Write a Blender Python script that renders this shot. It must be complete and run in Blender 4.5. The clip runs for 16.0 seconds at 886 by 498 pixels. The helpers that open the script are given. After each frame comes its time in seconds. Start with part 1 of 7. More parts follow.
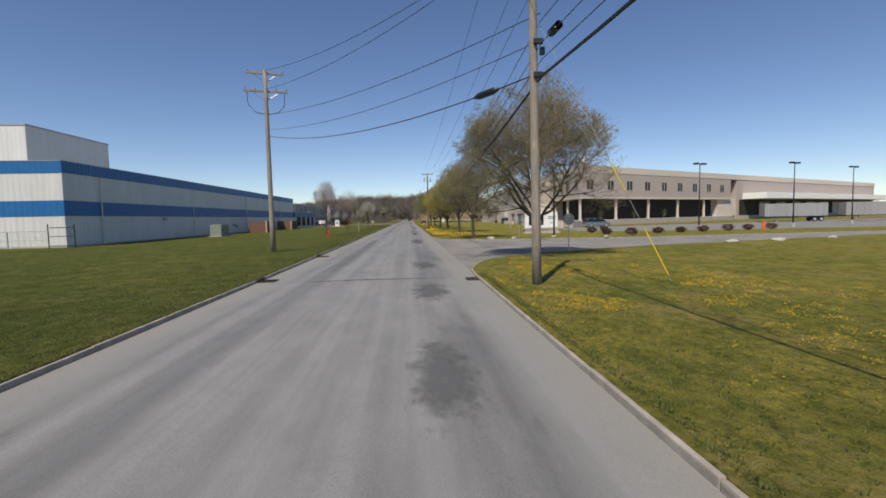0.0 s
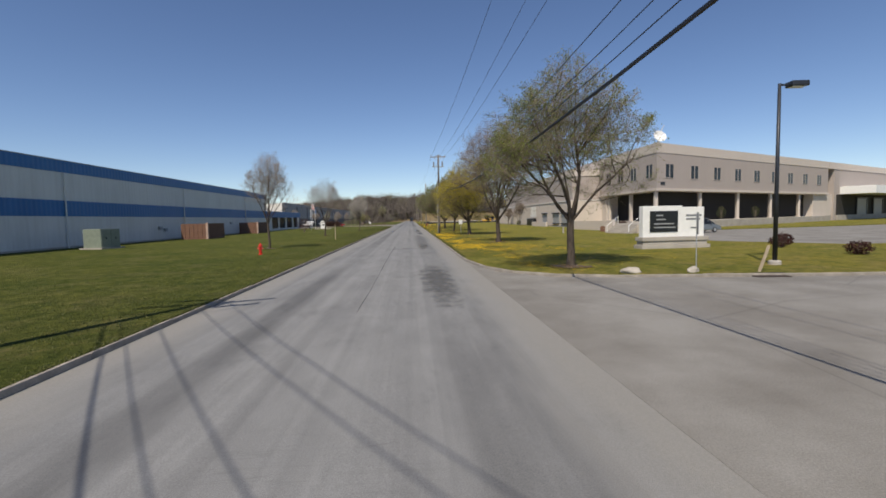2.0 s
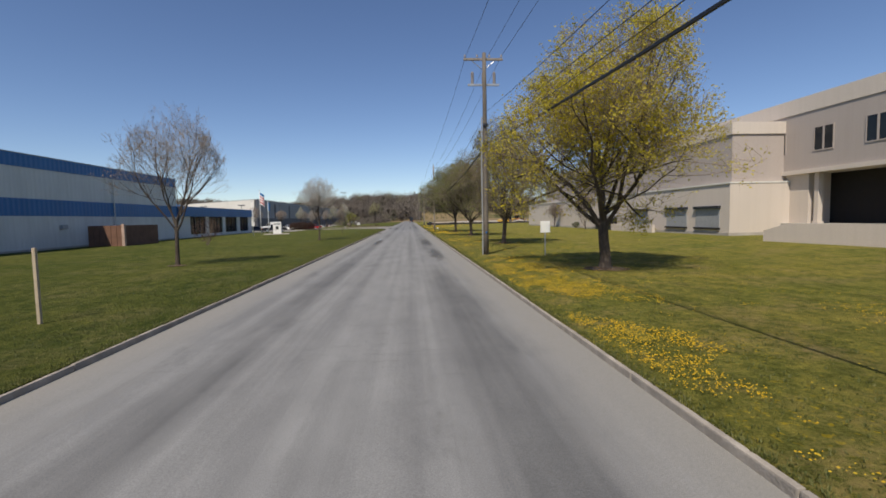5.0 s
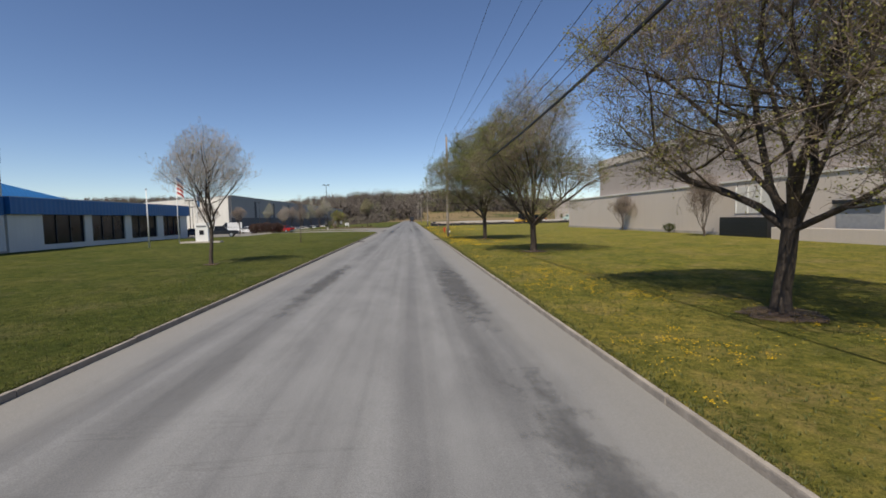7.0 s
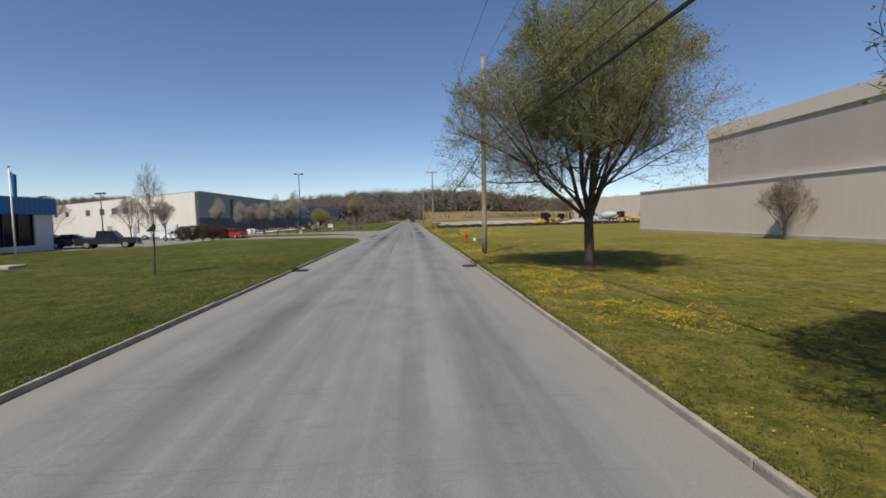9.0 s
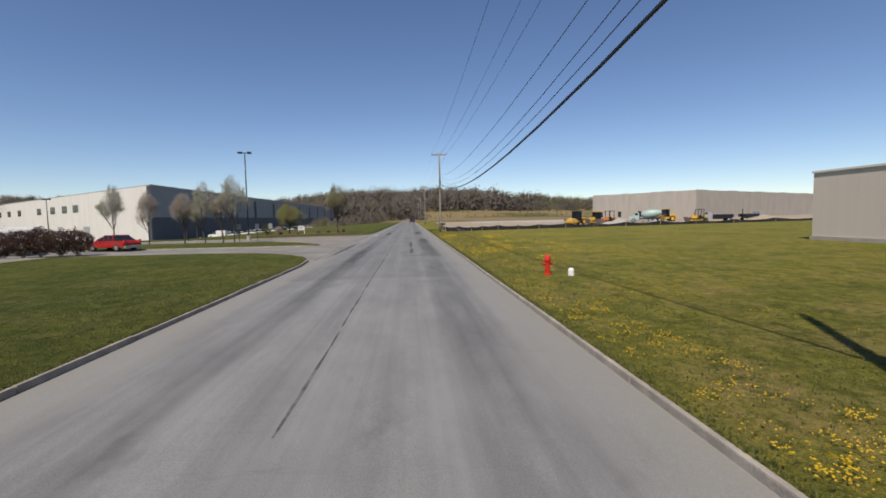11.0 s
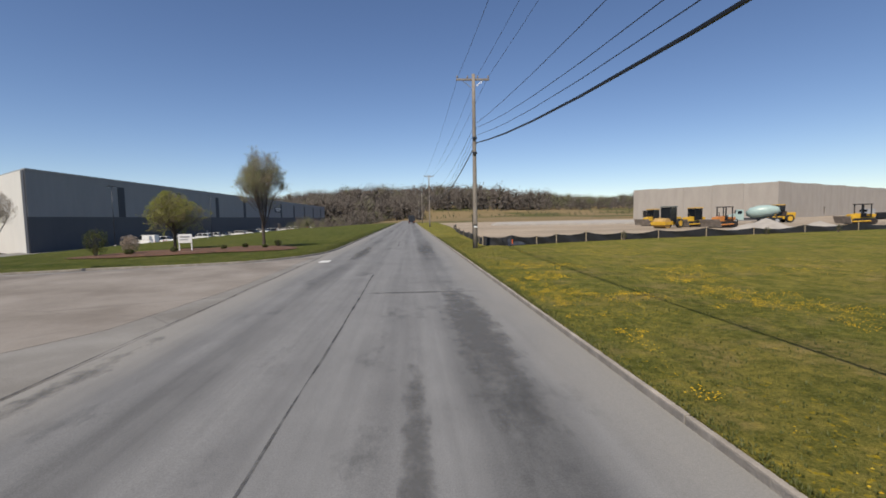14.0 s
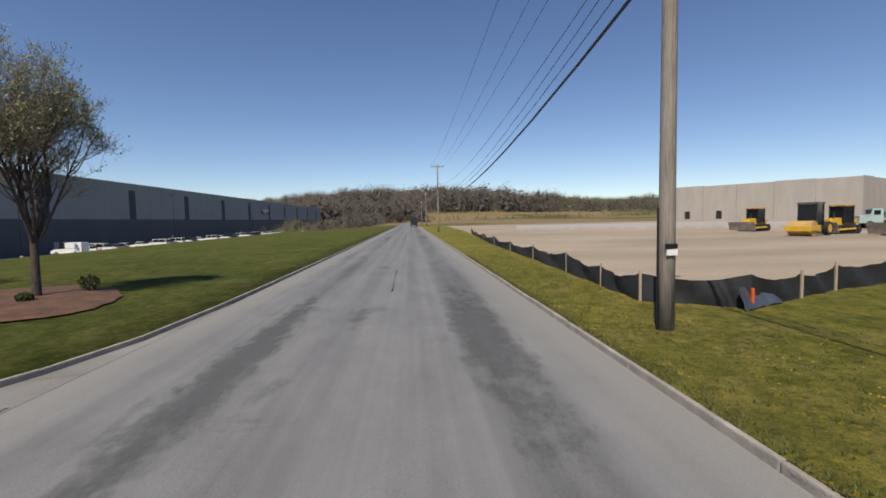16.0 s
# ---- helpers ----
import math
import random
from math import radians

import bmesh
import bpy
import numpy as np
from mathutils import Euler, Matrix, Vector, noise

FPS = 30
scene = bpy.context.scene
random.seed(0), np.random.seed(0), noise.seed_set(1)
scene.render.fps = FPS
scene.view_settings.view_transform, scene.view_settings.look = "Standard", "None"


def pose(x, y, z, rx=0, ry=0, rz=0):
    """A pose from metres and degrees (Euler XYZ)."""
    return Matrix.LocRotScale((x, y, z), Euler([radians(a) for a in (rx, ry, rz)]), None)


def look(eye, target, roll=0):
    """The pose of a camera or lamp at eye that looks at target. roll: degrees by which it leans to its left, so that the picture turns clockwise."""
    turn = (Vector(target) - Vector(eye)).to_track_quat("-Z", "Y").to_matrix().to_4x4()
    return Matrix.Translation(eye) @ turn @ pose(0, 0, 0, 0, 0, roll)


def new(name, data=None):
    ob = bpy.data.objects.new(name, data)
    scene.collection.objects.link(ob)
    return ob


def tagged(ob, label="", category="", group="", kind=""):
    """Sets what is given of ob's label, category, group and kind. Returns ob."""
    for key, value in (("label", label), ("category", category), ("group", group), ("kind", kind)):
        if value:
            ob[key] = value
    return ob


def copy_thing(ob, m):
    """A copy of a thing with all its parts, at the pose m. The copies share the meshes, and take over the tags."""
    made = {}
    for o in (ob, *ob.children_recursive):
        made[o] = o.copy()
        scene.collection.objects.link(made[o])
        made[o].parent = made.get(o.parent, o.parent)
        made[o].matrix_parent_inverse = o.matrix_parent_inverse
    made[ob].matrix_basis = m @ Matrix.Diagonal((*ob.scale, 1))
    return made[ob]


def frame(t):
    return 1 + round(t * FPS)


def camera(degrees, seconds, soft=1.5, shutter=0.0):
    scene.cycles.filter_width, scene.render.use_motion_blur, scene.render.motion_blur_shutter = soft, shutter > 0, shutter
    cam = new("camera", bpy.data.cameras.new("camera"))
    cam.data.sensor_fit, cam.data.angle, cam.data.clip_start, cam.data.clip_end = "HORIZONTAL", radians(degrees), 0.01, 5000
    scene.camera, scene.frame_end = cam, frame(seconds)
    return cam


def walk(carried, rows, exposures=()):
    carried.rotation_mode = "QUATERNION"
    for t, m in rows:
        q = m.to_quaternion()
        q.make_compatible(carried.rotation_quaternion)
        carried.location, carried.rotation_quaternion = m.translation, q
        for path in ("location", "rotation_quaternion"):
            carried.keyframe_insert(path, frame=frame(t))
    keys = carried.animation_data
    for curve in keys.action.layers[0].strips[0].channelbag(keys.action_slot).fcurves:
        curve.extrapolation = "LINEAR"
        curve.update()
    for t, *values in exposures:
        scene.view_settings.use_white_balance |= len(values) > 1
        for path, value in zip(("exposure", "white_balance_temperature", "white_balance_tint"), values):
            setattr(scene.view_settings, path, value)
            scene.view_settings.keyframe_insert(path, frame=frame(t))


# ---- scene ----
# ---- camera and its drive along the road ----
CAM_HEIGHT, CAM_LEAN = 2.5, -1.2
PATH = [  # seconds, x, y, yaw, pitch
    (0, 1.40, 0.00, -4.20, -3.92),
    (0.5, 1.35, 7.66, -4.08, -3.90),
    (1, 1.30, 15.32, -4.03, -3.91),
    (1.5, 1.24, 22.99, -3.99, -3.88),
    (2, 1.19, 30.65, -3.97, -3.85),
    (2.5, 1.14, 38.29, -4.03, -3.82),
    (3, 1.10, 45.86, -4.04, -3.82),
    (3.5, 1.06, 53.41, -4.02, -3.82),
    (4, 1.02, 60.98, -4.02, -3.80),
    (5.25, 1.00, 80.90, -4.07, -3.88),
    (6.5, 1.00, 100.54, -4.08, -3.95),
    (7, 1.00, 107.91, -4.03, -3.92),
    (7.5, 1.01, 115.22, -3.99, -3.92),
    (8, 1.01, 122.44, -3.98, -3.91),
    (8.5, 1.02, 129.63, -4.02, -3.92),
    (9, 1.02, 136.78, -3.98, -3.91),
    (9.5, 1.03, 143.86, -3.99, -3.87),
    (10, 1.03, 150.88, -4.00, -3.88),
    (11.25, 1.12, 168.57, -4.04, -3.98),
    (12.5, 1.17, 186.10, -4.12, -4.08),
    (13, 1.16, 192.68, -4.15, -4.08),
    (13.5, 1.13, 199.17, -4.15, -4.03),
    (14, 1.08, 205.65, -4.15, -3.97),
    (14.5, 1.01, 212.12, -4.12, -3.89),
    (15, 0.92, 218.53, -3.99, -3.80),
    (15.5, 0.84, 224.81, -3.93, -3.74),
    (16, 0.77, 231.03, -4.00, -3.69),
]
cam = camera(88.13, 16.0, soft=1.7)
walk(cam, [(t, pose(x, y, CAM_HEIGHT, 0, 0, yaw) @ pose(0, 0, 0, 90 + pitch) @ pose(0, 0, 0, 0, 0, CAM_LEAN))
           for t, x, y, yaw, pitch in PATH],
     exposures=[(0, 0.08, 6750, 12), (16, 0.08, 6750, 12)])

# ---- sky and sun ----
SUN_EL, SUN_AZ = radians(54), radians(207)
world = bpy.data.worlds.new("World")
scene.world = world
world.use_nodes = True
wt = world.node_tree
sky = wt.nodes.new("ShaderNodeTexSky")
sky.sky_type, sky.sun_disc = "NISHITA", False
sky.sun_elevation, sky.sun_rotation = SUN_EL, SUN_AZ
sky.air_density, sky.dust_density, sky.ozone_density = 0.80, 0.02, 2.5
wt.nodes["Background"].inputs["Strength"].default_value = 0.108
tone = wt.nodes.new("ShaderNodeHueSaturation")
tone.inputs["Hue"].default_value = 0.505
tone.inputs["Saturation"].default_value = 1.08
wt.links.new(sky.outputs[0], tone.inputs["Color"])
wt.links.new(tone.outputs[0], wt.nodes["Background"].inputs["Color"])
sun_data = bpy.data.lights.new("sun", "SUN")
sun_data.energy, sun_data.angle, sun_data.color = 4.5, radians(0.53), (1.0, 0.93, 0.80)
sun = new("sun", sun_data)
sun_way = Vector((math.sin(SUN_AZ) * math.cos(SUN_EL), math.cos(SUN_AZ) * math.cos(SUN_EL), math.sin(SUN_EL)))
sun.matrix_world = look(sun_way * 100, (0, 0, 0))


# ---- materials ----
def rgb(c):
    return (*c, 1.0)


class Nodes:
    """A short hand for the nodes of one material."""

    def __init__(self, name):
        self.mat = bpy.data.materials.new(name)
        self.mat.use_nodes = True
        self.nt = self.mat.node_tree
        self.bsdf = self.nt.nodes["Principled BSDF"]

    def add(self, kind, **values):
        n = self.nt.nodes.new(kind)
        for key, v in values.items():
            n.inputs[key].default_value = v
        return n

    def link(self, a, b):
        self.nt.links.new(a, b)

    def coords(self, scale=(1, 1, 1), space="Object"):
        c = self.nt.nodes.new("ShaderNodeTexCoord")
        m = self.nt.nodes.new("ShaderNodeMapping")
        m.inputs["Scale"].default_value = scale
        self.link(c.outputs[space], m.inputs["Vector"])
        return m.outputs[0]

    def position(self, scale=(1, 1, 1)):
        c = self.nt.nodes.new("ShaderNodeNewGeometry")
        m = self.nt.nodes.new("ShaderNodeMapping")
        m.inputs["Scale"].default_value = scale
        self.link(c.outputs["Position"], m.inputs["Vector"])
        return m.outputs[0]

    def noise(self, vec, scale, detail=4.0, rough=0.55):
        n = self.add("ShaderNodeTexNoise", Scale=scale, Detail=detail, Roughness=rough)
        self.link(vec, n.inputs["Vector"])
        return n.outputs["Fac"]

    def ramp(self, fac, stops):
        n = self.nt.nodes.new("ShaderNodeValToRGB")
        el = n.color_ramp.elements
        while len(el) < len(stops):
            el.new(0.5)
        for e, (p, c) in zip(el, stops):
            e.position, e.color = p, rgb(c) if len(c) == 3 else c
        self.link(fac, n.inputs["Fac"])
        return n.outputs["Color"]

    def mix(self, fac, a, b, how="MIX"):
        n = self.nt.nodes.new("ShaderNodeMix")
        n.data_type, n.blend_type = "RGBA", how
        for sock, v in ((n.inputs[0], fac), (n.inputs[6], a), (n.inputs[7], b)):
            if isinstance(v, (int, float)):
                sock.default_value = v
            elif isinstance(v, tuple):
                sock.default_value = rgb(v) if len(v) == 3 else v
            else:
                self.link(v, sock)
        return n.outputs[2]

    def math(self, how, *values):
        n = self.nt.nodes.new("ShaderNodeMath")
        n.operation = how
        for sock, v in zip(n.inputs, values):
            if isinstance(v, (int, float)):
                sock.default_value = v
            else:
                self.link(v, sock)
        return n.outputs[0]

    def span(self, value, lo, hi):
        """0 at lo, 1 at hi, held inside."""
        n = self.nt.nodes.new("ShaderNodeMapRange")
        n.inputs["From Min"].default_value, n.inputs["From Max"].default_value = lo, hi
        self.link(value, n.inputs["Value"])
        return n.outputs[0]

    def bump(self, fac, strength, distance):
        n = self.add("ShaderNodeBump", Strength=strength, Distance=distance)
        self.link(fac, n.inputs["Height"])
        self.link(n.outputs[0], self.bsdf.inputs["Normal"])

    def out(self, color, rough=0.7, metal=0.0, spec=0.5):
        b = self.bsdf
        if isinstance(color, tuple):
            b.inputs["Base Color"].default_value = rgb(color)
        else:
            self.link(color, b.inputs["Base Color"])
        if isinstance(rough, (int, float)):
            b.inputs["Roughness"].default_value = rough
        else:
            self.link(rough, b.inputs["Roughness"])
        b.inputs["Metallic"].default_value = metal
        b.inputs["Specular IOR Level"].default_value = spec
        return self.mat


def plain(name, color, rough=0.6, metal=0.0, vary=0.12, scale=3.0, bump=0.0):
    """A surface of one colour with grain and wear at two scales."""
    n = Nodes(name)
    v = n.coords()
    lo = tuple(c * (1 - vary) for c in color)
    hi = tuple(min(1.0, c * (1 + vary)) for c in color)
    big = n.ramp(n.noise(v, scale), [(0.3, lo), (0.7, hi)])
    fine = n.noise(v, scale * 14, 3)
    col = n.mix(0.25, big, n.ramp(fine, [(0.3, lo), (0.75, hi)]))
    if bump:
        n.bump(fine, bump, 0.02)
    return n.out(col, rough, metal)


def worn(name, color, scale, lo, hi):
    """A stain or worn patch, broken up along its outline and inside."""
    n = Nodes(name)
    p = n.position()
    fine = n.noise(p, 40, 3, 0.7)
    col = n.ramp(fine, [(0.3, tuple(c * 0.75 for c in color)), (0.75, tuple(c * 1.3 for c in color))])
    a = n.ramp(n.noise(p, scale, 5, 0.65), [(lo, (0, 0, 0)), (hi, (0.7, 0.7, 0.7))])
    n.link(a, n.bsdf.inputs["Alpha"])
    n.bump(fine, 0.5, 0.012)
    return n.out(col, 0.88, 0, 0.2)


def mat_asphalt(name="asphalt", k=1.0, wear=0.5):
    """Worn asphalt: two dark tyre lanes, pale sandy gutters, fine long streaks, stains and cracks."""
    n = Nodes(name)
    p = n.position()
    grain = n.noise(p, 60, 3, 0.75)
    col = n.ramp(grain, [(0.25, (0.170 * k, 0.172 * k, 0.172 * k)), (0.75, (0.306 * k, 0.308 * k, 0.307 * k))])
    mottle = n.ramp(n.noise(n.position((1.0, 0.45, 1.0)), 0.9, 6, 0.65), [(0.32, (0.80, 0.80, 0.805)), (0.62, (1, 1, 1))])
    col = n.mix(0.9, col, mottle, "MULTIPLY")
    streaks = n.ramp(n.noise(n.position((1.0, 0.012, 1.0)), 2.4, 4, 0.6), [(0.36, (0.78, 0.78, 0.785)), (0.60, (1, 1, 1))])
    col = n.mix(0.75, col, streaks, "MULTIPLY")
    sep = n.nt.nodes.new("ShaderNodeSeparateXYZ")
    n.link(p, sep.inputs[0])
    across = sep.outputs[0]
    drift = n.noise(n.position((0.6, 0.10, 1.0)), 0.55, 5, 0.6)
    # dark tyre lanes, fading in and out along the road
    for centre, half, dark, seed in ((2.45, 0.60, 0.60, 3.0), (-2.45, 0.42, 0.60, 9.0), (-3.6, 0.22, 0.74, 27.0), (0.95, 0.16, 0.80, 15.0), (-0.95, 0.2, 0.82, 21.0)):
        away = n.math("ABSOLUTE", n.math("SUBTRACT", n.math("MULTIPLY_ADD", drift, 0.7, across), centre + 0.35))
        shape = n.span(away, half + 0.24, half - 0.22)
        shift = n.coords((1, 1, 1), "Object")
        shift.node.inputs["Location"].default_value = (seed, seed * 7.0, seed)
        shift.node.inputs["Scale"].default_value = (0.5, 0.075, 1.0)
        amount = n.span(n.noise(shift, 0.75, 5, 0.62), 0.34, 0.60)
        col = n.mix(n.math("MULTIPLY", shape, amount), col, n.mix(1.0, col, (dark, dark, dark * 1.01), "MULTIPLY"))
    # oil stains with frayed outlines
    stain = n.span(n.noise(n.position((1.0, 0.5, 1.0)), 0.62, 6, 0.68), 0.585, 0.69)
    col = n.mix(n.math("MULTIPLY", stain, wear), col, n.mix(1.0, col, (0.62, 0.625, 0.63), "MULTIPLY"))
    # cross joints and short cracks
    crack = n.span(n.noise(n.position((0.10, 1.3, 1.0)), 0.8, 5, 0.6), 0.492, 0.5)
    crack2 = n.span(n.noise(n.position((0.10, 1.3, 1.0)), 0.8, 5, 0.6), 0.508, 0.5)
    where = n.span(n.noise(p, 0.11, 4, 0.6), 0.54, 0.62)
    line = n.math("MULTIPLY", n.math("MULTIPLY", crack, crack2), where)
    col = n.mix(n.math("MULTIPLY", line, 0.4 * wear), col, (0.05, 0.05, 0.05))
    # sand and dust in the gutters
    edge = n.math("ABSOLUTE", n.math("ADD", across, 0.32))
    frayed = n.math("MULTIPLY_ADD", n.noise(n.position((1, 0.22, 1)), 0.9, 5, 0.6), 1.5, edge)
    pale = n.ramp(grain, [(0.25, (0.185, 0.179, 0.167)), (0.75, (0.285, 0.276, 0.257))])
    col = n.mix(n.span(frayed, 3.9, 5.0), col, pale)
    n.bump(grain, 0.55, 0.012)
    return n.out(col, 0.86, 0, 0.3)


def mat_stain():
    """A dark stain that thins out towards its rim, with a frayed outline."""
    n = Nodes("dark_asphalt_stain")
    p = n.position()
    grain = n.noise(p, 60, 3, 0.75)
    col = n.ramp(grain, [(0.25, (0.085, 0.086, 0.088)), (0.75, (0.150, 0.151, 0.153))])
    mid = n.nt.nodes.new("ShaderNodeVectorMath")
    mid.operation = "SUBTRACT"
    mid.inputs[1].default_value = (0.5, 0.5, 0.5)
    n.link(n.coords(space="Generated"), mid.inputs[0])
    flat = n.nt.nodes.new("ShaderNodeVectorMath")
    flat.operation = "MULTIPLY"
    flat.inputs[1].default_value = (2, 2, 0)
    n.link(mid.outputs[0], flat.inputs[0])
    far = n.nt.nodes.new("ShaderNodeVectorMath")
    far.operation = "LENGTH"
    n.link(flat.outputs[0], far.inputs[0])
    frayed = n.math("SUBTRACT", n.math("MULTIPLY", n.noise(n.position((1, 0.55, 1)), 2.2, 6, 0.68), 2.2), far.outputs["Value"])
    n.link(n.math("MULTIPLY", n.span(frayed, 0.12, 0.75), 0.6), n.bsdf.inputs["Alpha"])
    n.bump(grain, 0.55, 0.012)
    return n.out(col, 0.86, 0, 0.25)


def mat_drive(name="worn_driveway_asphalt", tint=(1, 1, 1)):
    n = Nodes(name)
    grain = n.noise(n.position(), 45, 3, 0.7)
    base = n.ramp(grain, [(0.25, (0.18 * tint[0], 0.173 * tint[1], 0.161 * tint[2])), (0.75, (0.31 * tint[0], 0.30 * tint[1], 0.28 * tint[2]))])
    spots = n.ramp(n.noise(n.position(), 0.35, 6, 0.6), [(0.35, (0.68, 0.66, 0.64)), (0.65, (1, 1, 1))])
    col = n.mix(1.0, base, spots, "MULTIPLY")
    vor = n.nt.nodes.new("ShaderNodeTexVoronoi")
    vor.feature = "DISTANCE_TO_EDGE"
    vor.inputs["Scale"].default_value = 0.11
    n.link(n.mix(0.3, n.position(), n.add("ShaderNodeTexNoise", Scale=0.7, Detail=5.0).outputs["Color"], "ADD"), vor.inputs["Vector"])
    col = n.mix(0.3, col, n.ramp(vor.outputs["Distance"], [(0.0, (0.3, 0.3, 0.3)), (0.0035, (1, 1, 1))]), "MULTIPLY")
    n.bump(grain, 0.5, 0.012)
    return n.out(col, 0.88, 0, 0.3)


def mat_grass(name, dark, mid, light, straw, flower=0.0):
    """Mown grass: blade grain, clumps of a hand's width, broad drifts of tone, straw and bare flecks."""
    n = Nodes(name)
    p = n.position()
    fine = n.noise(p, 34, 4, 0.8)
    clump = n.noise(p, 5.5, 6, 0.72)
    tuft = n.noise(n.position((1, 0.6, 1)), 1.6, 6, 0.7)
    big = n.noise(p, 0.12, 5, 0.6)
    col = n.ramp(fine, [(0.28, dark), (0.5, mid), (0.74, light)])
    col = n.mix(0.85, col, n.ramp(clump, [(0.33, (0.42, 0.50, 0.40)), (0.52, (1, 1, 1)), (0.68, (1.5, 1.36, 1.15))]), "MULTIPLY")
    col = n.mix(0.75, col, n.ramp(tuft, [(0.36, (0.50, 0.60, 0.46)), (0.60, (1.22, 1.16, 1.02))]), "MULTIPLY")
    col = n.mix(0.8, col, n.ramp(big, [(0.35, (0.72, 0.80, 0.66)), (0.65, (1.16, 1.06, 0.96))]), "MULTIPLY")
    dry = n.math("MULTIPLY", n.span(n.noise(p, 0.42, 6, 0.68), 0.50, 0.66), n.span(clump, 0.38, 0.58))
    col = n.mix(n.math("MULTIPLY", dry, 0.55), col, straw)
    if flower:
        spot = n.span(n.noise(p, 9, 2, 0.5), 0.60, 0.66)
        where = n.span(n.noise(p, 0.28, 4, 0.6), 0.48, 0.62)
        col = n.mix(n.math("MULTIPLY", n.math("MULTIPLY", spot, where), flower), col, (0.55, 0.38, 0.01))
    n.bump(n.math("ADD", fine, clump), 0.9, 0.06)
    return n.out(col, 0.95, 0, 0.05)


def mat_leaf(name, a, b, c, thin=0.35):
    n = Nodes(name)
    g = n.nt.nodes.new("ShaderNodeNewGeometry")
    col = n.ramp(g.outputs["Random Per Island"], [(0.0, a), (0.5, b), (1.0, c)])
    n.out(col, 0.6, 0, 0.25)
    tr = n.nt.nodes.new("ShaderNodeBsdfTranslucent")
    n.link(col, tr.inputs["Color"])
    mx = n.nt.nodes.new("ShaderNodeMixShader")
    mx.inputs[0].default_value = thin
    n.link(n.bsdf.outputs[0], mx.inputs[1])
    n.link(tr.outputs[0], mx.inputs[2])
    n.link(mx.outputs[0], n.nt.nodes["Material Output"].inputs["Surface"])
    return n.mat


def mat_wood_pole(name="weathered_pole_wood", k=1.0):
    n = Nodes(name)
    v = n.coords((1, 1, 0.05))
    fine = n.noise(v, 40, 4, 0.6)
    col = n.ramp(fine, [(0.25, (0.17 * k, 0.150 * k, 0.128 * k)), (0.6, (0.33 * k, 0.292 * k, 0.250 * k)), (0.85, (0.43 * k, 0.388 * k, 0.335 * k))])
    low = n.noise(n.coords(), 0.8, 4)
    col = n.mix(0.6, col, n.ramp(low, [(0.35, (0.62, 0.58, 0.55)), (0.7, (1.05, 1.05, 1.05))]), "MULTIPLY")
    n.bump(fine, 0.6, 0.02)
    return n.out(col, 0.85, 0, 0.2)


def mat_bark():
    n = Nodes("bark")
    v = n.coords((1, 1, 0.25))
    fine = n.noise(v, 14, 5, 0.7)
    col = n.ramp(fine, [(0.3, (0.042, 0.033, 0.027)), (0.75, (0.125, 0.10, 0.08))])
    n.bump(fine, 0.8, 0.03)
    return n.out(col, 0.9, 0, 0.2)


def mat_wall(name, color, rib=0.0, rough=0.6, stain=0.25):
    """Painted or concrete wall; rib: spacing of the standing ribs in metres along the wall."""
    n = Nodes(name)
    v = n.coords()
    blot = n.noise(n.coords((1, 1, 0.35)), 0.35, 6, 0.6)
    fine = n.noise(v, 9, 4, 0.6)
    col = n.ramp(blot, [(0.3, tuple(c * (1 - stain) for c in color)), (0.6, color)])
    col = n.mix(0.3, col, n.ramp(fine, [(0.3, tuple(c * 0.82 for c in color)), (0.7, tuple(min(1, c * 1.06) for c in color))]))
    streak = n.noise(n.coords((1, 1, 0.03)), 2.5, 4, 0.6)
    col = n.mix(0.35 if rib else 0.14, col, n.ramp(streak, [(0.35, (0.78, 0.77, 0.75)), (0.55, (1, 1, 1))]), "MULTIPLY")
    if rib:
        w = n.nt.nodes.new("ShaderNodeTexWave")
        w.bands_direction = "DIAGONAL"
        w.inputs["Scale"].default_value = 0.314 / rib
        w.inputs["Distortion"].default_value = 0
        n.link(n.coords((1, 1, 0)), w.inputs["Vector"])
        n.bump(w.outputs["Fac"], 0.6, 0.04)
    else:
        n.bump(fine, 0.2, 0.02)
    return n.out(col, rough, 0, 0.35)


def mat_glass(name, color, rough=0.12):
    n = Nodes(name)
    v = n.coords()
    col = n.ramp(n.noise(v, 0.6, 3), [(0.35, tuple(c * 0.6 for c in color)), (0.65, color)])
    return n.out(col, rough, 0, 0.25)


def mat_gravel():
    n = Nodes("graded_gravel")
    p = n.position()
    fine = n.noise(p, 12, 5, 0.7)
    big = n.noise(n.position((0.4, 1, 1)), 0.09, 6, 0.6)
    col = n.ramp(fine, [(0.3, (0.27, 0.222, 0.165)), (0.75, (0.43, 0.362, 0.282))])
    col = n.mix(0.8, col, n.ramp(big, [(0.35, (0.72, 0.70, 0.68)), (0.6, (1.1, 1.08, 1.06))]), "MULTIPLY")
    n.bump(fine, 0.6, 0.04)
    return n.out(col, 0.95, 0, 0.2)


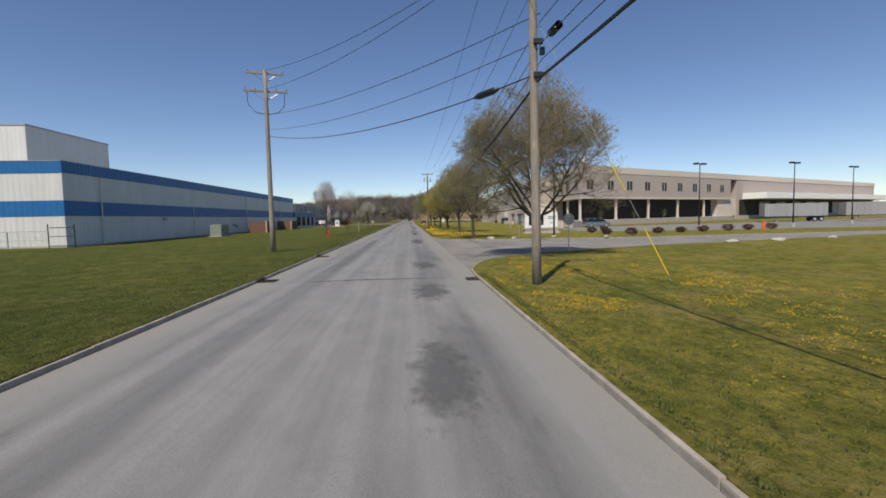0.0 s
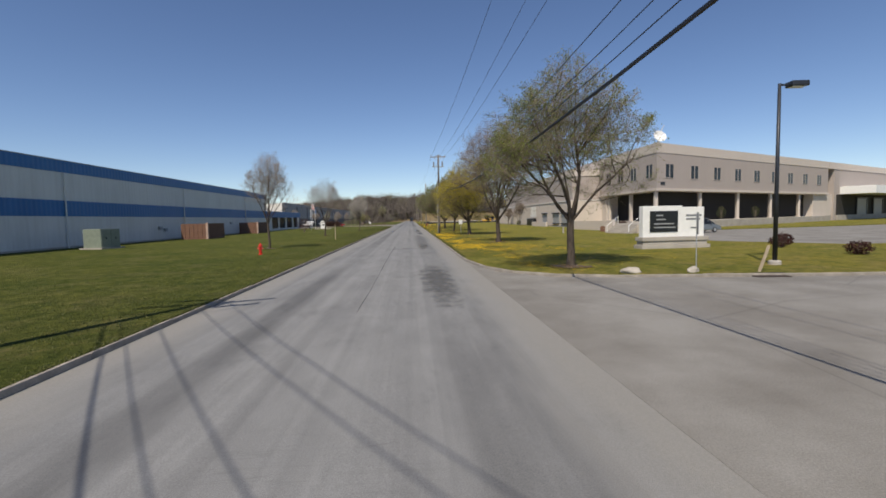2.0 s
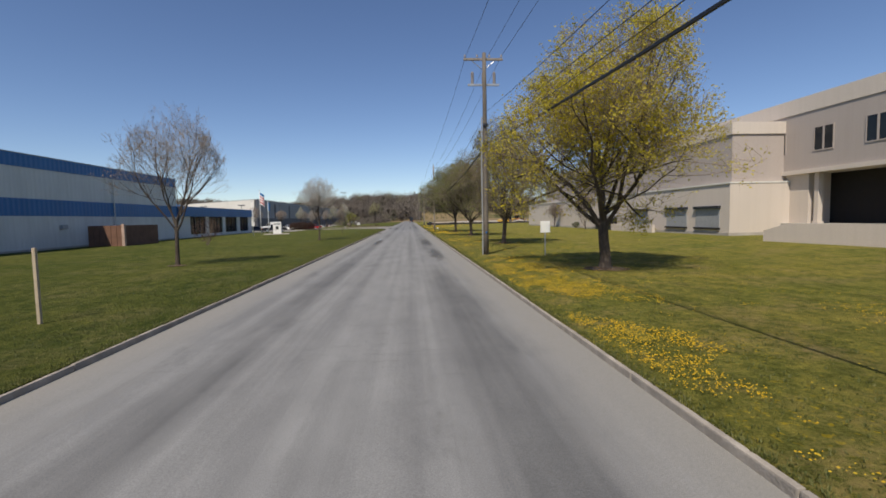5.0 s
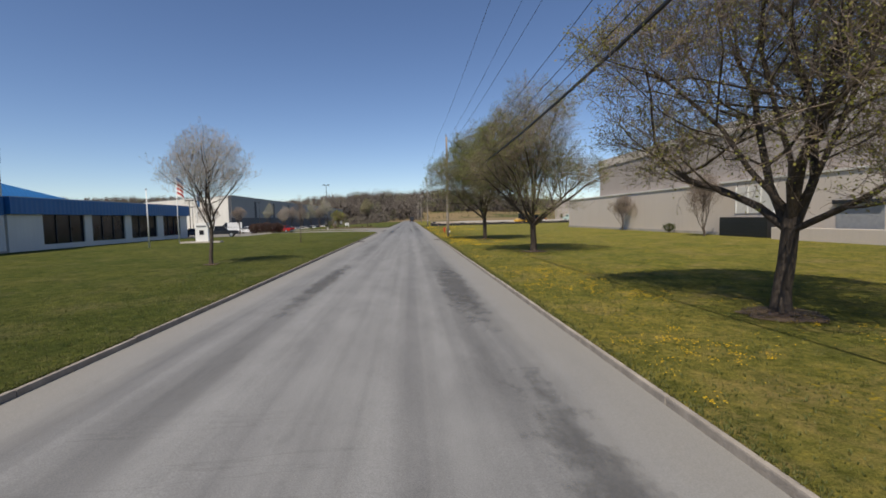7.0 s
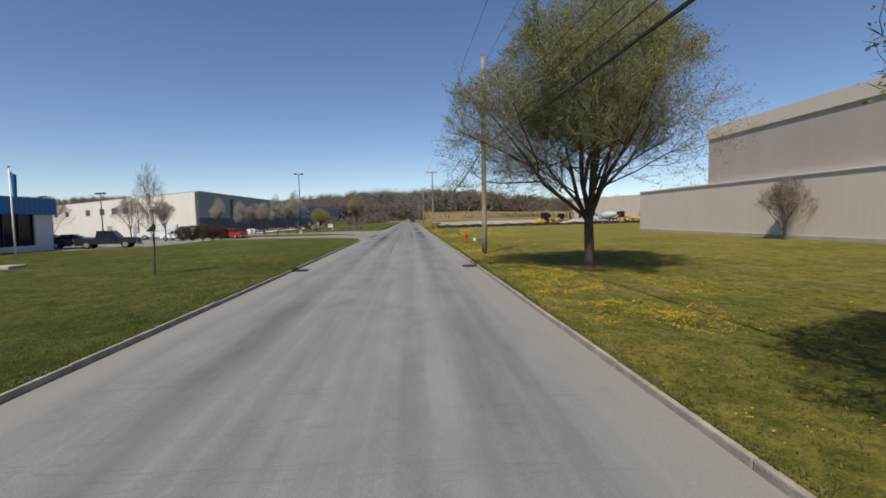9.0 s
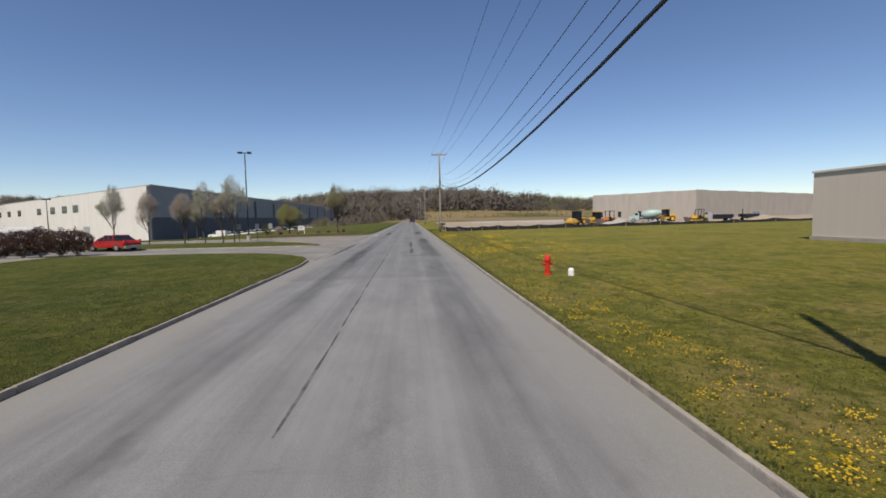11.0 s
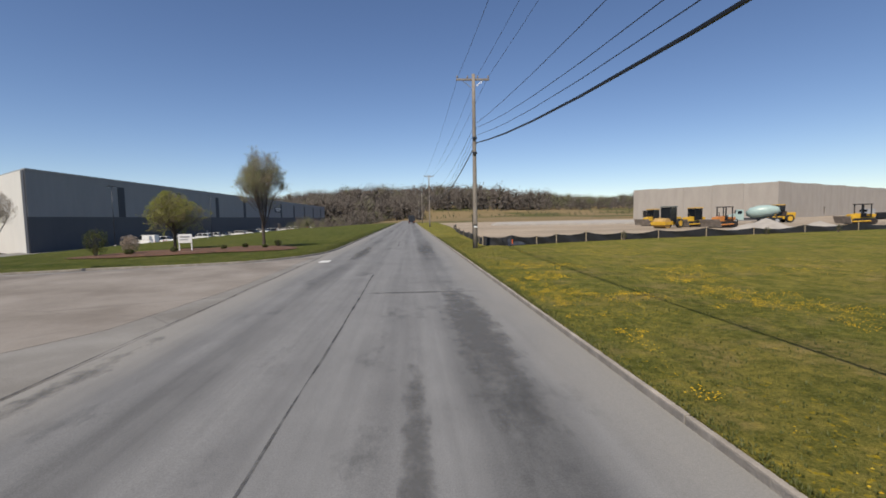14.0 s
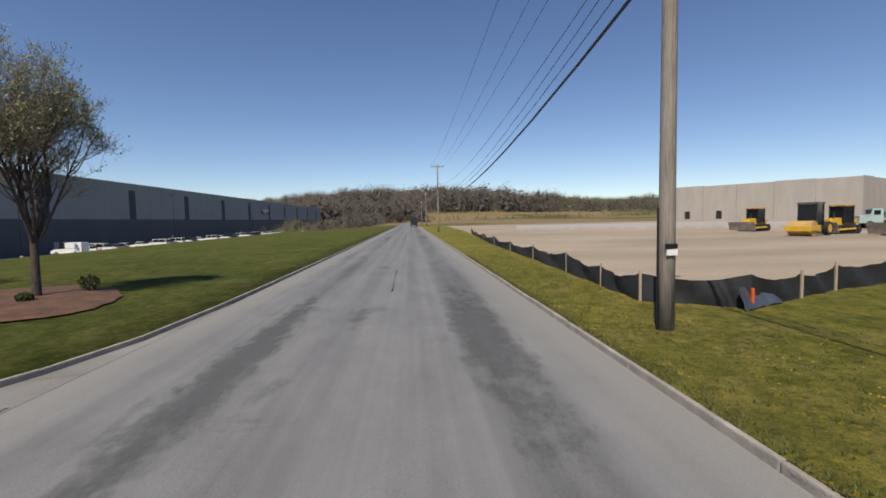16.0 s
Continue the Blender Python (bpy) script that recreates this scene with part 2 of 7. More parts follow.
def mat_field():
    n = Nodes("far_ground")
    p = n.position()
    big = n.noise(p, 0.012, 5, 0.6)
    fine = n.noise(p, 1.4, 5, 0.7)
    col = n.ramp(fine, [(0.3, (0.06, 0.065, 0.022)), (0.7, (0.12, 0.115, 0.045))])
    tan = n.ramp(fine, [(0.3, (0.16, 0.115, 0.06)), (0.7, (0.26, 0.20, 0.11))])
    col = n.mix(n.ramp(big, [(0.40, (0, 0, 0)), (0.52, (1, 1, 1))]), col, tan)
    n.bump(fine, 0.5, 0.2)
    return n.out(col, 0.95, 0, 0.1)


def mat_woods(name, a, b, c):
    """Bare woods from afar: tone drifts from crown to crown, with upright stem grain."""
    n = Nodes(name)
    crown = n.noise(n.position((1, 1, 0.5)), 0.09, 4, 0.6)
    stems = n.noise(n.position((1, 1, 0.16)), 0.8, 3, 0.6)
    col = n.ramp(crown, [(0.34, a), (0.5, b), (0.66, c)])
    col = n.mix(0.5, col, n.ramp(stems, [(0.35, (0.75, 0.74, 0.72)), (0.65, (1.15, 1.13, 1.1))]), "MULTIPLY")
    return n.out(col, 0.95, 0, 0.05)


M = dict(
    asphalt=mat_asphalt("asphalt", 1.0, 0.55),
    asphalt_old=mat_asphalt("old_patched_asphalt", 0.88, 0.95),
    drive=mat_drive(),
    drive_pale=mat_drive("pale_pinkish_driveway", (1.08, 1.01, 0.96)),
    lawn_l=mat_grass("mown_lawn", (0.044, 0.053, 0.016), (0.090, 0.104, 0.031), (0.150, 0.162, 0.056), (0.19, 0.16, 0.075)),
    lawn_r=mat_grass("dandelion_lawn", (0.084, 0.085, 0.024), (0.186, 0.180, 0.050), (0.295, 0.270, 0.090), (0.33, 0.232, 0.115), 0.5),
    field=mat_field(),
    gravel=mat_gravel(),
    kerb=plain("concrete_kerb", (0.30, 0.268, 0.23), 0.9, 0, 0.38, 2.2, 0.6),
    concrete=plain("concrete", (0.37, 0.34, 0.30), 0.85, 0, 0.2, 0.8, 0.3),
    pole=mat_wood_pole(),
    pole_dark=mat_wood_pole("dark_brown_pole_wood", 0.55),
    bark=mat_bark(),
    twig_pale=plain("pale_grey_twig_bark", (0.40, 0.36, 0.325), 0.9, 0, 0.3, 2.0),
    twig_young=plain("young_twig_bark", (0.29, 0.24, 0.20), 0.9, 0, 0.3, 2.0),
    twig=plain("twig_bark", (0.20, 0.155, 0.122), 0.9, 0, 0.3, 2.0),
    wire=plain("wire_black", (0.012, 0.012, 0.014), 0.6),
    steel=plain("galvanised_steel", (0.42, 0.43, 0.44), 0.45, 0.7, 0.15),
    dark_steel=plain("dark_painted_steel", (0.030, 0.034, 0.042), 0.45, 0.3, 0.2),
    porcelain=plain("insulator_porcelain", (0.22, 0.20, 0.19), 0.25),
    white_rib=mat_wall("white_ribbed_wall", (0.63, 0.635, 0.62), 0.30, 0.5, 0.15),
    blue=mat_wall("blue_painted_band", (0.016, 0.135, 0.36), 0.30, 0.45, 0.15),
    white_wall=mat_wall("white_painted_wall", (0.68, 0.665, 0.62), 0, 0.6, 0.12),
    cream=mat_wall("cream_stucco", (0.60, 0.53, 0.465), 0, 0.75, 0.05),
    taupe=mat_wall("taupe_stucco", (0.42, 0.365, 0.332), 0, 0.8, 0.05),
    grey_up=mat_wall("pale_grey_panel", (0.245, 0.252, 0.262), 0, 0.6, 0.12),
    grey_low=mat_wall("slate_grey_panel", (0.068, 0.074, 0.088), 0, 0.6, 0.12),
    grey_trim=mat_wall("dark_slot_panel", (0.038, 0.043, 0.055), 0, 0.6, 0.1),
    tiltup=mat_wall("raw_concrete_panel", (0.41, 0.372, 0.33), 0, 0.85, 0.18),
    # dark glazing, matte and near black to hold the arcade's shade
    arcade=plain("dark_glazing_in_shade", (0.016, 0.013, 0.012), 0.9),
    glass=mat_glass("dark_window_glass", (0.02, 0.024, 0.03)),
    # near black: shade of unlit insides and pits put into the colour
    void=plain("unlit_depth_black", (0.018, 0.016, 0.015), 0.8),
    roof=plain("pale_membrane_roof", (0.40, 0.39, 0.37), 0.85, 0, 0.15, 0.4),
    white=plain("white_enamel", (0.78, 0.78, 0.76), 0.4, 0, 0.06),
    black=plain("black_panel", (0.012, 0.013, 0.015), 0.35),
    grey=plain("grey_paint", (0.30, 0.31, 0.32), 0.5),
    lettering=plain("grey_lettering", (0.20, 0.21, 0.22), 0.5),
    green_box=plain("transformer_green", (0.20, 0.235, 0.19), 0.5, 0, 0.15),
    fence_brown=plain("brown_screen_board", (0.155, 0.078, 0.05), 0.8, 0, 0.25, 1.5, 0.3),
    fence_pink=plain("faded_board", (0.42, 0.30, 0.24), 0.8, 0, 0.2, 1.5),
    red=plain("hydrant_red", (0.52, 0.025, 0.012), 0.4, 0, 0.15),
    orange=plain("safety_orange", (0.75, 0.12, 0.02), 0.5),
    yellow=plain("machine_yellow", (0.62, 0.36, 0.03), 0.45, 0, 0.15),
    safety_yellow=plain("guard_yellow", (0.75, 0.58, 0.03), 0.5),
    orange_m=plain("machine_orange", (0.52, 0.20, 0.05), 0.5, 0, 0.15),
    # grey lowered so the trailers carry the canopy's shade in their colour
    trailer_grey=mat_wall("trailer_side", (0.30, 0.30, 0.295), 0, 0.45, 0.2),
    cab_green=plain("cab_dark_green", (0.05, 0.085, 0.075), 0.4),
    teal=plain("mixer_teal", (0.33, 0.44, 0.41), 0.4, 0, 0.12),
    blade=plain("worn_blade_steel", (0.30, 0.27, 0.24), 0.45, 0.4, 0.35, 2.0),
    drum=plain("dusty_yellow_drum", (0.46, 0.29, 0.10), 0.6, 0, 0.25, 2.0),
    rubber=plain("rubber", (0.018, 0.018, 0.018), 0.8),
    chrome=plain("wheel_alloy", (0.55, 0.55, 0.56), 0.3, 0.8),
    plastic=plain("dark_plastic_film", (0.06, 0.065, 0.075), 0.22, 0, 0.3, 3.0),
    silt=plain("black_silt_fabric", (0.018, 0.019, 0.022), 0.75, 0, 0.3, 1.5, 0.4),
    stake=plain("pale_stake_wood", (0.42, 0.34, 0.24), 0.8, 0, 0.2),
    mulch=plain("bark_mulch", (0.112, 0.056, 0.032), 0.95, 0, 0.5, 2.5, 0.9),
    soil=worn("bare_soil", (0.125, 0.088, 0.066), 3.0, 0.28, 0.48),
    rock=plain("pale_rock", (0.42, 0.38, 0.33), 0.9, 0, 0.25, 3.0, 0.6),
    iron=plain("rusty_iron", (0.055, 0.04, 0.033), 0.7, 0.3, 0.4, 5.0, 0.4),
    tar=worn("tar_seal", (0.085, 0.085, 0.088), 1.3, 0.34, 0.55),
    patch=mat_stain(),
    paint=plain("road_paint_white", (0.62, 0.62, 0.60), 0.7, 0, 0.15),
    leaf_olive=mat_leaf("young_olive_leaf", (0.20, 0.205, 0.045), (0.26, 0.26, 0.065), (0.31, 0.26, 0.09)),
    leaf_green=mat_leaf("young_green_leaf", (0.15, 0.19, 0.04), (0.21, 0.25, 0.06), (0.28, 0.27, 0.09)),
    leaf_yellow=mat_leaf("yellow_catkin_leaf", (0.48, 0.40, 0.025), (0.56, 0.46, 0.04), (0.40, 0.36, 0.05)),
    leaf_bare=mat_leaf("reddish_bud", (0.38, 0.30, 0.25), (0.42, 0.345, 0.28), (0.33, 0.29, 0.20)),
    leaf_cream=mat_leaf("cream_green_blossom", (0.46, 0.46, 0.25), (0.40, 0.42, 0.18), (0.30, 0.33, 0.11)),
    leaf_lime=mat_leaf("lime_young_leaf", (0.29, 0.31, 0.045), (0.35, 0.36, 0.06), (0.25, 0.29, 0.05)),
    leaf_white=mat_leaf("pale_blossom", (0.50, 0.50, 0.36), (0.36, 0.38, 0.19), (0.27, 0.30, 0.12)),
    leaf_red=mat_leaf("dark_red_shrub_leaf", (0.05, 0.018, 0.018), (0.085, 0.03, 0.028), (0.05, 0.035, 0.02)),
    leaf_hedge=mat_leaf("dark_brown_hedge_twig", (0.085, 0.048, 0.038), (0.115, 0.065, 0.05), (0.09, 0.06, 0.045)),
    leaf_shrub=mat_leaf("evergreen_shrub_leaf", (0.045, 0.065, 0.02), (0.075, 0.095, 0.03), (0.11, 0.11, 0.045)),
    woods=mat_woods("far_bare_woods", (0.082, 0.071, 0.063), (0.108, 0.094, 0.083), (0.135, 0.119, 0.105)),
    far_green=mat_woods("far_budding_woods", (0.060, 0.066, 0.045), (0.140, 0.142, 0.075), (0.090, 0.092, 0.060)),
    flower=mat_leaf("dandelion_yellow", (0.52, 0.32, 0.010), (0.62, 0.39, 0.012), (0.50, 0.36, 0.03), 0.15),
    grass=mat_leaf("grass_blade", (0.085, 0.102, 0.028), (0.135, 0.150, 0.044), (0.22, 0.21, 0.078), 0.35),
)


# ---- builders ----
def finish(name, bm, mat, smooth=False):
    me = bpy.data.meshes.new(name)
    bm.normal_update()
    bm.to_mesh(me)
    bm.free()
    me.materials.append(mat)
    if smooth:
        me.shade_smooth()
    return me


def part(name, bm, mat, parent, label="", smooth=False):
    """Links a bmesh as one mesh object under a thing or a part."""
    ob = new(name, finish(name, bm, mat, smooth))
    ob.parent = parent
    if label:
        tagged(ob, label)
    return ob


def thing(name, label, category, x=0.0, y=0.0, z=0.0, rz=0.0, group="", kind=""):
    ob = new(name)
    ob.empty_display_size = 0.3
    ob.matrix_world = pose(x, y, z, 0, 0, rz)
    return tagged(ob, label, category, group, kind)


def single(name, bm, mat, label, category, x=0.0, y=0.0, z=0.0, rz=0.0, group="", kind="", smooth=False):
    """A thing of one mesh."""
    ob = new(name, finish(name, bm, mat, smooth))
    ob.matrix_world = pose(x, y, z, 0, 0, rz)
    return tagged(ob, label, category, group, kind)


def box(bm, x0, y0, z0, x1, y1, z1, bevel=0.0):
    vs = [bm.verts.new((x, y, z)) for x in (x0, x1) for y in (y0, y1) for z in (z0, z1)]
    fs = [bm.faces.new([vs[i] for i in q]) for q in
          ((0, 1, 3, 2), (4, 6, 7, 5), (0, 4, 5, 1), (2, 3, 7, 6), (0, 2, 6, 4), (1, 5, 7, 3))]
    if bevel:
        edges = list({e for f in fs for e in f.edges})
        bmesh.ops.bevel(bm, geom=edges, offset=bevel, segments=2, affect="EDGES", profile=0.6)
    return bm


def boxes(*dims, bevel=0.0):
    bm = bmesh.new()
    for d in dims:
        box(bm, *d, bevel=bevel)
    return bm


def tube(bm, pts, radii, n=8, caps=True):
    """A tube along a line of points."""
    rings = []
    pts = [Vector(p) for p in pts]
    for i, p in enumerate(pts):
        way = (pts[min(i + 1, len(pts) - 1)] - pts[max(i - 1, 0)]).normalized()
        side = way.orthogonal().normalized() if abs(way.z) < 0.99 else Vector((1, 0, 0))
        up = way.cross(side).normalized()
        side = up.cross(way).normalized()
        r = radii[i] if isinstance(radii, (list, tuple)) else radii
        rings.append([bm.verts.new(p + (side * math.cos(a) + up * math.sin(a)) * r)
                      for a in (2 * math.pi * k / n for k in range(n))])
    for a, b in zip(rings, rings[1:]):
        for k in range(n):
            bm.faces.new((a[k], a[(k + 1) % n], b[(k + 1) % n], b[k]))
    if caps:
        bm.faces.new(rings[0][::-1])
        bm.faces.new(rings[-1])
    return bm


def prism(bm, outline, z0, z1):
    """An upright block over an outline (counter-clockwise)."""
    lo = [bm.verts.new((x, y, z0)) for x, y in outline]
    hi = [bm.verts.new((x, y, z1)) for x, y in outline]
    bm.faces.new(hi)
    bm.faces.new(lo[::-1])
    for i in range(len(lo)):
        j = (i + 1) % len(lo)
        bm.faces.new((lo[i], lo[j], hi[j], hi[i]))
    return bm


def arc(cx, cy, r, a0, a1, n=10):
    return [(cx + r * math.cos(radians(a0 + (a1 - a0) * i / n)), cy + r * math.sin(radians(a0 + (a1 - a0) * i / n)))
            for i in range(n + 1)]


def smoothstep(a, b, v):
    t = min(1.0, max(0.0, (v - a) / (b - a)))
    return t * t * (3 - 2 * t)


# ---- ground, road and kerbs ----
ROAD_L, ROAD_R = -4.9, 4.3
KERB_W, KERB_H = 0.09, 0.09
LOT_Z = -2.7  # level of the low yard behind the far lawn


def hill(x, y):
    z = -0.15
    z += (31 - 13 * smoothstep(40, 330, x) - 6 * smoothstep(60, 400, -x)) * smoothstep(630, 880, y) * (0.85 + 0.3 * noise.noise((x * 0.004, y * 0.004, 3)))
    z += 10 * smoothstep(160, 420, -x) * smoothstep(250, 600, y)
    z -= 4.2 * smoothstep(15, 46, -x) * smoothstep(218, 262, y) * (1 - smoothstep(560, 700, y))
    z += 1.6 * smoothstep(420, 520, y) * smoothstep(15, 40, x)
    return z


def make_ground():
    bm = bmesh.new()
    xs = sorted({*range(-200, 201, 8), *(-2600, -1700, -1100, -700, -480, -340, -260, 260, 340, 480, 700, 1100, 1700, 2600)})
    ys = sorted({*range(-80, 321, 10), *range(320, 1001, 30), -2000, -900, -400, -180, 1300, 1800, 2600, 3600})
    grid = [[bm.verts.new((x, y, hill(x, y))) for y in ys] for x in xs]
    for a, b in zip(grid, grid[1:]):
        for i in range(len(ys) - 1):
            bm.faces.new((a[i], b[i], b[i + 1], a[i + 1]))
    single("ground", bm, M["field"], "tan and green rough field reaching the horizon", "ground", kind="structure", smooth=True)


def road_mesh(x0, x1, y0, y1, z, steps, rise):
    bm = bmesh.new()
    rows = []
    for i in range(steps + 1):
        y = y0 + (y1 - y0) * i / steps
        rows.append([bm.verts.new((x0 + (x1 - x0) * k / 6, y, z + rise(y) + 0.05 * (1 - abs(k - 3) / 3))) for k in range(7)])
    for a, b in zip(rows, rows[1:]):
        for k in range(6):
            bm.faces.new((a[k], a[k + 1], b[k + 1], b[k]))
    return bm


make_ground()
single("road", road_mesh(ROAD_L, ROAD_R, -120, 184, -0.03, 30, lambda y: 0.0),
       M["asphalt"], "worn grey asphalt road with dark tyre lanes", "road", kind="structure")
single("road_far", road_mesh(ROAD_L, ROAD_R, 184, 660, -0.03, 40, lambda y: 0.0),
       M["asphalt_old"], "older dark patched asphalt road", "road", kind="structure")

# outlines that the kerbs follow, from the road outwards
NEAR_DRIVE_R = [(4.15, -60), (4.15, 19.0), (4.25, 21.2), (4.6, 22.7), (5.1, 24.3), (5.8, 25.8), (7.2, 27.3), (9.9, 29.2), (14, 31.3), (19, 33.3), (32, 36.6), (60, 43), (110, 50.5)]
FAR_DRIVE_R = [(70, 47.2), (40, 46.2), (27, 46.0), (18, 47.0), (12.7, 47.9), (9.4, 48.4), (7.2, 49.3), (5.7, 50.8), (4.8, 53.2), (4.35, 57), (ROAD_R, 62), (ROAD_R, 150), (ROAD_R, 232), (4.3, 260), (4.25, 420)]
NEAR_DRIVE_L = [(-40, 201.6), (-14, 201.1), (-11.2, 200.5), (-9.0, 199.3), (-7.2, 197.6), (-6.0, 195.7), (-5.2, 193.4), (ROAD_L, 190), (ROAD_L, 100), (ROAD_L, -60)]
ISLAND = [(-34, 210.2), (-12, 209.6), *arc(-9.4, 211.0, 1.5, -75, 60, 8), (-11.4, 216.4), (-14.0, 218.6), (-19.9, 220.1), (-34, 220.8)]
FAR_DRIVE_L = [(-4.9, 420), (-4.9, 275), (-4.92, 254), (-4.98, 245), (-5.15, 241.4), (-5.6, 239.2), (-6.3, 237.3), (-7.5, 235.5), (-9.0, 234.1), (-11.6, 233.1), (-17.0, 232.0), (-24, 229.6), (-34, 227.6), (-60, 226.8)]


def slab(name, outline, z, mat, label, category, depth=0.3):
    """A piece of ground over an outline, with its side faces."""
    bm = prism(bmesh.new(), outline, z - depth, z)
    return single(name, bm, mat, label, category, kind="structure")


def kerb(name, line, label="weathered pale concrete kerb along the asphalt"):
    """A kerb of cast pieces on the left of a line, each piece a part."""
    base = thing(name, label, "kerb", kind="structure")
    for (ax, ay), (bx, by) in zip(line, line[1:]):
        d = Vector((bx - ax, by - ay))
        length = d.length
        count = max(1, round(length / 3.0))
        if length > 70 and (ay > 255 or by > 255):
            count = 4
        for k in range(count):
            p = Vector((ax, ay)) + d * (k / count)
            piece = length / count
            key = round(piece, 2)
            if key not in KERB_MESHES:
                b = boxes((0.004, -KERB_W, -0.18, key - 0.004, 0, KERB_H), bevel=0.025)
                KERB_MESHES[key] = finish("kerb_stone", b, M["kerb"])
            o = new("kerb_stone", KERB_MESHES[key])
            o.parent = base
            o.matrix_world = pose(p.x, p.y, random.uniform(-0.012, 0.008), random.uniform(-1.5, 1.5), 0, math.degrees(math.atan2(d.y, d.x)))
    return base


KERB_MESHES = {}

# lawns stand a kerb's height over the road
slab("lawn_right_near", [(4.23, -60)] + [(x + 0.07, y - 0.06) for x, y in NEAR_DRIVE_R[1:]] + [(190, 52), (190, -60)],
     0.095, M["lawn_r"], "rough green lawn full of yellow dandelions", "lawn")
slab("lawn_right", [(x + 0.08, y + (0.07 if x > 7 else 0.03)) for x, y in FAR_DRIVE_R] + [(14, 420), (11.5, 320), (8.4, 272), (7.8, 252), (7.4, 244), (10, 243), (16, 246), (27, 248), (45, 252), (90, 262), (140, 285), (140, 118), (70, 98), (40, 93.5), (31, 88.0), (27.6, 81), (27, 68), (32, 61), (70, 56)],
     0.095, M["lawn_r"], "green lawn with yellow dandelions under street trees", "lawn")
slab("lawn_left", [(ROAD_L - 0.08, -60), (ROAD_L - 0.08, 190), (-5.28, 193.45), (-6.08, 195.8), (-7.27, 197.68), (-9.06, 199.38), (-11.24, 200.58), (-14, 201.18), (-26, 201.5), (-26.5, 186), (-38, 180), (-190, 176), (-190, -60)][::-1],
     0.095, M["lawn_l"], "mown dark green lawn beside the road", "lawn")
slab("lawn_island", [(-34, 210.3), (-12, 209.75), *arc(-9.4, 211.0, 1.36, -75, 60, 8), (-11.5, 216.3), (-14.1, 218.45), (-19.9, 219.95), (-34, 220.6)],
     0.095, M["lawn_l"], "green kerbed lawn island between two driveways", "lawn")


def bank(x):
    """Share of the fall from the road down to the yard: a long slope, then a short steep foot."""
    return 0.42 * smoothstep(14, 44, -x) + 0.58 * smoothstep(47.5, 53, -x)


def make_far_lawn():
    """The lawn that falls away to the low yard."""
    bm = bmesh.new()
    rows = []
    ys = [226.9, 229.6, 232, 233.1, 234.1, 235.5, 237.3, 239.2, 241.4, 245, 254, 262, 275, 290, 310, 340, 380, 420]
    for y in ys:
        edge = [(a, b) for a, b in zip(FAR_DRIVE_L, FAR_DRIVE_L[1:]) if b[1] <= y <= a[1]][0]
        (ax, ay), (bx, by) = edge
        x0 = bx + (ax - bx) * (y - by) / (ay - by) - 0.14
        far = min(-53, x0 - 6)
        row = []
        for k in range(25):
            x = x0 + (far - x0) * (k / 24)
            fall = bank(x) * smoothstep(230, 262, y)
            row.append(bm.verts.new((x, y + (0.14 if k == 0 else 0), 0.095 + (LOT_Z - 0.1) * fall)))
        rows.append(row)
    for a, b in zip(rows, rows[1:]):
        for k in range(24):
            bm.faces.new((a[k + 1], a[k], b[k], b[k + 1]))
    skirt = [(r[0], rows[i + 1][0]) for i, r in enumerate(rows[:-1])]
    for a, b in skirt:
        c, d = bm.verts.new(a.co - Vector((0, 0, 0.4))), bm.verts.new(b.co - Vector((0, 0, 0.4)))
        bm.faces.new((a, c, d, b))
    single("lawn_left_far", bm, M["lawn_l"], "striped green lawn falling away to a yard", "lawn", kind="structure", smooth=True)


make_far_lawn()
# drives and yards
slab("driveway_right", [(ROAD_R - 0.02, 19), (4.5, 22.9), (5.0, 24.4), (5.7, 25.9), (7.1, 27.4), (9.8, 29.3), (14, 31.4), (19, 33.4), (32, 36.8), (60, 43.2), (110, 50.7), (150, 58), (150, 122), (70, 102), (38, 96), (29, 89), (26, 82), (25.6, 68), (31, 60), (70, 53), (70, 46.9), (27, 45.8), (12.6, 47.7), (7.0, 49.1), (5.2, 51.5), (4.5, 55), (ROAD_R - 0.02, 62)],
     -0.025, M["drive"], "pale worn asphalt driveway and car park", "driveway", 0.2)
slab("driveway_left", [(ROAD_L + 0.02, 189), (ROAD_L + 0.02, 246), (-5.3, 241.3), (-5.8, 239), (-6.5, 237.1), (-7.7, 235.3), (-9.2, 233.9), (-11.7, 232.9), (-17.1, 231.8), (-24.2, 229.4), (-62, 226.7), (-62, 196), (-26, 196), (-26, 202), (-10, 200.5), (-6.5, 196.5), (-5.4, 193)],
     -0.025, M["drive"], "pale cracked asphalt driveway mouth", "driveway", 0.2)
slab("driveway_patch", [(-30, 222.6), (-19.5, 222.0), (-13.4, 220.2), (-10.3, 217.6), (-7.8, 213.8), (-6.2, 217.0), (-5.5, 224.0), (-5.5, 237.6), (-6.4, 235.9), (-7.8, 234.4), (-9.3, 233.1), (-11.8, 232.1), (-17.1, 231.0), (-24.2, 228.6)],
     -0.019, M["drive_pale"], "paler pinkish resurfaced part of the driveway", "driveway", 0.03)
slab("car_park_left", [(-26.6, 186), (-26.2, 201.7), (-62, 201.8), (-75, 240), (-75, 172), (-38, 181)], 0.03, M["drive"], "grey asphalt car park beside the lawn", "car park", 0.2)
slab("yard_left", [(-52.8, 250), (-52.8, 640), (-75, 640), (-75, 232), (-54, 232)], LOT_Z + 0.02, M["drive"], "low asphalt yard with a row of parked cars", "yard", 0.3)
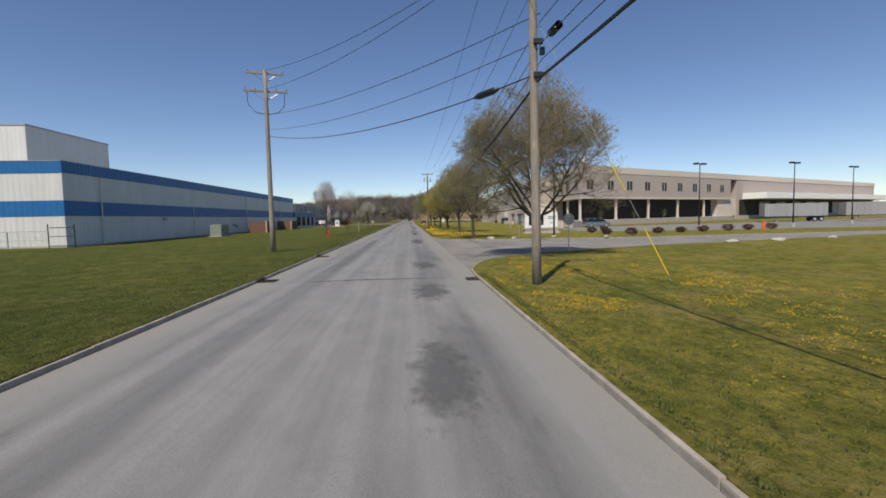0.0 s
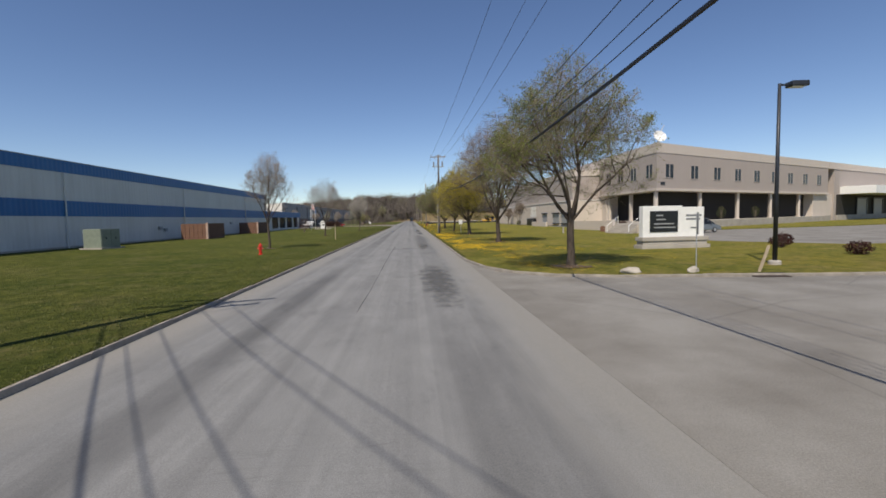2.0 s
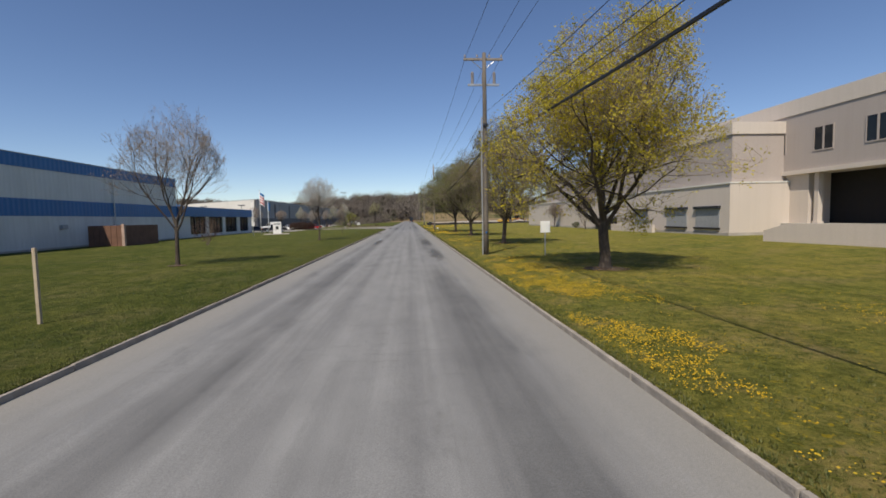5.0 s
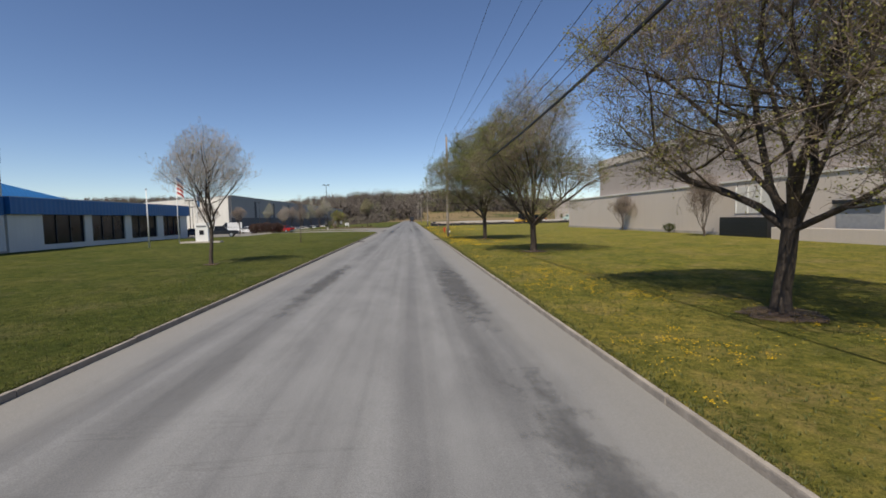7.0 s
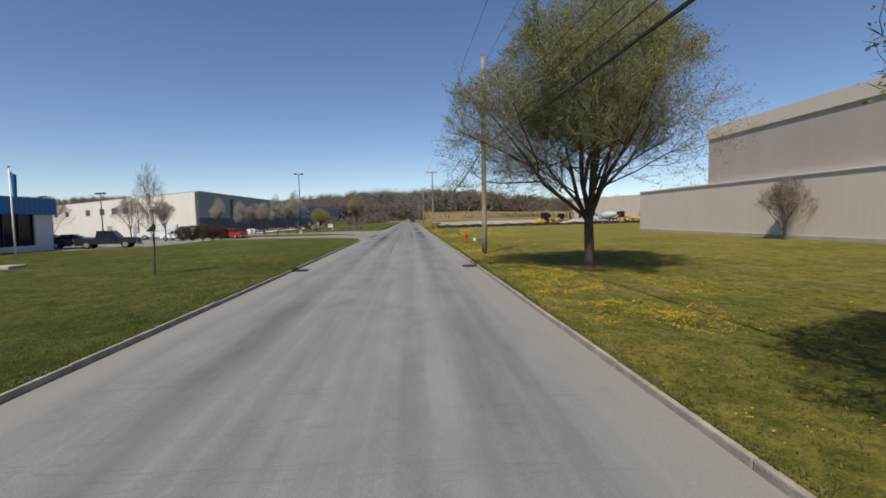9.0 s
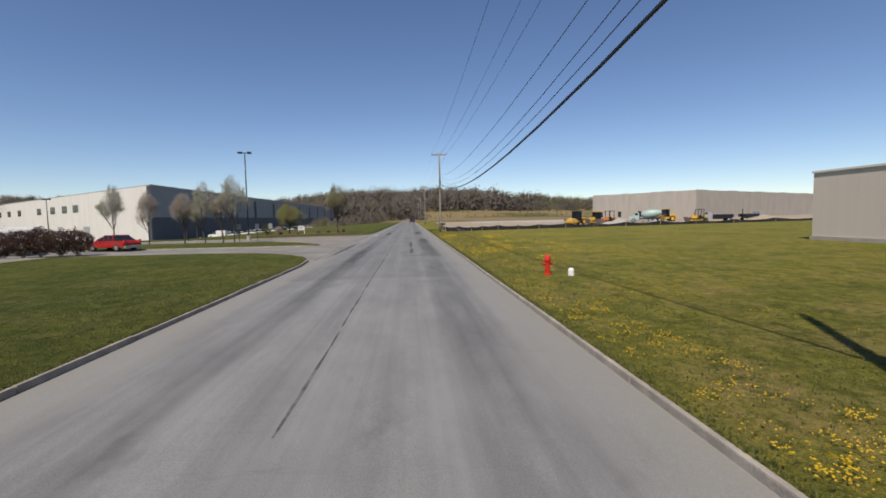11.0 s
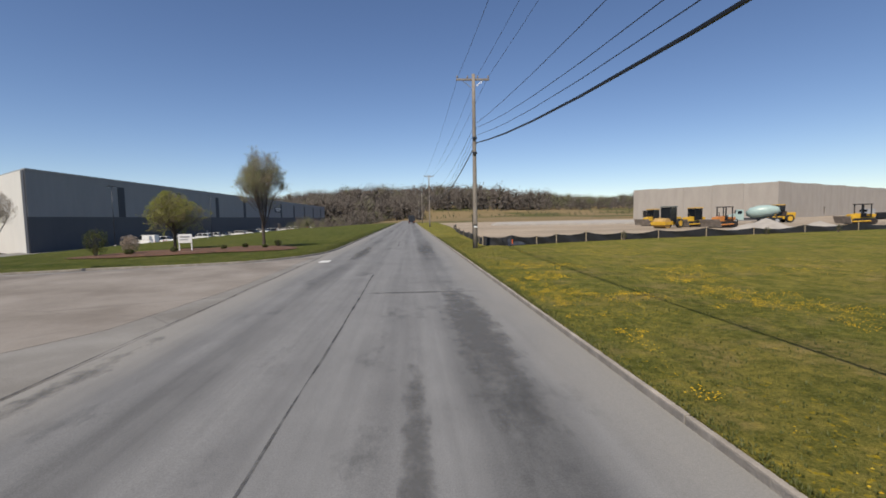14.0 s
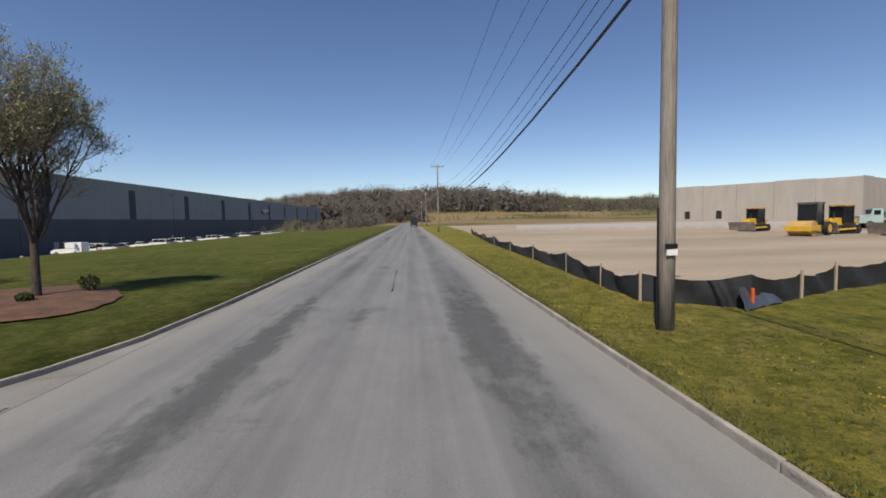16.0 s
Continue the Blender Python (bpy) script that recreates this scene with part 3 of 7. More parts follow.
slab("gravel_yard", [(7.6, 244.3), (8.0, 252), (8.6, 272), (11.7, 320), (14, 400), (330, 440), (330, 300), (140, 286), (90, 263), (45, 253), (27, 249), (16, 247), (10, 244)],
     0.03, M["gravel"], "flat tan graded building ground", "gravel", 0.4)
single("yard_edge", boxes((-52.9, 262, LOT_Z - 0.2, -52.6, 560, LOT_Z + 0.16), bevel=0.03), M["concrete"], "long pale concrete edge of the yard", "kerb", kind="structure")
kerb("kerb_right_near", NEAR_DRIVE_R)
kerb("kerb_right", FAR_DRIVE_R)
kerb("kerb_left", NEAR_DRIVE_L)
kerb("kerb_island", ISLAND[::-1], "pale concrete kerb round a lawn island")
kerb("kerb_left_far", FAR_DRIVE_L)


# ---- buildings ----
def wall_frame(ax, ay, bx, by):
    """Local frame of a wall that runs from a to b: x along it, y into the building, seen with its outside on the right of the way."""
    d = Vector((bx - ax, by - ay))
    return d.length, math.degrees(math.atan2(d.y, d.x))


def part_at(name, bm, mat, parent, m, label="", smooth=False):
    bm.transform(m)
    return part(name, bm, mat, parent, label, smooth)


def blue_factory():
    """Long white ribbed shed with blue bands; the wall to the road stands in shade."""
    X, Y0, Y1, TOP = -36.0, 53.0, 152.6, 9.5
    f = thing("factory", "long white ribbed factory with two blue bands", "factory", X, Y0, 0)
    L = Y1 - Y0
    W = 120.0
    levels = ((-0.6, 3.55, "white_rib", "wall_panel", 0.0), (3.55, 5.25, "blue", "blue_band", 0.03), (5.25, 8.25, "white_rib", "wall_panel", 0.0), (8.25, 9.5, "blue", "blue_fascia", 0.06))
    for z0, z1, mat, name, proud in levels:
        part(name, boxes((-W - proud, -proud, z0, proud, L + proud, z1)), M[mat], f)
    part("coping", boxes((-W - 0.1, -0.1, TOP, 0.1, L + 0.1, TOP + 0.09)), M["grey"], f)
    part("plinth", boxes((-W - 0.05, -0.05, -0.8, 0.05, L + 0.05, 0.28)), M["concrete"], f)
    part("penthouse", boxes((-48, 17, TOP, -16.4, 35, 16.8)), M["white_rib"], f, "tall white ribbed rooftop block")
    part("penthouse_coping", boxes((-48.1, 16.9, 16.8, -16.3, 35.1, 17.0)), M["grey"], f)
    for i, (x, y, h) in enumerate(((-15, 38.5, 2.4), (-30, 52, 1.6), (-24, 70, 1.4))):
        part("vent_stack", tube(bmesh.new(), [(x, y, TOP), (x, y, TOP + h), (x, y, TOP + h), (x, y, TOP + h + 0.25)], [0.35, 0.35, 0.5, 0.5], 10), M["steel"], f)
    for x, y in ((-12, 60), (-20, 88), (-14, 80)):
        part("roof_unit", boxes((x - 1.6, y - 2, TOP, x + 1.6, y + 2, TOP + 0.75), bevel=0.05), M["white"], f)
    # wall fittings
    for y, z in ((48, 1.7), (49.5, 1.4), (20, 3.0), (75, 2.2)):
        part("wall_box", boxes((0, y, z, 0.28, y + 0.8, z + 0.45), bevel=0.02), M["grey"], f)
    for y in (6.0, 30.0, 56.0, 84.0):
        part("downpipe", tube(bmesh.new(), [(0.14, y, -0.3), (0.14, y, 8.2)], 0.07, 8), M["white_wall"], f)
    return f


def low_office():
    """Single-storey office with a deep blue fascia and dark windows between white piers."""
    X, Y0, Y1 = -36.0, 152.9, 187.0
    f = thing("office", "low office with blue fascia and dark windows", "office", X, Y0, 0)
    L = Y1 - Y0
    part("fascia", boxes((-40, 0.02, 3.65, 0.35, L + 0.3, 5.25), bevel=0.03), M["blue"], f, "deep blue fascia")
    part("roof", boxes((-39.8, 0.2, 5.25, 0.2, L + 0.1, 5.33)), M["roof"], f)
    part("dado_wall", boxes((-39.5, 0.02, -0.6, 0, L, 0.62)), M["white_wall"], f)
    # near-black block paints the shade of the rooms behind the windows
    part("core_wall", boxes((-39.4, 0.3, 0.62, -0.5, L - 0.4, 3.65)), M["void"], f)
    spans = ((4.1, 10.1), (11.3, 17.5), (18.9, 25.1), (26.8, 31.9))
    edges = [0.02] + [v for s in spans for v in s] + [L]
    for a, b in zip(edges[0::2], edges[1::2]):
        part("pier", boxes((-0.6, a, 0.62, 0, b, 3.65)), M["white_wall"], f)
    for a, b in spans:
        w = part("window", boxes((-0.34, a, 0.62, -0.26, b, 3.65)), M["glass"], f)
        n = 3
        for k in range(n + 1):
            y = a + (b - a) * k / n
            part("mullion", boxes((-0.27, y - 0.04, 0.64, -0.16, y + 0.04, 3.63)), M["dark_steel"], w)
    part("end_wall", boxes((-39.4, L - 0.35, 0.62, -0.61, L - 0.02, 3.65)), M["white_wall"], f)
    bm = bmesh.new()
    base = [bm.verts.new(v) for v in ((-18, 6, 5.3), (-6, 6, 5.3), (-6, 20, 5.3), (-18, 20, 5.3))]
    top = bm.verts.new((-12, 13, 7.9))
    for i in range(4):
        bm.faces.new((base[i], base[(i + 1) % 4], top))
    part("skylight", bm, M["blue"], f, "blue pyramid rooftop skylight")
    part("back_block", boxes((-60, 10, -0.5, -41, L + 12, 8.3)), M["white_rib"], f)
    return f


def corner_office():
    """Two-storey office: projecting upper floor on posts over a dark glazed arcade."""
    CX, CY = 39.5, 99.8
    EX, EY = 96.8, 129.8          # far end of the arcade front
    SIDE = 19.0                   # length of the side front
    f = thing("corner_office", "two-storey taupe stucco office with dark arcade", "office", CX, CY, 0)
    L, a = wall_frame(CX, CY, EX, EY)
    fr = Matrix.Rotation(radians(a), 4, "Z")
    # upper floor as one angled block: front, end, back and side
    e = Vector((EX - CX, EY - CY))
    u = e.normalized()
    plan = [(0, 0), (e.x, e.y), (e.x - 10, e.y + 40), (0, 46)]

    def ring(grow, z0, z1):
        pts = []
        c = Vector((sum(p[0] for p in plan) / 4, sum(p[1] for p in plan) / 4))
        for p in plan:
            v = Vector(p) - c
            pts.append(tuple(c + v * (1 + grow / v.length)))
        return prism(bmesh.new(), pts, z0, z1)

    part("upper_wall", ring(0, 6.5, 12.0), M["taupe"], f)
    part("parapet", ring(0.12, 12.0, 13.5), M["cream"], f, "cream parapet band")
    part("soffit_band", ring(0.3, 6.1, 6.5), M["cream"], f, "cream soffit edge band")
    # shade under the projecting floor is put into this wall's colour
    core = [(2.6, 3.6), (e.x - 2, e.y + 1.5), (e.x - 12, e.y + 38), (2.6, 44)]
    part("core_wall", prism(bmesh.new(), core, 1.2, 6.1), M["arcade"], f, "dark glazed ground floor wall, arcade shade in its colour")
    part("podium", prism(bmesh.new(), [(-9.4, -7.2), (-5.6, -11.0), (3.5, -1.2), (e.x + 0.5, e.y - 0.5), (e.x - 10, e.y + 40), (-0.6, 46), (-0.6, 3.5)], -0.2, 1.25), M["concrete"], f)
    # end piers that carry the front
    part_at("end_pier", boxes((L - 6.5, 0.4, 1.25, L + 3.5, 7, 6.1)), M["cream"], f, fr)
    part("end_pier", boxes((0.3, SIDE, 1.25, 7, SIDE + 26, 6.1)), M["cream"], f)
    post = boxes((-0.24, -0.24, 0, 0.24, 0.24, 4.85), (-0.32, -0.32, 0, 0.32, 0.32, 0.2), bevel=0.02)
    pm = finish("post", post, M["cream"])
    spots = [fr @ Vector((0.5 + s, 0.6, 0)) for s in (0.2, 12.6, 25.2, 38.0, 50.8)] + [Vector((0.6, s, 0)) for s in (9.5, 18.2)]
    for p in spots:
        o = new("post", pm)
        o.parent, o.matrix_local = f, Matrix.Translation((p.x, p.y, 1.25))
    # upper windows
    def window(m, w=2.1, h=2.1):
        p = part_at("window", boxes((-w / 2, -0.03, 0, w / 2, 0.12, h)), M["glass"], f, m)
        part_at("window_frame", boxes((-w / 2 - 0.1, -0.06, h, w / 2 + 0.1, 0.1, h + 0.1), (-w / 2 - 0.1, -0.06, -0.1, w / 2 + 0.1, 0.1, 0),
                                      (-w / 2 - 0.1, -0.06, 0, -w / 2, 0.1, h), (w / 2, -0.06, 0, w / 2 + 0.1, 0.1, h), (-0.09, -0.06, 0, 0.09, 0.1, h)), M["taupe"], p, m)
    for k in range(9):
        window(fr @ Matrix.Translation((3.3 + 7.05 * k, 0, 8.2)))
    for y in (2.2, 7.4, 12.2, 17.2, 22.5):
        window(Matrix.Translation((0, y, 8.2)) @ Matrix.Rotation(radians(-90), 4, "Z"), 1.9)
    # low wing with a white canopy to the side of the front
    part_at("wing_wall", boxes((L + 3.5, 0.02, 0, L + 120, 40, 12.0)), M["taupe"], f, fr)
    part_at("wing_parapet", boxes((L + 0.2, -0.1, 12.0, L + 120.2, 40.2, 13.48)), M["cream"], f, fr)
    part_at("canopy", boxes((L + 7, -6.5, 6.2, L + 118, 0.0, 8.0), bevel=0.06), M["white"], f, fr, "long white loading canopy")
    # flat near-black sheet painting the shade under the canopy, no real recess
    part_at("dock_shade_sheet", boxes((L + 5, -0.12, 1.3, L + 116, -0.01, 6.1)), M["void"], f, fr)
    part_at("dock_wall", boxes((L + 5, -0.4, -0.2, L + 118, -0.02, 1.3)), M["concrete"], f, fr)
    for k in range(9):
        s = L + 17 + 11.5 * k
        d = part_at("dock_door", boxes((s, -0.3, 1.3, s + 6.5, -0.13, 5.2)), M["grey"], f, fr)
        part_at("door_seal", boxes((s - 0.35, -0.45, 1.3, s - 0.02, -0.13, 5.5), (s + 6.52, -0.45, 1.3, s + 6.85, -0.13, 5.5), (s - 0.35, -0.45, 5.22, s + 6.85, -0.13, 5.5)), M["black"], d, fr)
    # roof gear
    bm = bmesh.new()
    box(bm, -1, -1.2, 0, 1, 1.2, 1.2, 0.04)
    part_at("roof_unit", bm, M["steel"], f, fr @ Matrix.Translation((50, 12, 13.5)))
    part_at("roof_unit", boxes((80, 10, 13.4, 84, 13, 14.8), bevel=0.05), M["steel"], f, fr)
    # satellite dish on the corner
    bm = bmesh.new()
    n, rings = 20, []
    for r in (0.0, 0.3, 0.55, 0.8, 1.0):
        rings.append([bm.verts.new((r * math.cos(2 * math.pi * k / n), -0.28 * r * r, r * math.sin(2 * math.pi * k / n))) for k in range(n)])
    for p, q in zip(rings, rings[1:]):
        for k in range(n):
            bm.faces.new((p[k], p[(k + 1) % n], q[(k + 1) % n], q[k]))
    bmesh.ops.remove_doubles(bm, verts=bm.verts, dist=0.001)
    m = Matrix.Translation((1.2, 1.6, 14.6)) @ Matrix.Rotation(radians(-25), 4, "X")
    dish = part_at("satellite_dish", bm, M["white"], f, m, "white rooftop satellite dish", True)
    part("dish_mast", tube(bmesh.new(), [(1.2, 1.9, 13.4), (1.2, 1.9, 14.6)], 0.09, 8), M["steel"], dish)
    part("feed_arm", tube(bmesh.new(), [(1.3, 1.3, 15.4), (1.6, 0.9, 16.3)], 0.05, 6), M["white"], dish)
    # small sign block
    part_at("wall_mark", boxes((1.0, -0.05, 7.0, 2.1, 0.02, 7.5)), M["dark_steel"], f, fr)
    return f


def entrance_steps():
    f = thing("entrance_steps", "pale concrete entrance steps with white handrails", "steps", 27.1, 90.0, 0.02, -73.7)
    for k in range(5):
        part("step", boxes((0.0, 0.36 * k, -0.1, 4.3, 3.2, 0.24 * (k + 1)), bevel=0.02), M["concrete"], f)
    for x in (0.15, 4.1):
        bm = bmesh.new()
        tube(bm, [(x, 0.1, 0.1), (x, 0.1, 1.05), (x, 1.9, 2.2), (x, 1.9, 1.2)], 0.05, 6)
        part("handrail", bm, M["white"], f)
    part("cheek_wall", boxes((-1.6, 1.2, 0, -0.05, 1.6, 1.25), bevel=0.03), M["cream"], f)
    part("cheek_wall", boxes((4.35, 1.2, 0, 6.4, 1.6, 1.25), bevel=0.03), M["cream"], f)


def ramp_wall():
    f = thing("ramp_wall", "long low cream ramp wall before the arcade", "wall", 31.0, 97.0, 0.05, 5.0)
    bm = bmesh.new()
    prof = ((0, 0), (15, 0), (15, 0.9), (13, 1.45), (0, 1.6))
    lo = [bm.verts.new((0, y, z)) for y, z in prof]
    hi = [bm.verts.new((0.35, y, z)) for y, z in prof]
    bm.faces.new(lo[::-1])
    bm.faces.new(hi)
    for i in range(5):
        j = (i + 1) % 5
        bm.faces.new((lo[i], lo[j], hi[j], hi[i]))
    part("wall_panel", bm, M["cream"], f)
    part("end_post", boxes((-0.06, -0.45, 0, 0.41, 0.05, 1.7), bevel=0.03), M["cream"], f)


def long_hall():
    """Long windowless hall: cream lower wall, taupe upper wall set a little back."""
    X, Y0, Y1 = 33.4, 121.0, 199.5
    f = thing("long_hall", "long windowless hall, cream below and taupe above", "hall", X, Y0, 0)
    L = Y1 - Y0
    part("lower_wall", boxes((0, 0, -0.2, 27, L, 5.4)), M["cream"], f)
    part("ledge", boxes((-0.12, -0.05, 5.4, 27.05, L + 0.05, 5.55)), M["white_wall"], f)
    part("upper_wall", boxes((0.5, 0.5, 5.55, 26.5, L - 14, 10.4)), M["taupe"], f)
    part("parapet", boxes((0.35, 0.35, 10.4, 26.7, L - 13.8, 11.6)), M["cream"], f)
    part("plinth", boxes((-0.1, -0.04, -0.3, 27.1, L + 0.1, 0.4)), M["concrete"], f)
    d = part("vent_box", boxes((-0.9, 25.3, 0.05, -0.02, 31.6, 1.95), bevel=0.03), M["black"], f, "black louvred vent box")
    for k in range(5):
        part("louvre", boxes((-0.96, 25.5, 0.3 + 0.3 * k, -0.9, 31.4, 0.38 + 0.3 * k)), M["dark_steel"], d)
    w = part("window", boxes((-0.05, 25.6, 2.3, 0.1, 30.4, 4.9)), M["white_wall"], f, "pale blind window")
    for k in range(4):
        part("mullion", boxes((-0.1, 25.6 + 1.6 * k - 0.05, 2.3, -0.04, 25.6 + 1.6 * k + 0.05, 4.9)), M["white"], w)
    part("planter_wall", boxes((-1.6, 12.0, -0.1, -1.2, 24.0, 1.1), bevel=0.04), M["cream"], f)
    for y0, y1 in ((1.5, 5.5), (7.2, 11.4), (16.0, 19.6)):
        b = part("loading_bay", boxes((-0.05, y0, 0.9, 0.1, y1, 2.9)), M["grey"], f, "pale grey shutter bay with dark head")
        part("bay_head", boxes((-0.3, y0 - 0.15, 2.9, 0.1, y1 + 0.15, 3.2)), M["dark_steel"], b)
        part("bay_sill", boxes((-0.25, y0 - 0.1, 0.7, 0.1, y1 + 0.1, 0.9)), M["void"], b)


def warehouse():
    """Very long grey warehouse: dark base, pale upper wall with dark slots, end painted white for sunlight."""
    X, Y0, Y1 = -70.0, 297.0, 600.0
    f = thing("warehouse", "very long grey warehouse with dark vertical slots", "warehouse", X, Y0, LOT_Z)
    L = Y1 - Y0

    def plan(grow):
        g = grow
        return [(g, -g), (g, L + g), (-200 - g, L + g), (-200 - g, 168 - g)]

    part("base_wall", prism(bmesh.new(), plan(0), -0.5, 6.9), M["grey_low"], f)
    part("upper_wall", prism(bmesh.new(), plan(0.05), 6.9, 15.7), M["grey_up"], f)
    part("coping", prism(bmesh.new(), plan(0.2), 15.7, 15.95), M["grey"], f)
    turn = Matrix.Rotation(radians(139.97), 4, "Z")  # along the slanting end wall, outside on its left
    # end gets its own white against the grey side: sunlight as colour
    part_at("end_wall", boxes((2.0, 0.1, -0.5, 260, 0.2, 15.65)), M["white_wall"], f, turn, "white end wall, sunlight put into its colour")
    part_at("corner_strip", boxes((0.1, 0.08, -0.5, 2.0, 0.18, 15.65)), M["grey_low"], f, turn)
    y = 27.0
    while y < L - 6:
        part("wall_slot", boxes((0.06, y, 6.9, 0.14, y + 2.6, 14.2)), M["grey_trim"], f)
        y += 28.5
    for a in (58, 70, 84, 102, 132, 150, 168, 192):
        part_at("window", boxes((a, 0.2, 9.6, a + 5.5, 0.3, 12.2)), M["glass"], f, turn)
    for x in (48, 76):
        part_at("dock_door", boxes((x, 0.2, 0, x + 6, 0.3, 4.6)), M["grey"], f, turn)
    s = part("wall_sign", boxes((0.15, 158, 9.6, 0.3, 170, 12.2)), M["grey_low"], f)
    for z, a, b in ((11.3, 159, 169), (10.3, 160.5, 167)):
        part("lettering", boxes((0.3, a, z, 0.36, b, z + 0.5)), M["white"], s)
    for y in (30, 75, 130):
        part("door", boxes((0.06, y, 0, 0.16, y + 1.2, 2.3)), M["grey"], f)
    return f


def concrete_shell():
    """Raw tilt-up concrete building shell on the building ground."""
    f = thing("concrete_shell", "unfinished raw concrete panel building shell", "building shell", 113.5, 338.0, 0)
    L1, a1 = wall_frame(113.5, 338, 238, 411)
    L2, a2 = wall_frame(88, 378, 113.5, 338)
    for a, L, rot in ((0, L1, a1), (1, L2, a2)):
        n = max(4, round(L / 9))
        r = Matrix.Rotation(radians(rot), 4, "Z")
        if a:
            r = Matrix.Translation((88 - 113.5, 378 - 338, 0)) @ r
        for k in range(n):
            h = 11.2 + (0.0 if k % 3 else 0.15)
            s0, s1 = L * k / n + 0.03, L * (k + 1) / n - 0.03
            holes = (a == 1 and k < 3) or (a == 0 and k == 4)
            if holes:
                w = (s1 - s0)
                q0, q1 = s0 + w * 0.4, s0 + w * 0.58
                p = part_at("concrete_panel", boxes((s0, 0, -0.2, q0, 0.3, h), (q1, 0, -0.2, s1, 0.3, h), (q0, 0, 3.4, q1, 0.3, h), (q0, 0, -0.2, q1, 0.3, 0.9)), M["tiltup"], f, r)
                # near-black sheet in the hole paints the dark inside
                part_at("opening_shade", boxes((q0, 0.24, 0.9, q1, 0.28, 3.4)), M["void"], p, r)
            else:
                part_at("concrete_panel", boxes((s0, 0, -0.2, s1, 0.3, h)), M["tiltup"], f, r)
    part("roof", prism(bmesh.new(), [(0.3, 0.5), (238 - 113.5, 411 - 338.2), (150, 130), (20, 130), (88 - 113, 378 - 337.5)], 10.3, 10.6), M["roof"], f)
    part("back_wall", boxes((24, 129.5, -0.2, 150, 130.5, 10.2)), M["tiltup"], f)


blue_factory()
low_office()
corner_office()
entrance_steps()
ramp_wall()
long_hall()
warehouse()
concrete_shell()


# ---- trees and shrubs ----
def add_tube(V, F, pts, r0, r1, n):
    start = len(V)
    m = len(pts)
    for i, p in enumerate(pts):
        way = (pts[min(i + 1, m - 1)] - pts[max(i - 1, 0)]).normalized()
        side = way.cross(Vector((0.31, 0.95, 0.07))).normalized()
        up = way.cross(side)
        r = r0 + (r1 - r0) * i / (m - 1)
        for k in range(n):
            a = 2 * math.pi * k / n
            V.append(p + side * (math.cos(a) * r) + up * (math.sin(a) * r))
    for i in range(m - 1):
        for k in range(n):
            a, b = start + i * n + k, start + i * n + (k + 1) % n
            F.append((a, b, b + n, a + n))


def add_leaf(V, F, p, size, rnd):
    a = Vector((rnd.gauss(0, 1), rnd.gauss(0, 1), rnd.gauss(0, 0.8))).normalized()
    b = a.cross(Vector((rnd.gauss(0, 1), rnd.gauss(0, 1), rnd.gauss(0, 1)))).normalized()
    s = size * rnd.uniform(0.6, 1.3)
    i = len(V)
    V.extend((p - a * s * 0.5, p + b * s * 0.34, p + a * s * 0.6, p - b * s * 0.34))
    F.append((i, i + 1, i + 2, i + 3))


def mesh_from(name, V, F, mat, smooth=False):
    me = bpy.data.meshes.new(name)
    me.from_pydata([tuple(v) for v in V], [], F)
    me.materials.append(mat)
    if smooth:
        me.shade_smooth()
    return me


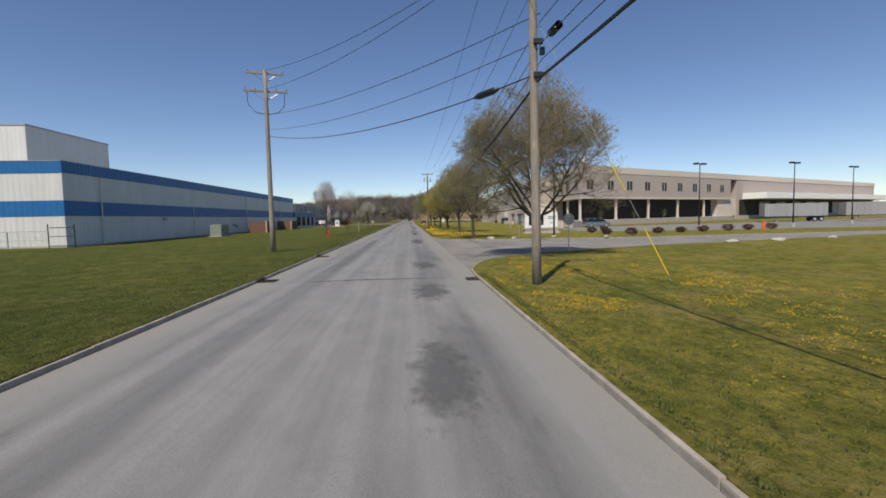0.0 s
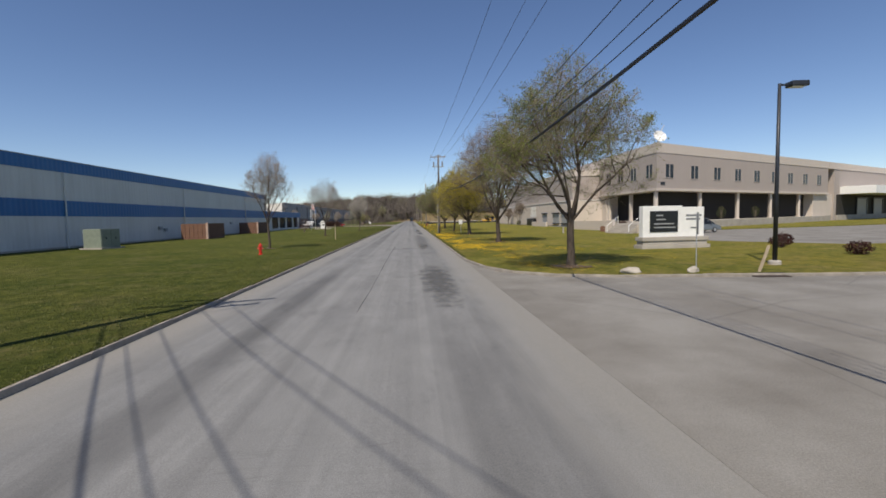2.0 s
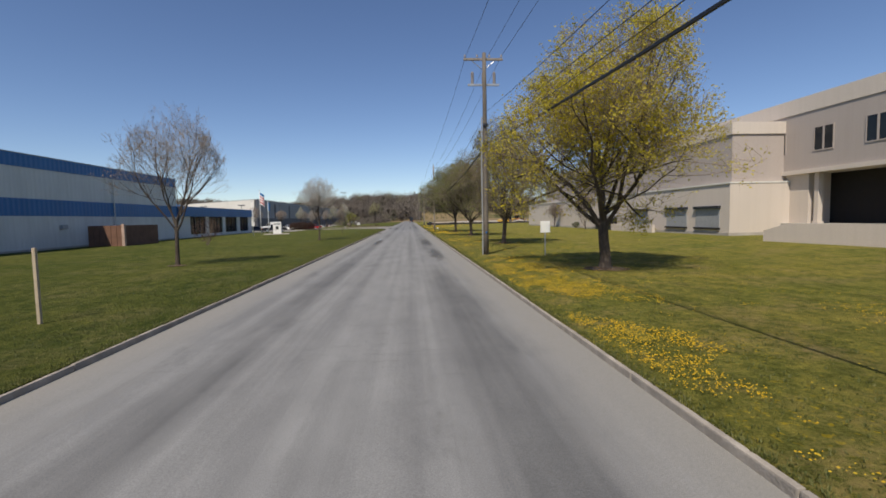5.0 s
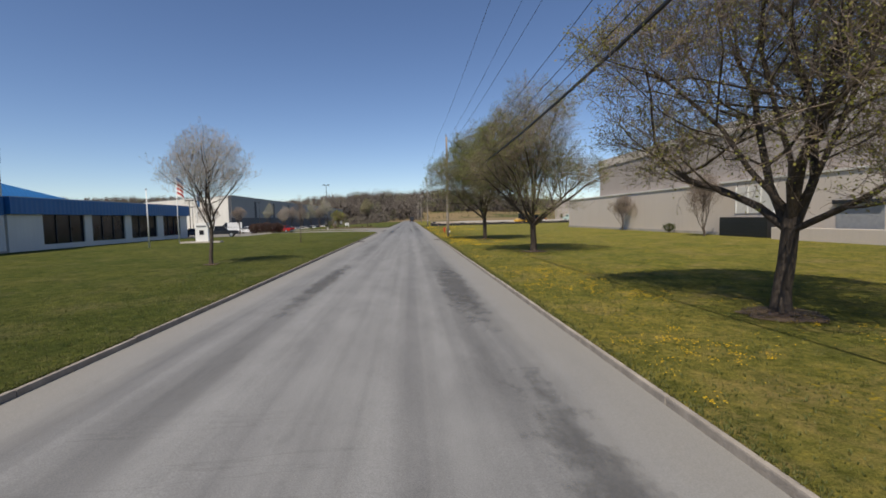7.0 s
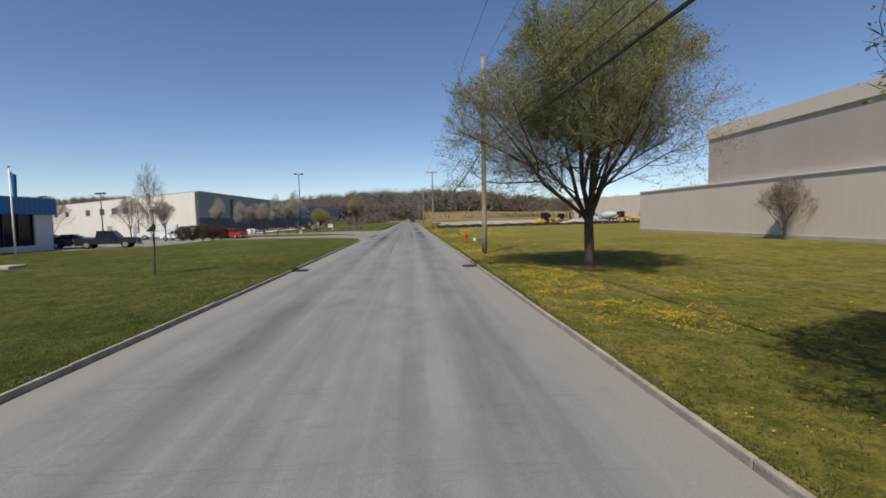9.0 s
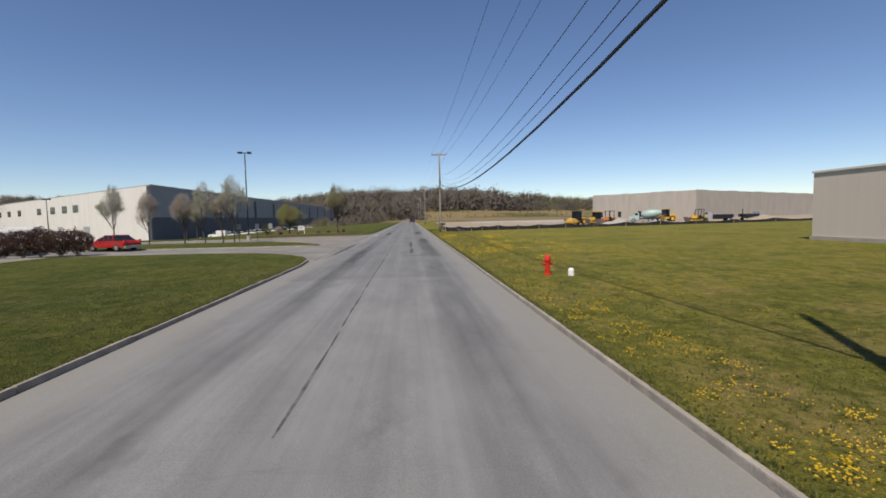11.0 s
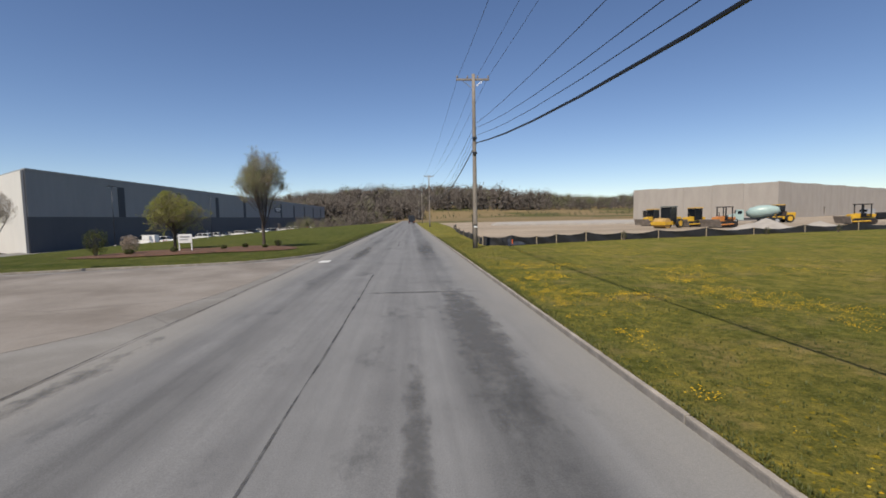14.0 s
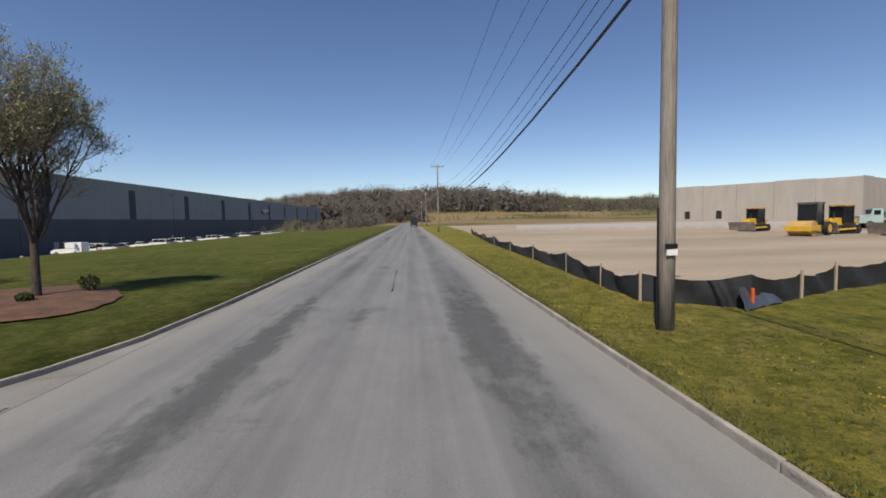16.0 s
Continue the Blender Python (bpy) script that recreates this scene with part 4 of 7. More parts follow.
def tree_meshes(seed, height, width, fork, trunk_r, leaves, leaf_size, upright, twigs=1.0, limbs=7, lean=0.0):
    """Trunk with limbs, fine twigs, and young leaves along the twigs. Returns vertices and faces of the three."""
    rnd = random.Random(seed)
    TV, TF, WV, WF, LV, LF = [], [], [], [], [], []
    # trunk with a root flare
    top = Vector((rnd.uniform(-0.1, 0.1) + lean, rnd.uniform(-0.1, 0.1), fork))
    trunk = [Vector((0, 0, -0.25)), Vector((0, 0, 0.15)), Vector((0.02, 0.0, 0.6)), top * 0.6, top]
    add_tube(TV, TF, trunk[:2], trunk_r * 1.5, trunk_r * 1.2, 10)
    add_tube(TV, TF, trunk[1:3], trunk_r * 1.2, trunk_r, 10)
    add_tube(TV, TF, trunk[2:], trunk_r, trunk_r * 0.92, 10)
    add_tube(TV, TF, [top, top + Vector((0, 0, 0.5))], trunk_r * 0.95, trunk_r * 0.55, 10)
    tips = []
    half, rise = width / 2, height - fork

    def inside(p):
        """Crown shape: an egg, wider below for spreading trees."""
        z = (p.z - fork) / rise
        if z < -0.08 or z > 1:
            return False
        belly = math.sin(math.pi * min(1, max(0.05, (z + 0.16) / 1.16)) ** (0.62 if upright < 0.75 else 0.8))
        out = math.hypot(p.x - lean, p.y)
        if upright < 0.55 and p.z < fork + 0.17 * (out - 0.8):
            return False
        return out < half * (0.25 + 0.8 * belly)

    def grow(p, way, length, r, level):
        steps = 4 if level < 2 else 3
        pts = [p]
        d = way.copy()
        for i in range(steps):
            d = (d + Vector((rnd.gauss(0, 0.16), rnd.gauss(0, 0.16), rnd.gauss(0, 0.1) + (0.16 * upright if level < 3 else 0.03)))).normalized()
            q = pts[-1] + d * (length / steps)
            if not inside(q) and i > 0:
                break
            pts.append(q)
        if len(pts) < 2:
            return
        r1 = r * (0.5 if level < 3 else 0.35)
        if level < 2:
            add_tube(TV, TF, pts, r, r1, 7 - level)
        else:
            add_tube(WV, WF, pts, r, r1, 4 if level == 2 else 3)
        if level >= 2:
            tips.append((pts, level))
        if level >= 4:
            return
        kids = (7, 7 if limbs > 8 else 6, 5, 3)[level]
        if level >= 2:
            kids = max(1, round(kids * twigs * rnd.uniform(0.7, 1.3)))
        for k in range(kids):
            t = rnd.uniform(0.28, 1.0) if k else 1.0
            f = t * (len(pts) - 1)
            i = min(int(f), len(pts) - 2)
            o = pts[i].lerp(pts[i + 1], f - i)
            side = Vector((rnd.gauss(0, 1), rnd.gauss(0, 1), rnd.gauss(0, 0.6))).normalized()
            w = (d * (0.9 if k == 0 else 0.45 + 0.3 * upright) + side * (0.35 if k == 0 else 0.85) + Vector((0, 0, 0.28 * upright))).normalized()
            grow(o, w, length * rnd.uniform(0.48, 0.75), max(0.006, r1 * rnd.uniform(0.55, 0.9)), level + 1)

    for k in range(limbs):
        a = 2 * math.pi * (k + rnd.uniform(-0.25, 0.25)) / limbs
        tilt = radians((13 + 54 * ((k * 0.618) % 1.0) + rnd.uniform(-5, 5)) * (1.3 - upright * 0.8)) if k else radians(6)
        w = Vector((math.cos(a) * math.sin(tilt), math.sin(a) * math.sin(tilt), math.cos(tilt)))
        reach = (rise * 0.62) if k == 0 else min(half / max(0.25, math.sin(tilt)), rise * 0.9) * 0.62
        grow(top + Vector((0, 0, rnd.uniform(-0.35, 0.4))), w, reach, trunk_r * rnd.uniform(0.36, 0.58), 0)
    if tips:
        weights = [1.0 + 2.0 * (lv >= 3) for _, lv in tips]
        for pts, lv in rnd.choices(tips, weights, k=leaves):
            i = rnd.randrange(len(pts) - 1)
            p = pts[i].lerp(pts[i + 1], rnd.random())
            add_leaf(LV, LF, p + Vector((rnd.gauss(0, 0.09), rnd.gauss(0, 0.09), rnd.gauss(0, 0.08))), leaf_size, rnd)
    return (TV, TF), (WV, WF), (LV, LF)


def make_tree(x, y, label, seed, height, width, fork, trunk_r, leaves, leaf_size, leaf, upright=0.6, twigs=1.0, limbs=7,
              category="tree", group="", z=0.1, rz=0.0, lean=0.0, soil=0.0, twig="twig"):
    t = thing("tree", label, category, x, y, z, rz, group)
    tr, tw, lf = tree_meshes(seed, height, width, fork, trunk_r, leaves, leaf_size, upright, twigs, limbs, lean)
    o = new("trunk", mesh_from("trunk", *tr, M["bark"], True))
    o.parent = t
    o = new("branchwork", mesh_from("branchwork", *tw, M[twig]))
    o.parent = t
    tagged(o, kind="stuff")
    o = new("crown", mesh_from("crown", *lf, M[leaf]))
    o.parent = t
    tagged(o, "sparse young spring leaves", kind="stuff")
    if soil:
        bm = bmesh.new()
        n = 18
        ring = [bm.verts.new((soil * rr * math.cos(2 * math.pi * k / n), soil * rr * math.sin(2 * math.pi * k / n), 0.015)) for k in range(n) for rr in (random.uniform(0.8, 1.15),)]
        c = bm.verts.new((0, 0, 0.09))
        for k in range(n):
            bm.faces.new((ring[k], ring[(k + 1) % n], c))
        single("soil_patch", bm, M["soil"], "bare dark soil round a tree foot", "soil", x, y, z + 0.015, kind="structure")
    return t


STREET = "street trees along the road"
make_tree(9.1, 27.1, "big spreading tree with sparse olive spring leaves", 11, 11.0, 10.5, 2.1, 0.205, 64000, 0.056, "leaf_olive", 0.42, 1.5, 9, group=STREET, soil=0.95)
make_tree(8.65, 51.6, "round street tree in pale green young leaf", 12, 9.6, 8.4, 2.0, 0.175, 46000, 0.056, "leaf_green", 0.45, 1.4, 7, group=STREET, soil=1.0)
make_tree(9.6, 74.3, "nearly bare street tree with upswept limbs", 13, 12.2, 9.4, 1.9, 0.21, 18000, 0.055, "leaf_bare", 0.60, 1.35, 9, group=STREET, soil=0.95)
make_tree(9.6, 96.3, "street tree yellow with spring catkins", 14, 11.0, 11.5, 2.0, 0.23, 62000, 0.085, "leaf_yellow", 0.4, 1.3, 9, group=STREET, soil=0.95)
make_tree(9.5, 117.8, "spreading street tree in olive young leaf", 15, 11.4, 9.6, 2.0, 0.19, 66000, 0.056, "leaf_olive", 0.46, 1.5, 10, group=STREET, soil=0.95)
make_tree(9.2, 138.0, "broad street tree in green young leaf", 16, 11.5, 9.0, 2.0, 0.20, 62000, 0.056, "leaf_green", 0.46, 1.5, 10, group=STREET, soil=0.95)
make_tree(9.0, 156.8, "broad round street tree in olive green leaf", 17, 11.8, 13.8, 2.2, 0.215, 160000, 0.058, "leaf_green", 0.43, 1.5, 11, group=STREET, soil=1.1)
LEFT = "young trees on the mown lawn"
make_tree(-11.4, 72.4, "slender nearly bare tree with reddish buds", 21, 8.4, 4.6, 2.0, 0.10, 1300, 0.07, "leaf_bare", 0.85, 0.9, 7, group=LEFT, soil=0.5, twig="twig_young")
make_tree(-12.2, 103.5, "slender tree with few pale leaves", 22, 9.0, 5.6, 2.1, 0.11, 1500, 0.075, "leaf_bare", 0.8, 0.85, 7, group=LEFT, soil=0.5, twig="twig_young")
make_tree(-10.3, 134.6, "small round tree with greyish blossom buds", 23, 7.8, 5.6, 1.9, 0.10, 1600, 0.07, "leaf_white", 0.75, 1.0, 8, group=LEFT, soil=0.5, twig="twig_pale")
make_tree(-11.0, 159.0, "thin young bare tree", 24, 5.0, 1.8, 1.6, 0.045, 90, 0.06, "leaf_bare", 1.0, 0.4, 4, group=LEFT)
make_tree(-11.8, 247.2, "oval tree with pale spring blossom on mulch", 25, 8.5, 4.7, 1.9, 0.13, 9000, 0.085, "leaf_cream", 0.95, 1.0, 9)
make_tree(-21.0, 250.5, "small round bushy green tree", 26, 5.2, 6.6, 1.3, 0.13, 11000, 0.10, "leaf_lime", 0.42, 1.1, 10)
for i, (x, y, h, w) in enumerate(((-24.3, 218.3, 5.8, 2.4), (-22.3, 218.9, 7.1, 2.6), (-20.4, 219.1, 5.8, 2.2), (-19.0, 218.7, 7.9, 3.2), (-28.5, 219.0, 6.0, 2.4), (-32.0, 218.5, 6.6, 2.6))):
    make_tree(x, y, "slim upright young tree with pale buds", 30 + i, h, w, 1.6, 0.07, 4200, 0.07, "leaf_white" if i % 2 else "leaf_bare", 1.0, 0.9, 6, group="slim trees on the lawn island", twig="twig_pale")
for i, (x, y, h, w) in enumerate(((-34, 205, 5.5, 4.0), (-30, 231, 6.0, 4.4), (-44, 214, 7, 5), (-38, 252, 6.0, 4.0), (-50, 206, 6.5, 5))):
    make_tree(x, y, "bare brownish young tree beside the car park", 40 + i, h, w, 1.6, 0.09, 900, 0.11, "leaf_bare", 0.85, 1.0, 6, z=0.0, group="car park trees", twig="twig_young")
for i, (x, y, h, w) in enumerate(((31.8, 172.5, 5.0, 4.6), (30.5, 152.0, 6.2, 4.4))):
    make_tree(x, y, "small bare several-stemmed tree by the hall wall", 50 + i, h, w, 0.7, 0.09, 900, 0.09, "leaf_bare", 0.85, 1.1, 6, group="small trees by the hall")


def shrub(x, y, r, h, leaf, label, seed, z=0.12, count=1100, group="", size=0.1):
    rnd = random.Random(seed)
    t = thing("shrub", label, "shrub", x, y, z, rnd.uniform(0, 360), group)
    V, F = [], []
    for k in range(14):
        a, q = rnd.uniform(0, 6.28), rnd.uniform(0.1, 0.8)
        add_tube(V, F, [Vector((0.1 * math.cos(a), 0.1 * math.sin(a), -0.05)), Vector((r * q * 0.6 * math.cos(a), r * q * 0.6 * math.sin(a), h * 0.5)), Vector((r * q * math.cos(a), r * q * math.sin(a), h * (1.02 - 0.4 * q)))], 0.018, 0.006, 3)
    o = new("stemwork", mesh_from("stemwork", V, F, M["twig"]))
    o.parent = t
    tagged(o, kind="stuff")
    V, F = [], []
    for k in range(count):
        d = Vector((rnd.gauss(0, 1), rnd.gauss(0, 1), rnd.gauss(0, 1))).normalized() * rnd.uniform(0.35, 1.0) ** 0.5
        lump = 0.82 + 0.3 * noise.noise(d * 2.2 + Vector((seed, 0, 0)))
        add_leaf(V, F, Vector((d.x * r * lump, d.y * r * lump, h * (0.5 + 0.5 * d.z * lump))), size, rnd)
    o = new("foliage", mesh_from("foliage", V, F, M[leaf]))
    o.parent = t
    tagged(o, kind="stuff")


for i, (x, y, r) in enumerate(((25.2, 53.6, 0.75), (26.6, 50.3, 0.9), (31.0, 52.5, 0.8), (34.5, 53.6, 0.75), (38.0, 54.6, 0.8), (42.0, 55.6, 0.9), (45.5, 56.6, 0.8), (49.5, 57.6, 0.85), (25.8, 59.5, 0.8), (29.0, 63.0, 0.8))):
    shrub(x, y, r, r * 1.15, "leaf_red", "rounded dark red shrub beside the driveway", 60 + i, 0.03, 900, "dark red shrubs")
for i, (x, y, r, h, c) in enumerate(((-22.2, 241.4, 1.0, 2.2, "leaf_shrub"), (-20.9, 243.4, 0.8, 1.6, "leaf_bare"), (-14.9, 246.3, 0.32, 0.45, "leaf_shrub"), (-13.4, 247.2, 0.32, 0.5, "leaf_shrub"), (-17.8, 243.8, 0.35, 0.5, "leaf_shrub"), (-11.4, 246.2, 0.3, 0.4, "leaf_shrub"), (-10.9, 248.4, 0.4, 0.7, "leaf_shrub"), (-20.2, 242.0, 0.4, 0.5, "leaf_shrub"))):
    shrub(x, y, r, h, c, "small clipped shrub in the mulch bed" if h < 1 else "tall loose shrub at the end of the mulch bed", 80 + i, 0.14, 500 if h < 1 else 2200, "mulch bed shrubs", 0.08)
for i in range(5):
    shrub(-30.3 + 1.12 * i, 202.3 + 0.4 * i, 1.25, 2.3 + 0.12 * (i % 3), "leaf_hedge", "wide dark reddish-brown hedge shrub beside the car park", 100 + i, 0.0, 3200, "bare hedge", 0.12)
shrub(32.4, 161.5, 0.9, 1.3, "leaf_shrub", "grey-green round shrub by the hall wall", 120, 0.12, 1200)
shrub(31.0, 93.5, 1.0, 1.7, "leaf_red", "bare reddish shrub beside the entrance steps", 121, 0.12, 1200)
shrub(-21.0, 128.0, 1.7, 3.3, "leaf_hedge", "tall bare reddish-brown bush before the factory", 123, 0.1, 1500, size=0.09)
shrub(36.5, 128.0, 0.8, 1.2, "leaf_shrub", "round evergreen shrub by the hall", 122, 0.12, 900)
for i, x in enumerate((46.0, 57.0, 68.0)):
    shrub(x, 101.2 + (x - 41) * 0.523, 0.9, 2.6, "leaf_shrub", "upright shrub in front of the dark arcade", 125 + i, 1.25, 700, "arcade shrubs")


def far_woods():
    """The wooded rise beyond the end of the road: thin bare crowns, no one tree countable."""
    rnd = random.Random(77)
    V, F, LV, LF, GV, GF = [], [], [], [], [], []
    spots = []
    while len(spots) < 3400:
        y = 640 + 300 * rnd.random() ** 1.3
        x = rnd.uniform(-0.9, 0.9) * y * 0.75
        if (abs(x + 1) < 9 and y < 664) or (x > 12 and y < 725):
            continue
        drift = noise.noise((x * 0.016, y * 0.012, 4.0))
        if drift < -0.28 and rnd.random() < 0.6:
            continue
        low = smoothstep(130, 230, x)
        h = rnd.uniform(15, 27) * (1 + 0.5 * drift) * (1 - 0.4 * low) * (1 - 0.4 * smoothstep(90, 190, -x))
        spots.append((x, y, h * (1.15 if rnd.random() < 0.06 else 1.0), rnd.random() < 0.08 + 0.4 * low))
    for k in range(300):
        y = rnd.uniform(300, 640)
        x = -rnd.uniform(14, 62) if y > 420 else -rnd.uniform(190, 330)
        if y > 420 and x > -16 - (y - 420) * 0.02:
            x -= 6
        spots.append((x, y, rnd.uniform(4, 10), rnd.random() < 0.2))
    for k in range(240):
        spots.append((-rnd.uniform(185, 420), rnd.uniform(60, 420), rnd.uniform(9, 15), False))
        spots.append((rnd.uniform(250, 520), rnd.uniform(430, 700), rnd.uniform(9, 15), rnd.random() < 0.3))
    for k in range(900):  # undergrowth along the foot of the woods
        x = rnd.uniform(-560, 560)
        spots.append((x, (rnd.uniform(722, 765) if x > 12 else rnd.uniform(640, 690)), rnd.uniform(5, 10), rnd.random() < 0.12))
    for k in range(150):  # dark bushes over the tan field
        spots.append((rnd.uniform(16, 260), rnd.uniform(600, 735), rnd.uniform(2.0, 4.5), True))
    for x, y, h, green in spots:
        z = hill(x, y)
        add_tube(V, F, [Vector((x, y, z - 0.5)), Vector((x + rnd.gauss(0, 0.03) * h, y, z + h * 0.8))], h * 0.014, h * 0.005, 3)
        r = h * rnd.uniform(0.25, 0.42)
        v_, f_ = (GV, GF) if green else (LV, LF)
        # upswept twigs
        for i in range(26):
            a, up = rnd.uniform(0, 6.28), rnd.uniform(0.25, 0.95)
            foot = Vector((x, y, z + h * (0.28 + 0.5 * up * rnd.uniform(0.6, 1.0))))
            reach = r * math.sin(math.pi * (0.12 + 0.8 * up)) * rnd.uniform(0.6, 1.1)
            tip = Vector((x + reach * math.cos(a), y + reach * math.sin(a), min(z + h, foot.z + h * rnd.uniform(0.10, 0.28))))
            w = Vector((rnd.uniform(0.3, 1.0), rnd.uniform(-0.4, 0.4), rnd.uniform(-0.5, 0.5))) * h * 0.018
            i0 = len(v_)
            v_.extend((foot - w, foot + w, tip))
            f_.append((i0, i0 + 1, i0 + 2))
        # fine spray
        for i in range(78):
            d = Vector((rnd.gauss(0, 1), rnd.gauss(0, 1), rnd.gauss(0, 1))).normalized() * rnd.uniform(0.25, 1.0) ** 0.5
            c = Vector((x + d.x * r, y + d.y * r, z + h * 0.52 + d.z * h * 0.48))
            nrm = Vector((rnd.gauss(-0.25, 0.4), rnd.gauss(-0.7, 0.4), rnd.gauss(0.45, 0.35))).normalized()
            e1 = nrm.orthogonal().normalized() * h * rnd.uniform(0.028, 0.050) * (1.0 - 0.5 * d.z)
            e2 = nrm.cross(e1) * rnd.uniform(0.6, 1.0)
            e1, e2 = e1 + e2 * rnd.uniform(-1, 1), e2 - e1 * rnd.uniform(-1, 1)
            i0 = len(v_)
            v_.extend((c - e1, c + e2, c + e1 * 1.1, c - e2 * 0.8))
            f_.append((i0, i0 + 1, i0 + 2, i0 + 3))
    w = new("woods", mesh_from("woods", LV, LF, M["woods"]))
    tagged(w, "distant bare brown woods on a low rise", "woods", kind="stuff")
    for name, v, f, m in (("stem", V, F, "twig"), ("green_crown", GV, GF, "far_green")):
        o = new(name, mesh_from(name, v, f, M[m]))
        o.parent = w
        tagged(o, kind="stuff")


far_woods()


# ---- utility poles and wires ----
def pole_body(t, h, r0, r1, lean=(0, 0), mat="pole"):
    bm = bmesh.new()
    pts = [(lean[0] * k / 6, lean[1] * k / 6, -0.3 + (h + 0.3) * k / 6) for k in range(7)]
    tube(bm, pts, [r0 + (r1 - r0) * k / 6 for k in range(7)], 12)
    return part("pole", bm, M[mat], t, smooth=True)


def crossarm(t, z, half, y=0.14, pins=4):
    a = part("crossarm", boxes((-half, y - 0.06, z - 0.07, half, y + 0.06, z + 0.07), bevel=0.012), M["pole"], t)
    for k in range(pins):
        x = -half * 0.93 + 2 * half * 0.93 * k / (pins - 1)
        bm = bmesh.new()
        tube(bm, [(x, y, z + 0.06), (x, y, z + 0.14), (x, y, z + 0.15), (x, y, z + 0.22), (x, y, z + 0.3)], [0.02, 0.02, 0.075, 0.055, 0.04], 8)
        part("insulator", bm, M["porcelain"], a)
    bm = bmesh.new()
    tube(bm, [(-half * 0.6, y, z - 0.07), (0, y, z - 0.7), (half * 0.6, y, z - 0.07)], 0.025, 5)
    part("brace", bm, M["steel"], a)
    return a


RIGHT_POLES = [(5.85, 15.7, 12.6), (5.9, 106.0, 12.8), (5.8, 166.3, 12.6), (6.08, 240.2, 13.0), (6.2, 320.0, 13.0), (6.6, 400.0, 12.5), (7.0, 480.0, 12.5)]
POLE_GROUP = "utility poles along the road"
for i, (x, y, h) in enumerate(RIGHT_POLES):
    label = ("weathered wooden utility pole with cable splices", "wooden utility pole with grey riser pipe and switch gear", "plain weathered wooden utility pole",
             "tall pale wooden utility pole with one crossarm")[min(i, 3)]
    t = thing("utility_pole", label, "utility pole", x, y, 0.05, 0, POLE_GROUP)
    pole_body(t, h, 0.175, 0.12, (-0.12 if i == 0 else 0.04, 0), "pole_dark" if i == 1 else "pole")
    if i != 2:
        crossarm(t, h - 0.35, 1.25)
    else:
        bm = bmesh.new()
        tube(bm, [(0, 0, h - 0.05), (0, 0, h + 0.1), (0, 0, h + 0.12), (0, 0, h + 0.35)], [0.03, 0.03, 0.08, 0.04], 8)
        part("insulator", bm, M["porcelain"], t)
    for z in (7.2, 8.3):
        part("cable_clamp", boxes((-0.12, -0.24, z - 0.09, 0.2, -0.1, z + 0.09), bevel=0.02), M["dark_steel"], t)
    if i == 0:
        part("neutral_box", boxes((0.14, -0.12, 7.9, 0.3, 0.06, 8.15), bevel=0.03), M["black"], t)
    if i == 1:
        bm = bmesh.new()
        tube(bm, [(-0.23, -0.1, 0.0), (-0.23, -0.1, 6.0), (-0.18, -0.05, 8.8)], 0.042, 8)
        part("riser_pipe", bm, M["grey"], t, "grey plastic riser pipe")
        for k, xx in enumerate((-0.7, 0.0, 0.7)):
            bm = bmesh.new()
            tube(bm, [(xx, 0.2, h - 1.9), (xx, 0.2, h - 1.2), (xx, 0.2, h - 1.1)], [0.1, 0.1, 0.04], 8)
            part("arrester", bm, M["porcelain"], t)
        part("lower_arm", boxes((-1.0, 0.08, h - 2.0, 1.0, 0.2, h - 1.88)), M["steel"], t)
        part("pole_tag", boxes((-0.05, -0.205, 1.42, 0.05, -0.17, 1.53)), M["blue"], t)
    if i == 3:
        part("pole_tag", boxes((-0.1, -0.21, 1.62, 0.12, -0.165, 1.74)), M["white"], t, "white pole tag")
        part("pole_band", boxes((-0.13, -0.2, 1.76, 0.13, -0.16, 1.86), bevel=0.01), M["black"], t)
        part("conduit", tube(bmesh.new(), [(-0.2, -0.02, -0.1), (-0.2, -0.02, 2.6)], 0.025, 6), M["black"], t)


def sagging(bm, a, b, sag, r, n=14):
    a, b = Vector(a), Vector(b)
    pts = []
    for k in range(n + 1):
        s = k / n
        p = a.lerp(b, s)
        p.z -= sag * 4 * s * (1 - s)
        pts.append(p)
    tube(bm, pts, r, 4, False)


# across, along, height (below the pole top where negative), radius, sag
WIRES = [(-1.1, 0.14, -0.1, 0.011, 1.0), (0.30, 0.14, -0.1, 0.010, 1.05), (1.16, 0.14, -0.1, 0.011, 1.1), (0.12, -0.15, -3.6, 0.012, 1.9),
         (0.16, -0.2, 8.3, 0.012, 1.8), (0.16, -0.22, 7.75, 0.013, 1.7), (0.16, -0.2, 7.2, 0.045, 1.6)]
RAISED = {240.2: 0.8, 320.0: 0.6}  # poles on which the lower cables hang higher
line = [(5.7, -52.0, 12.6)] + RIGHT_POLES
for dx, dy, dz, r, sag in WIRES:
    for (ax, ay, ah), (bx, by, bh) in zip(line, line[1:]):
        za, zb = (dz + RAISED.get(ay, 0), dz + RAISED.get(by, 0)) if dz > 0 else (ah + dz, bh + dz)
        drop = sag * ((by - ay) / 80) ** 1.3 + (0.8 if dz > 0 and by in RAISED else 0)
        bm = bmesh.new()
        sagging(bm, (ax + dx, ay + dy, za), (bx + dx, by + dy, zb), drop, r)
        single("overhead_wire", bm, M["wire"], "black overhead cable hung between the poles" if r > 0.03 else "thin overhead power wire between the poles", "wire", group="overhead wires")
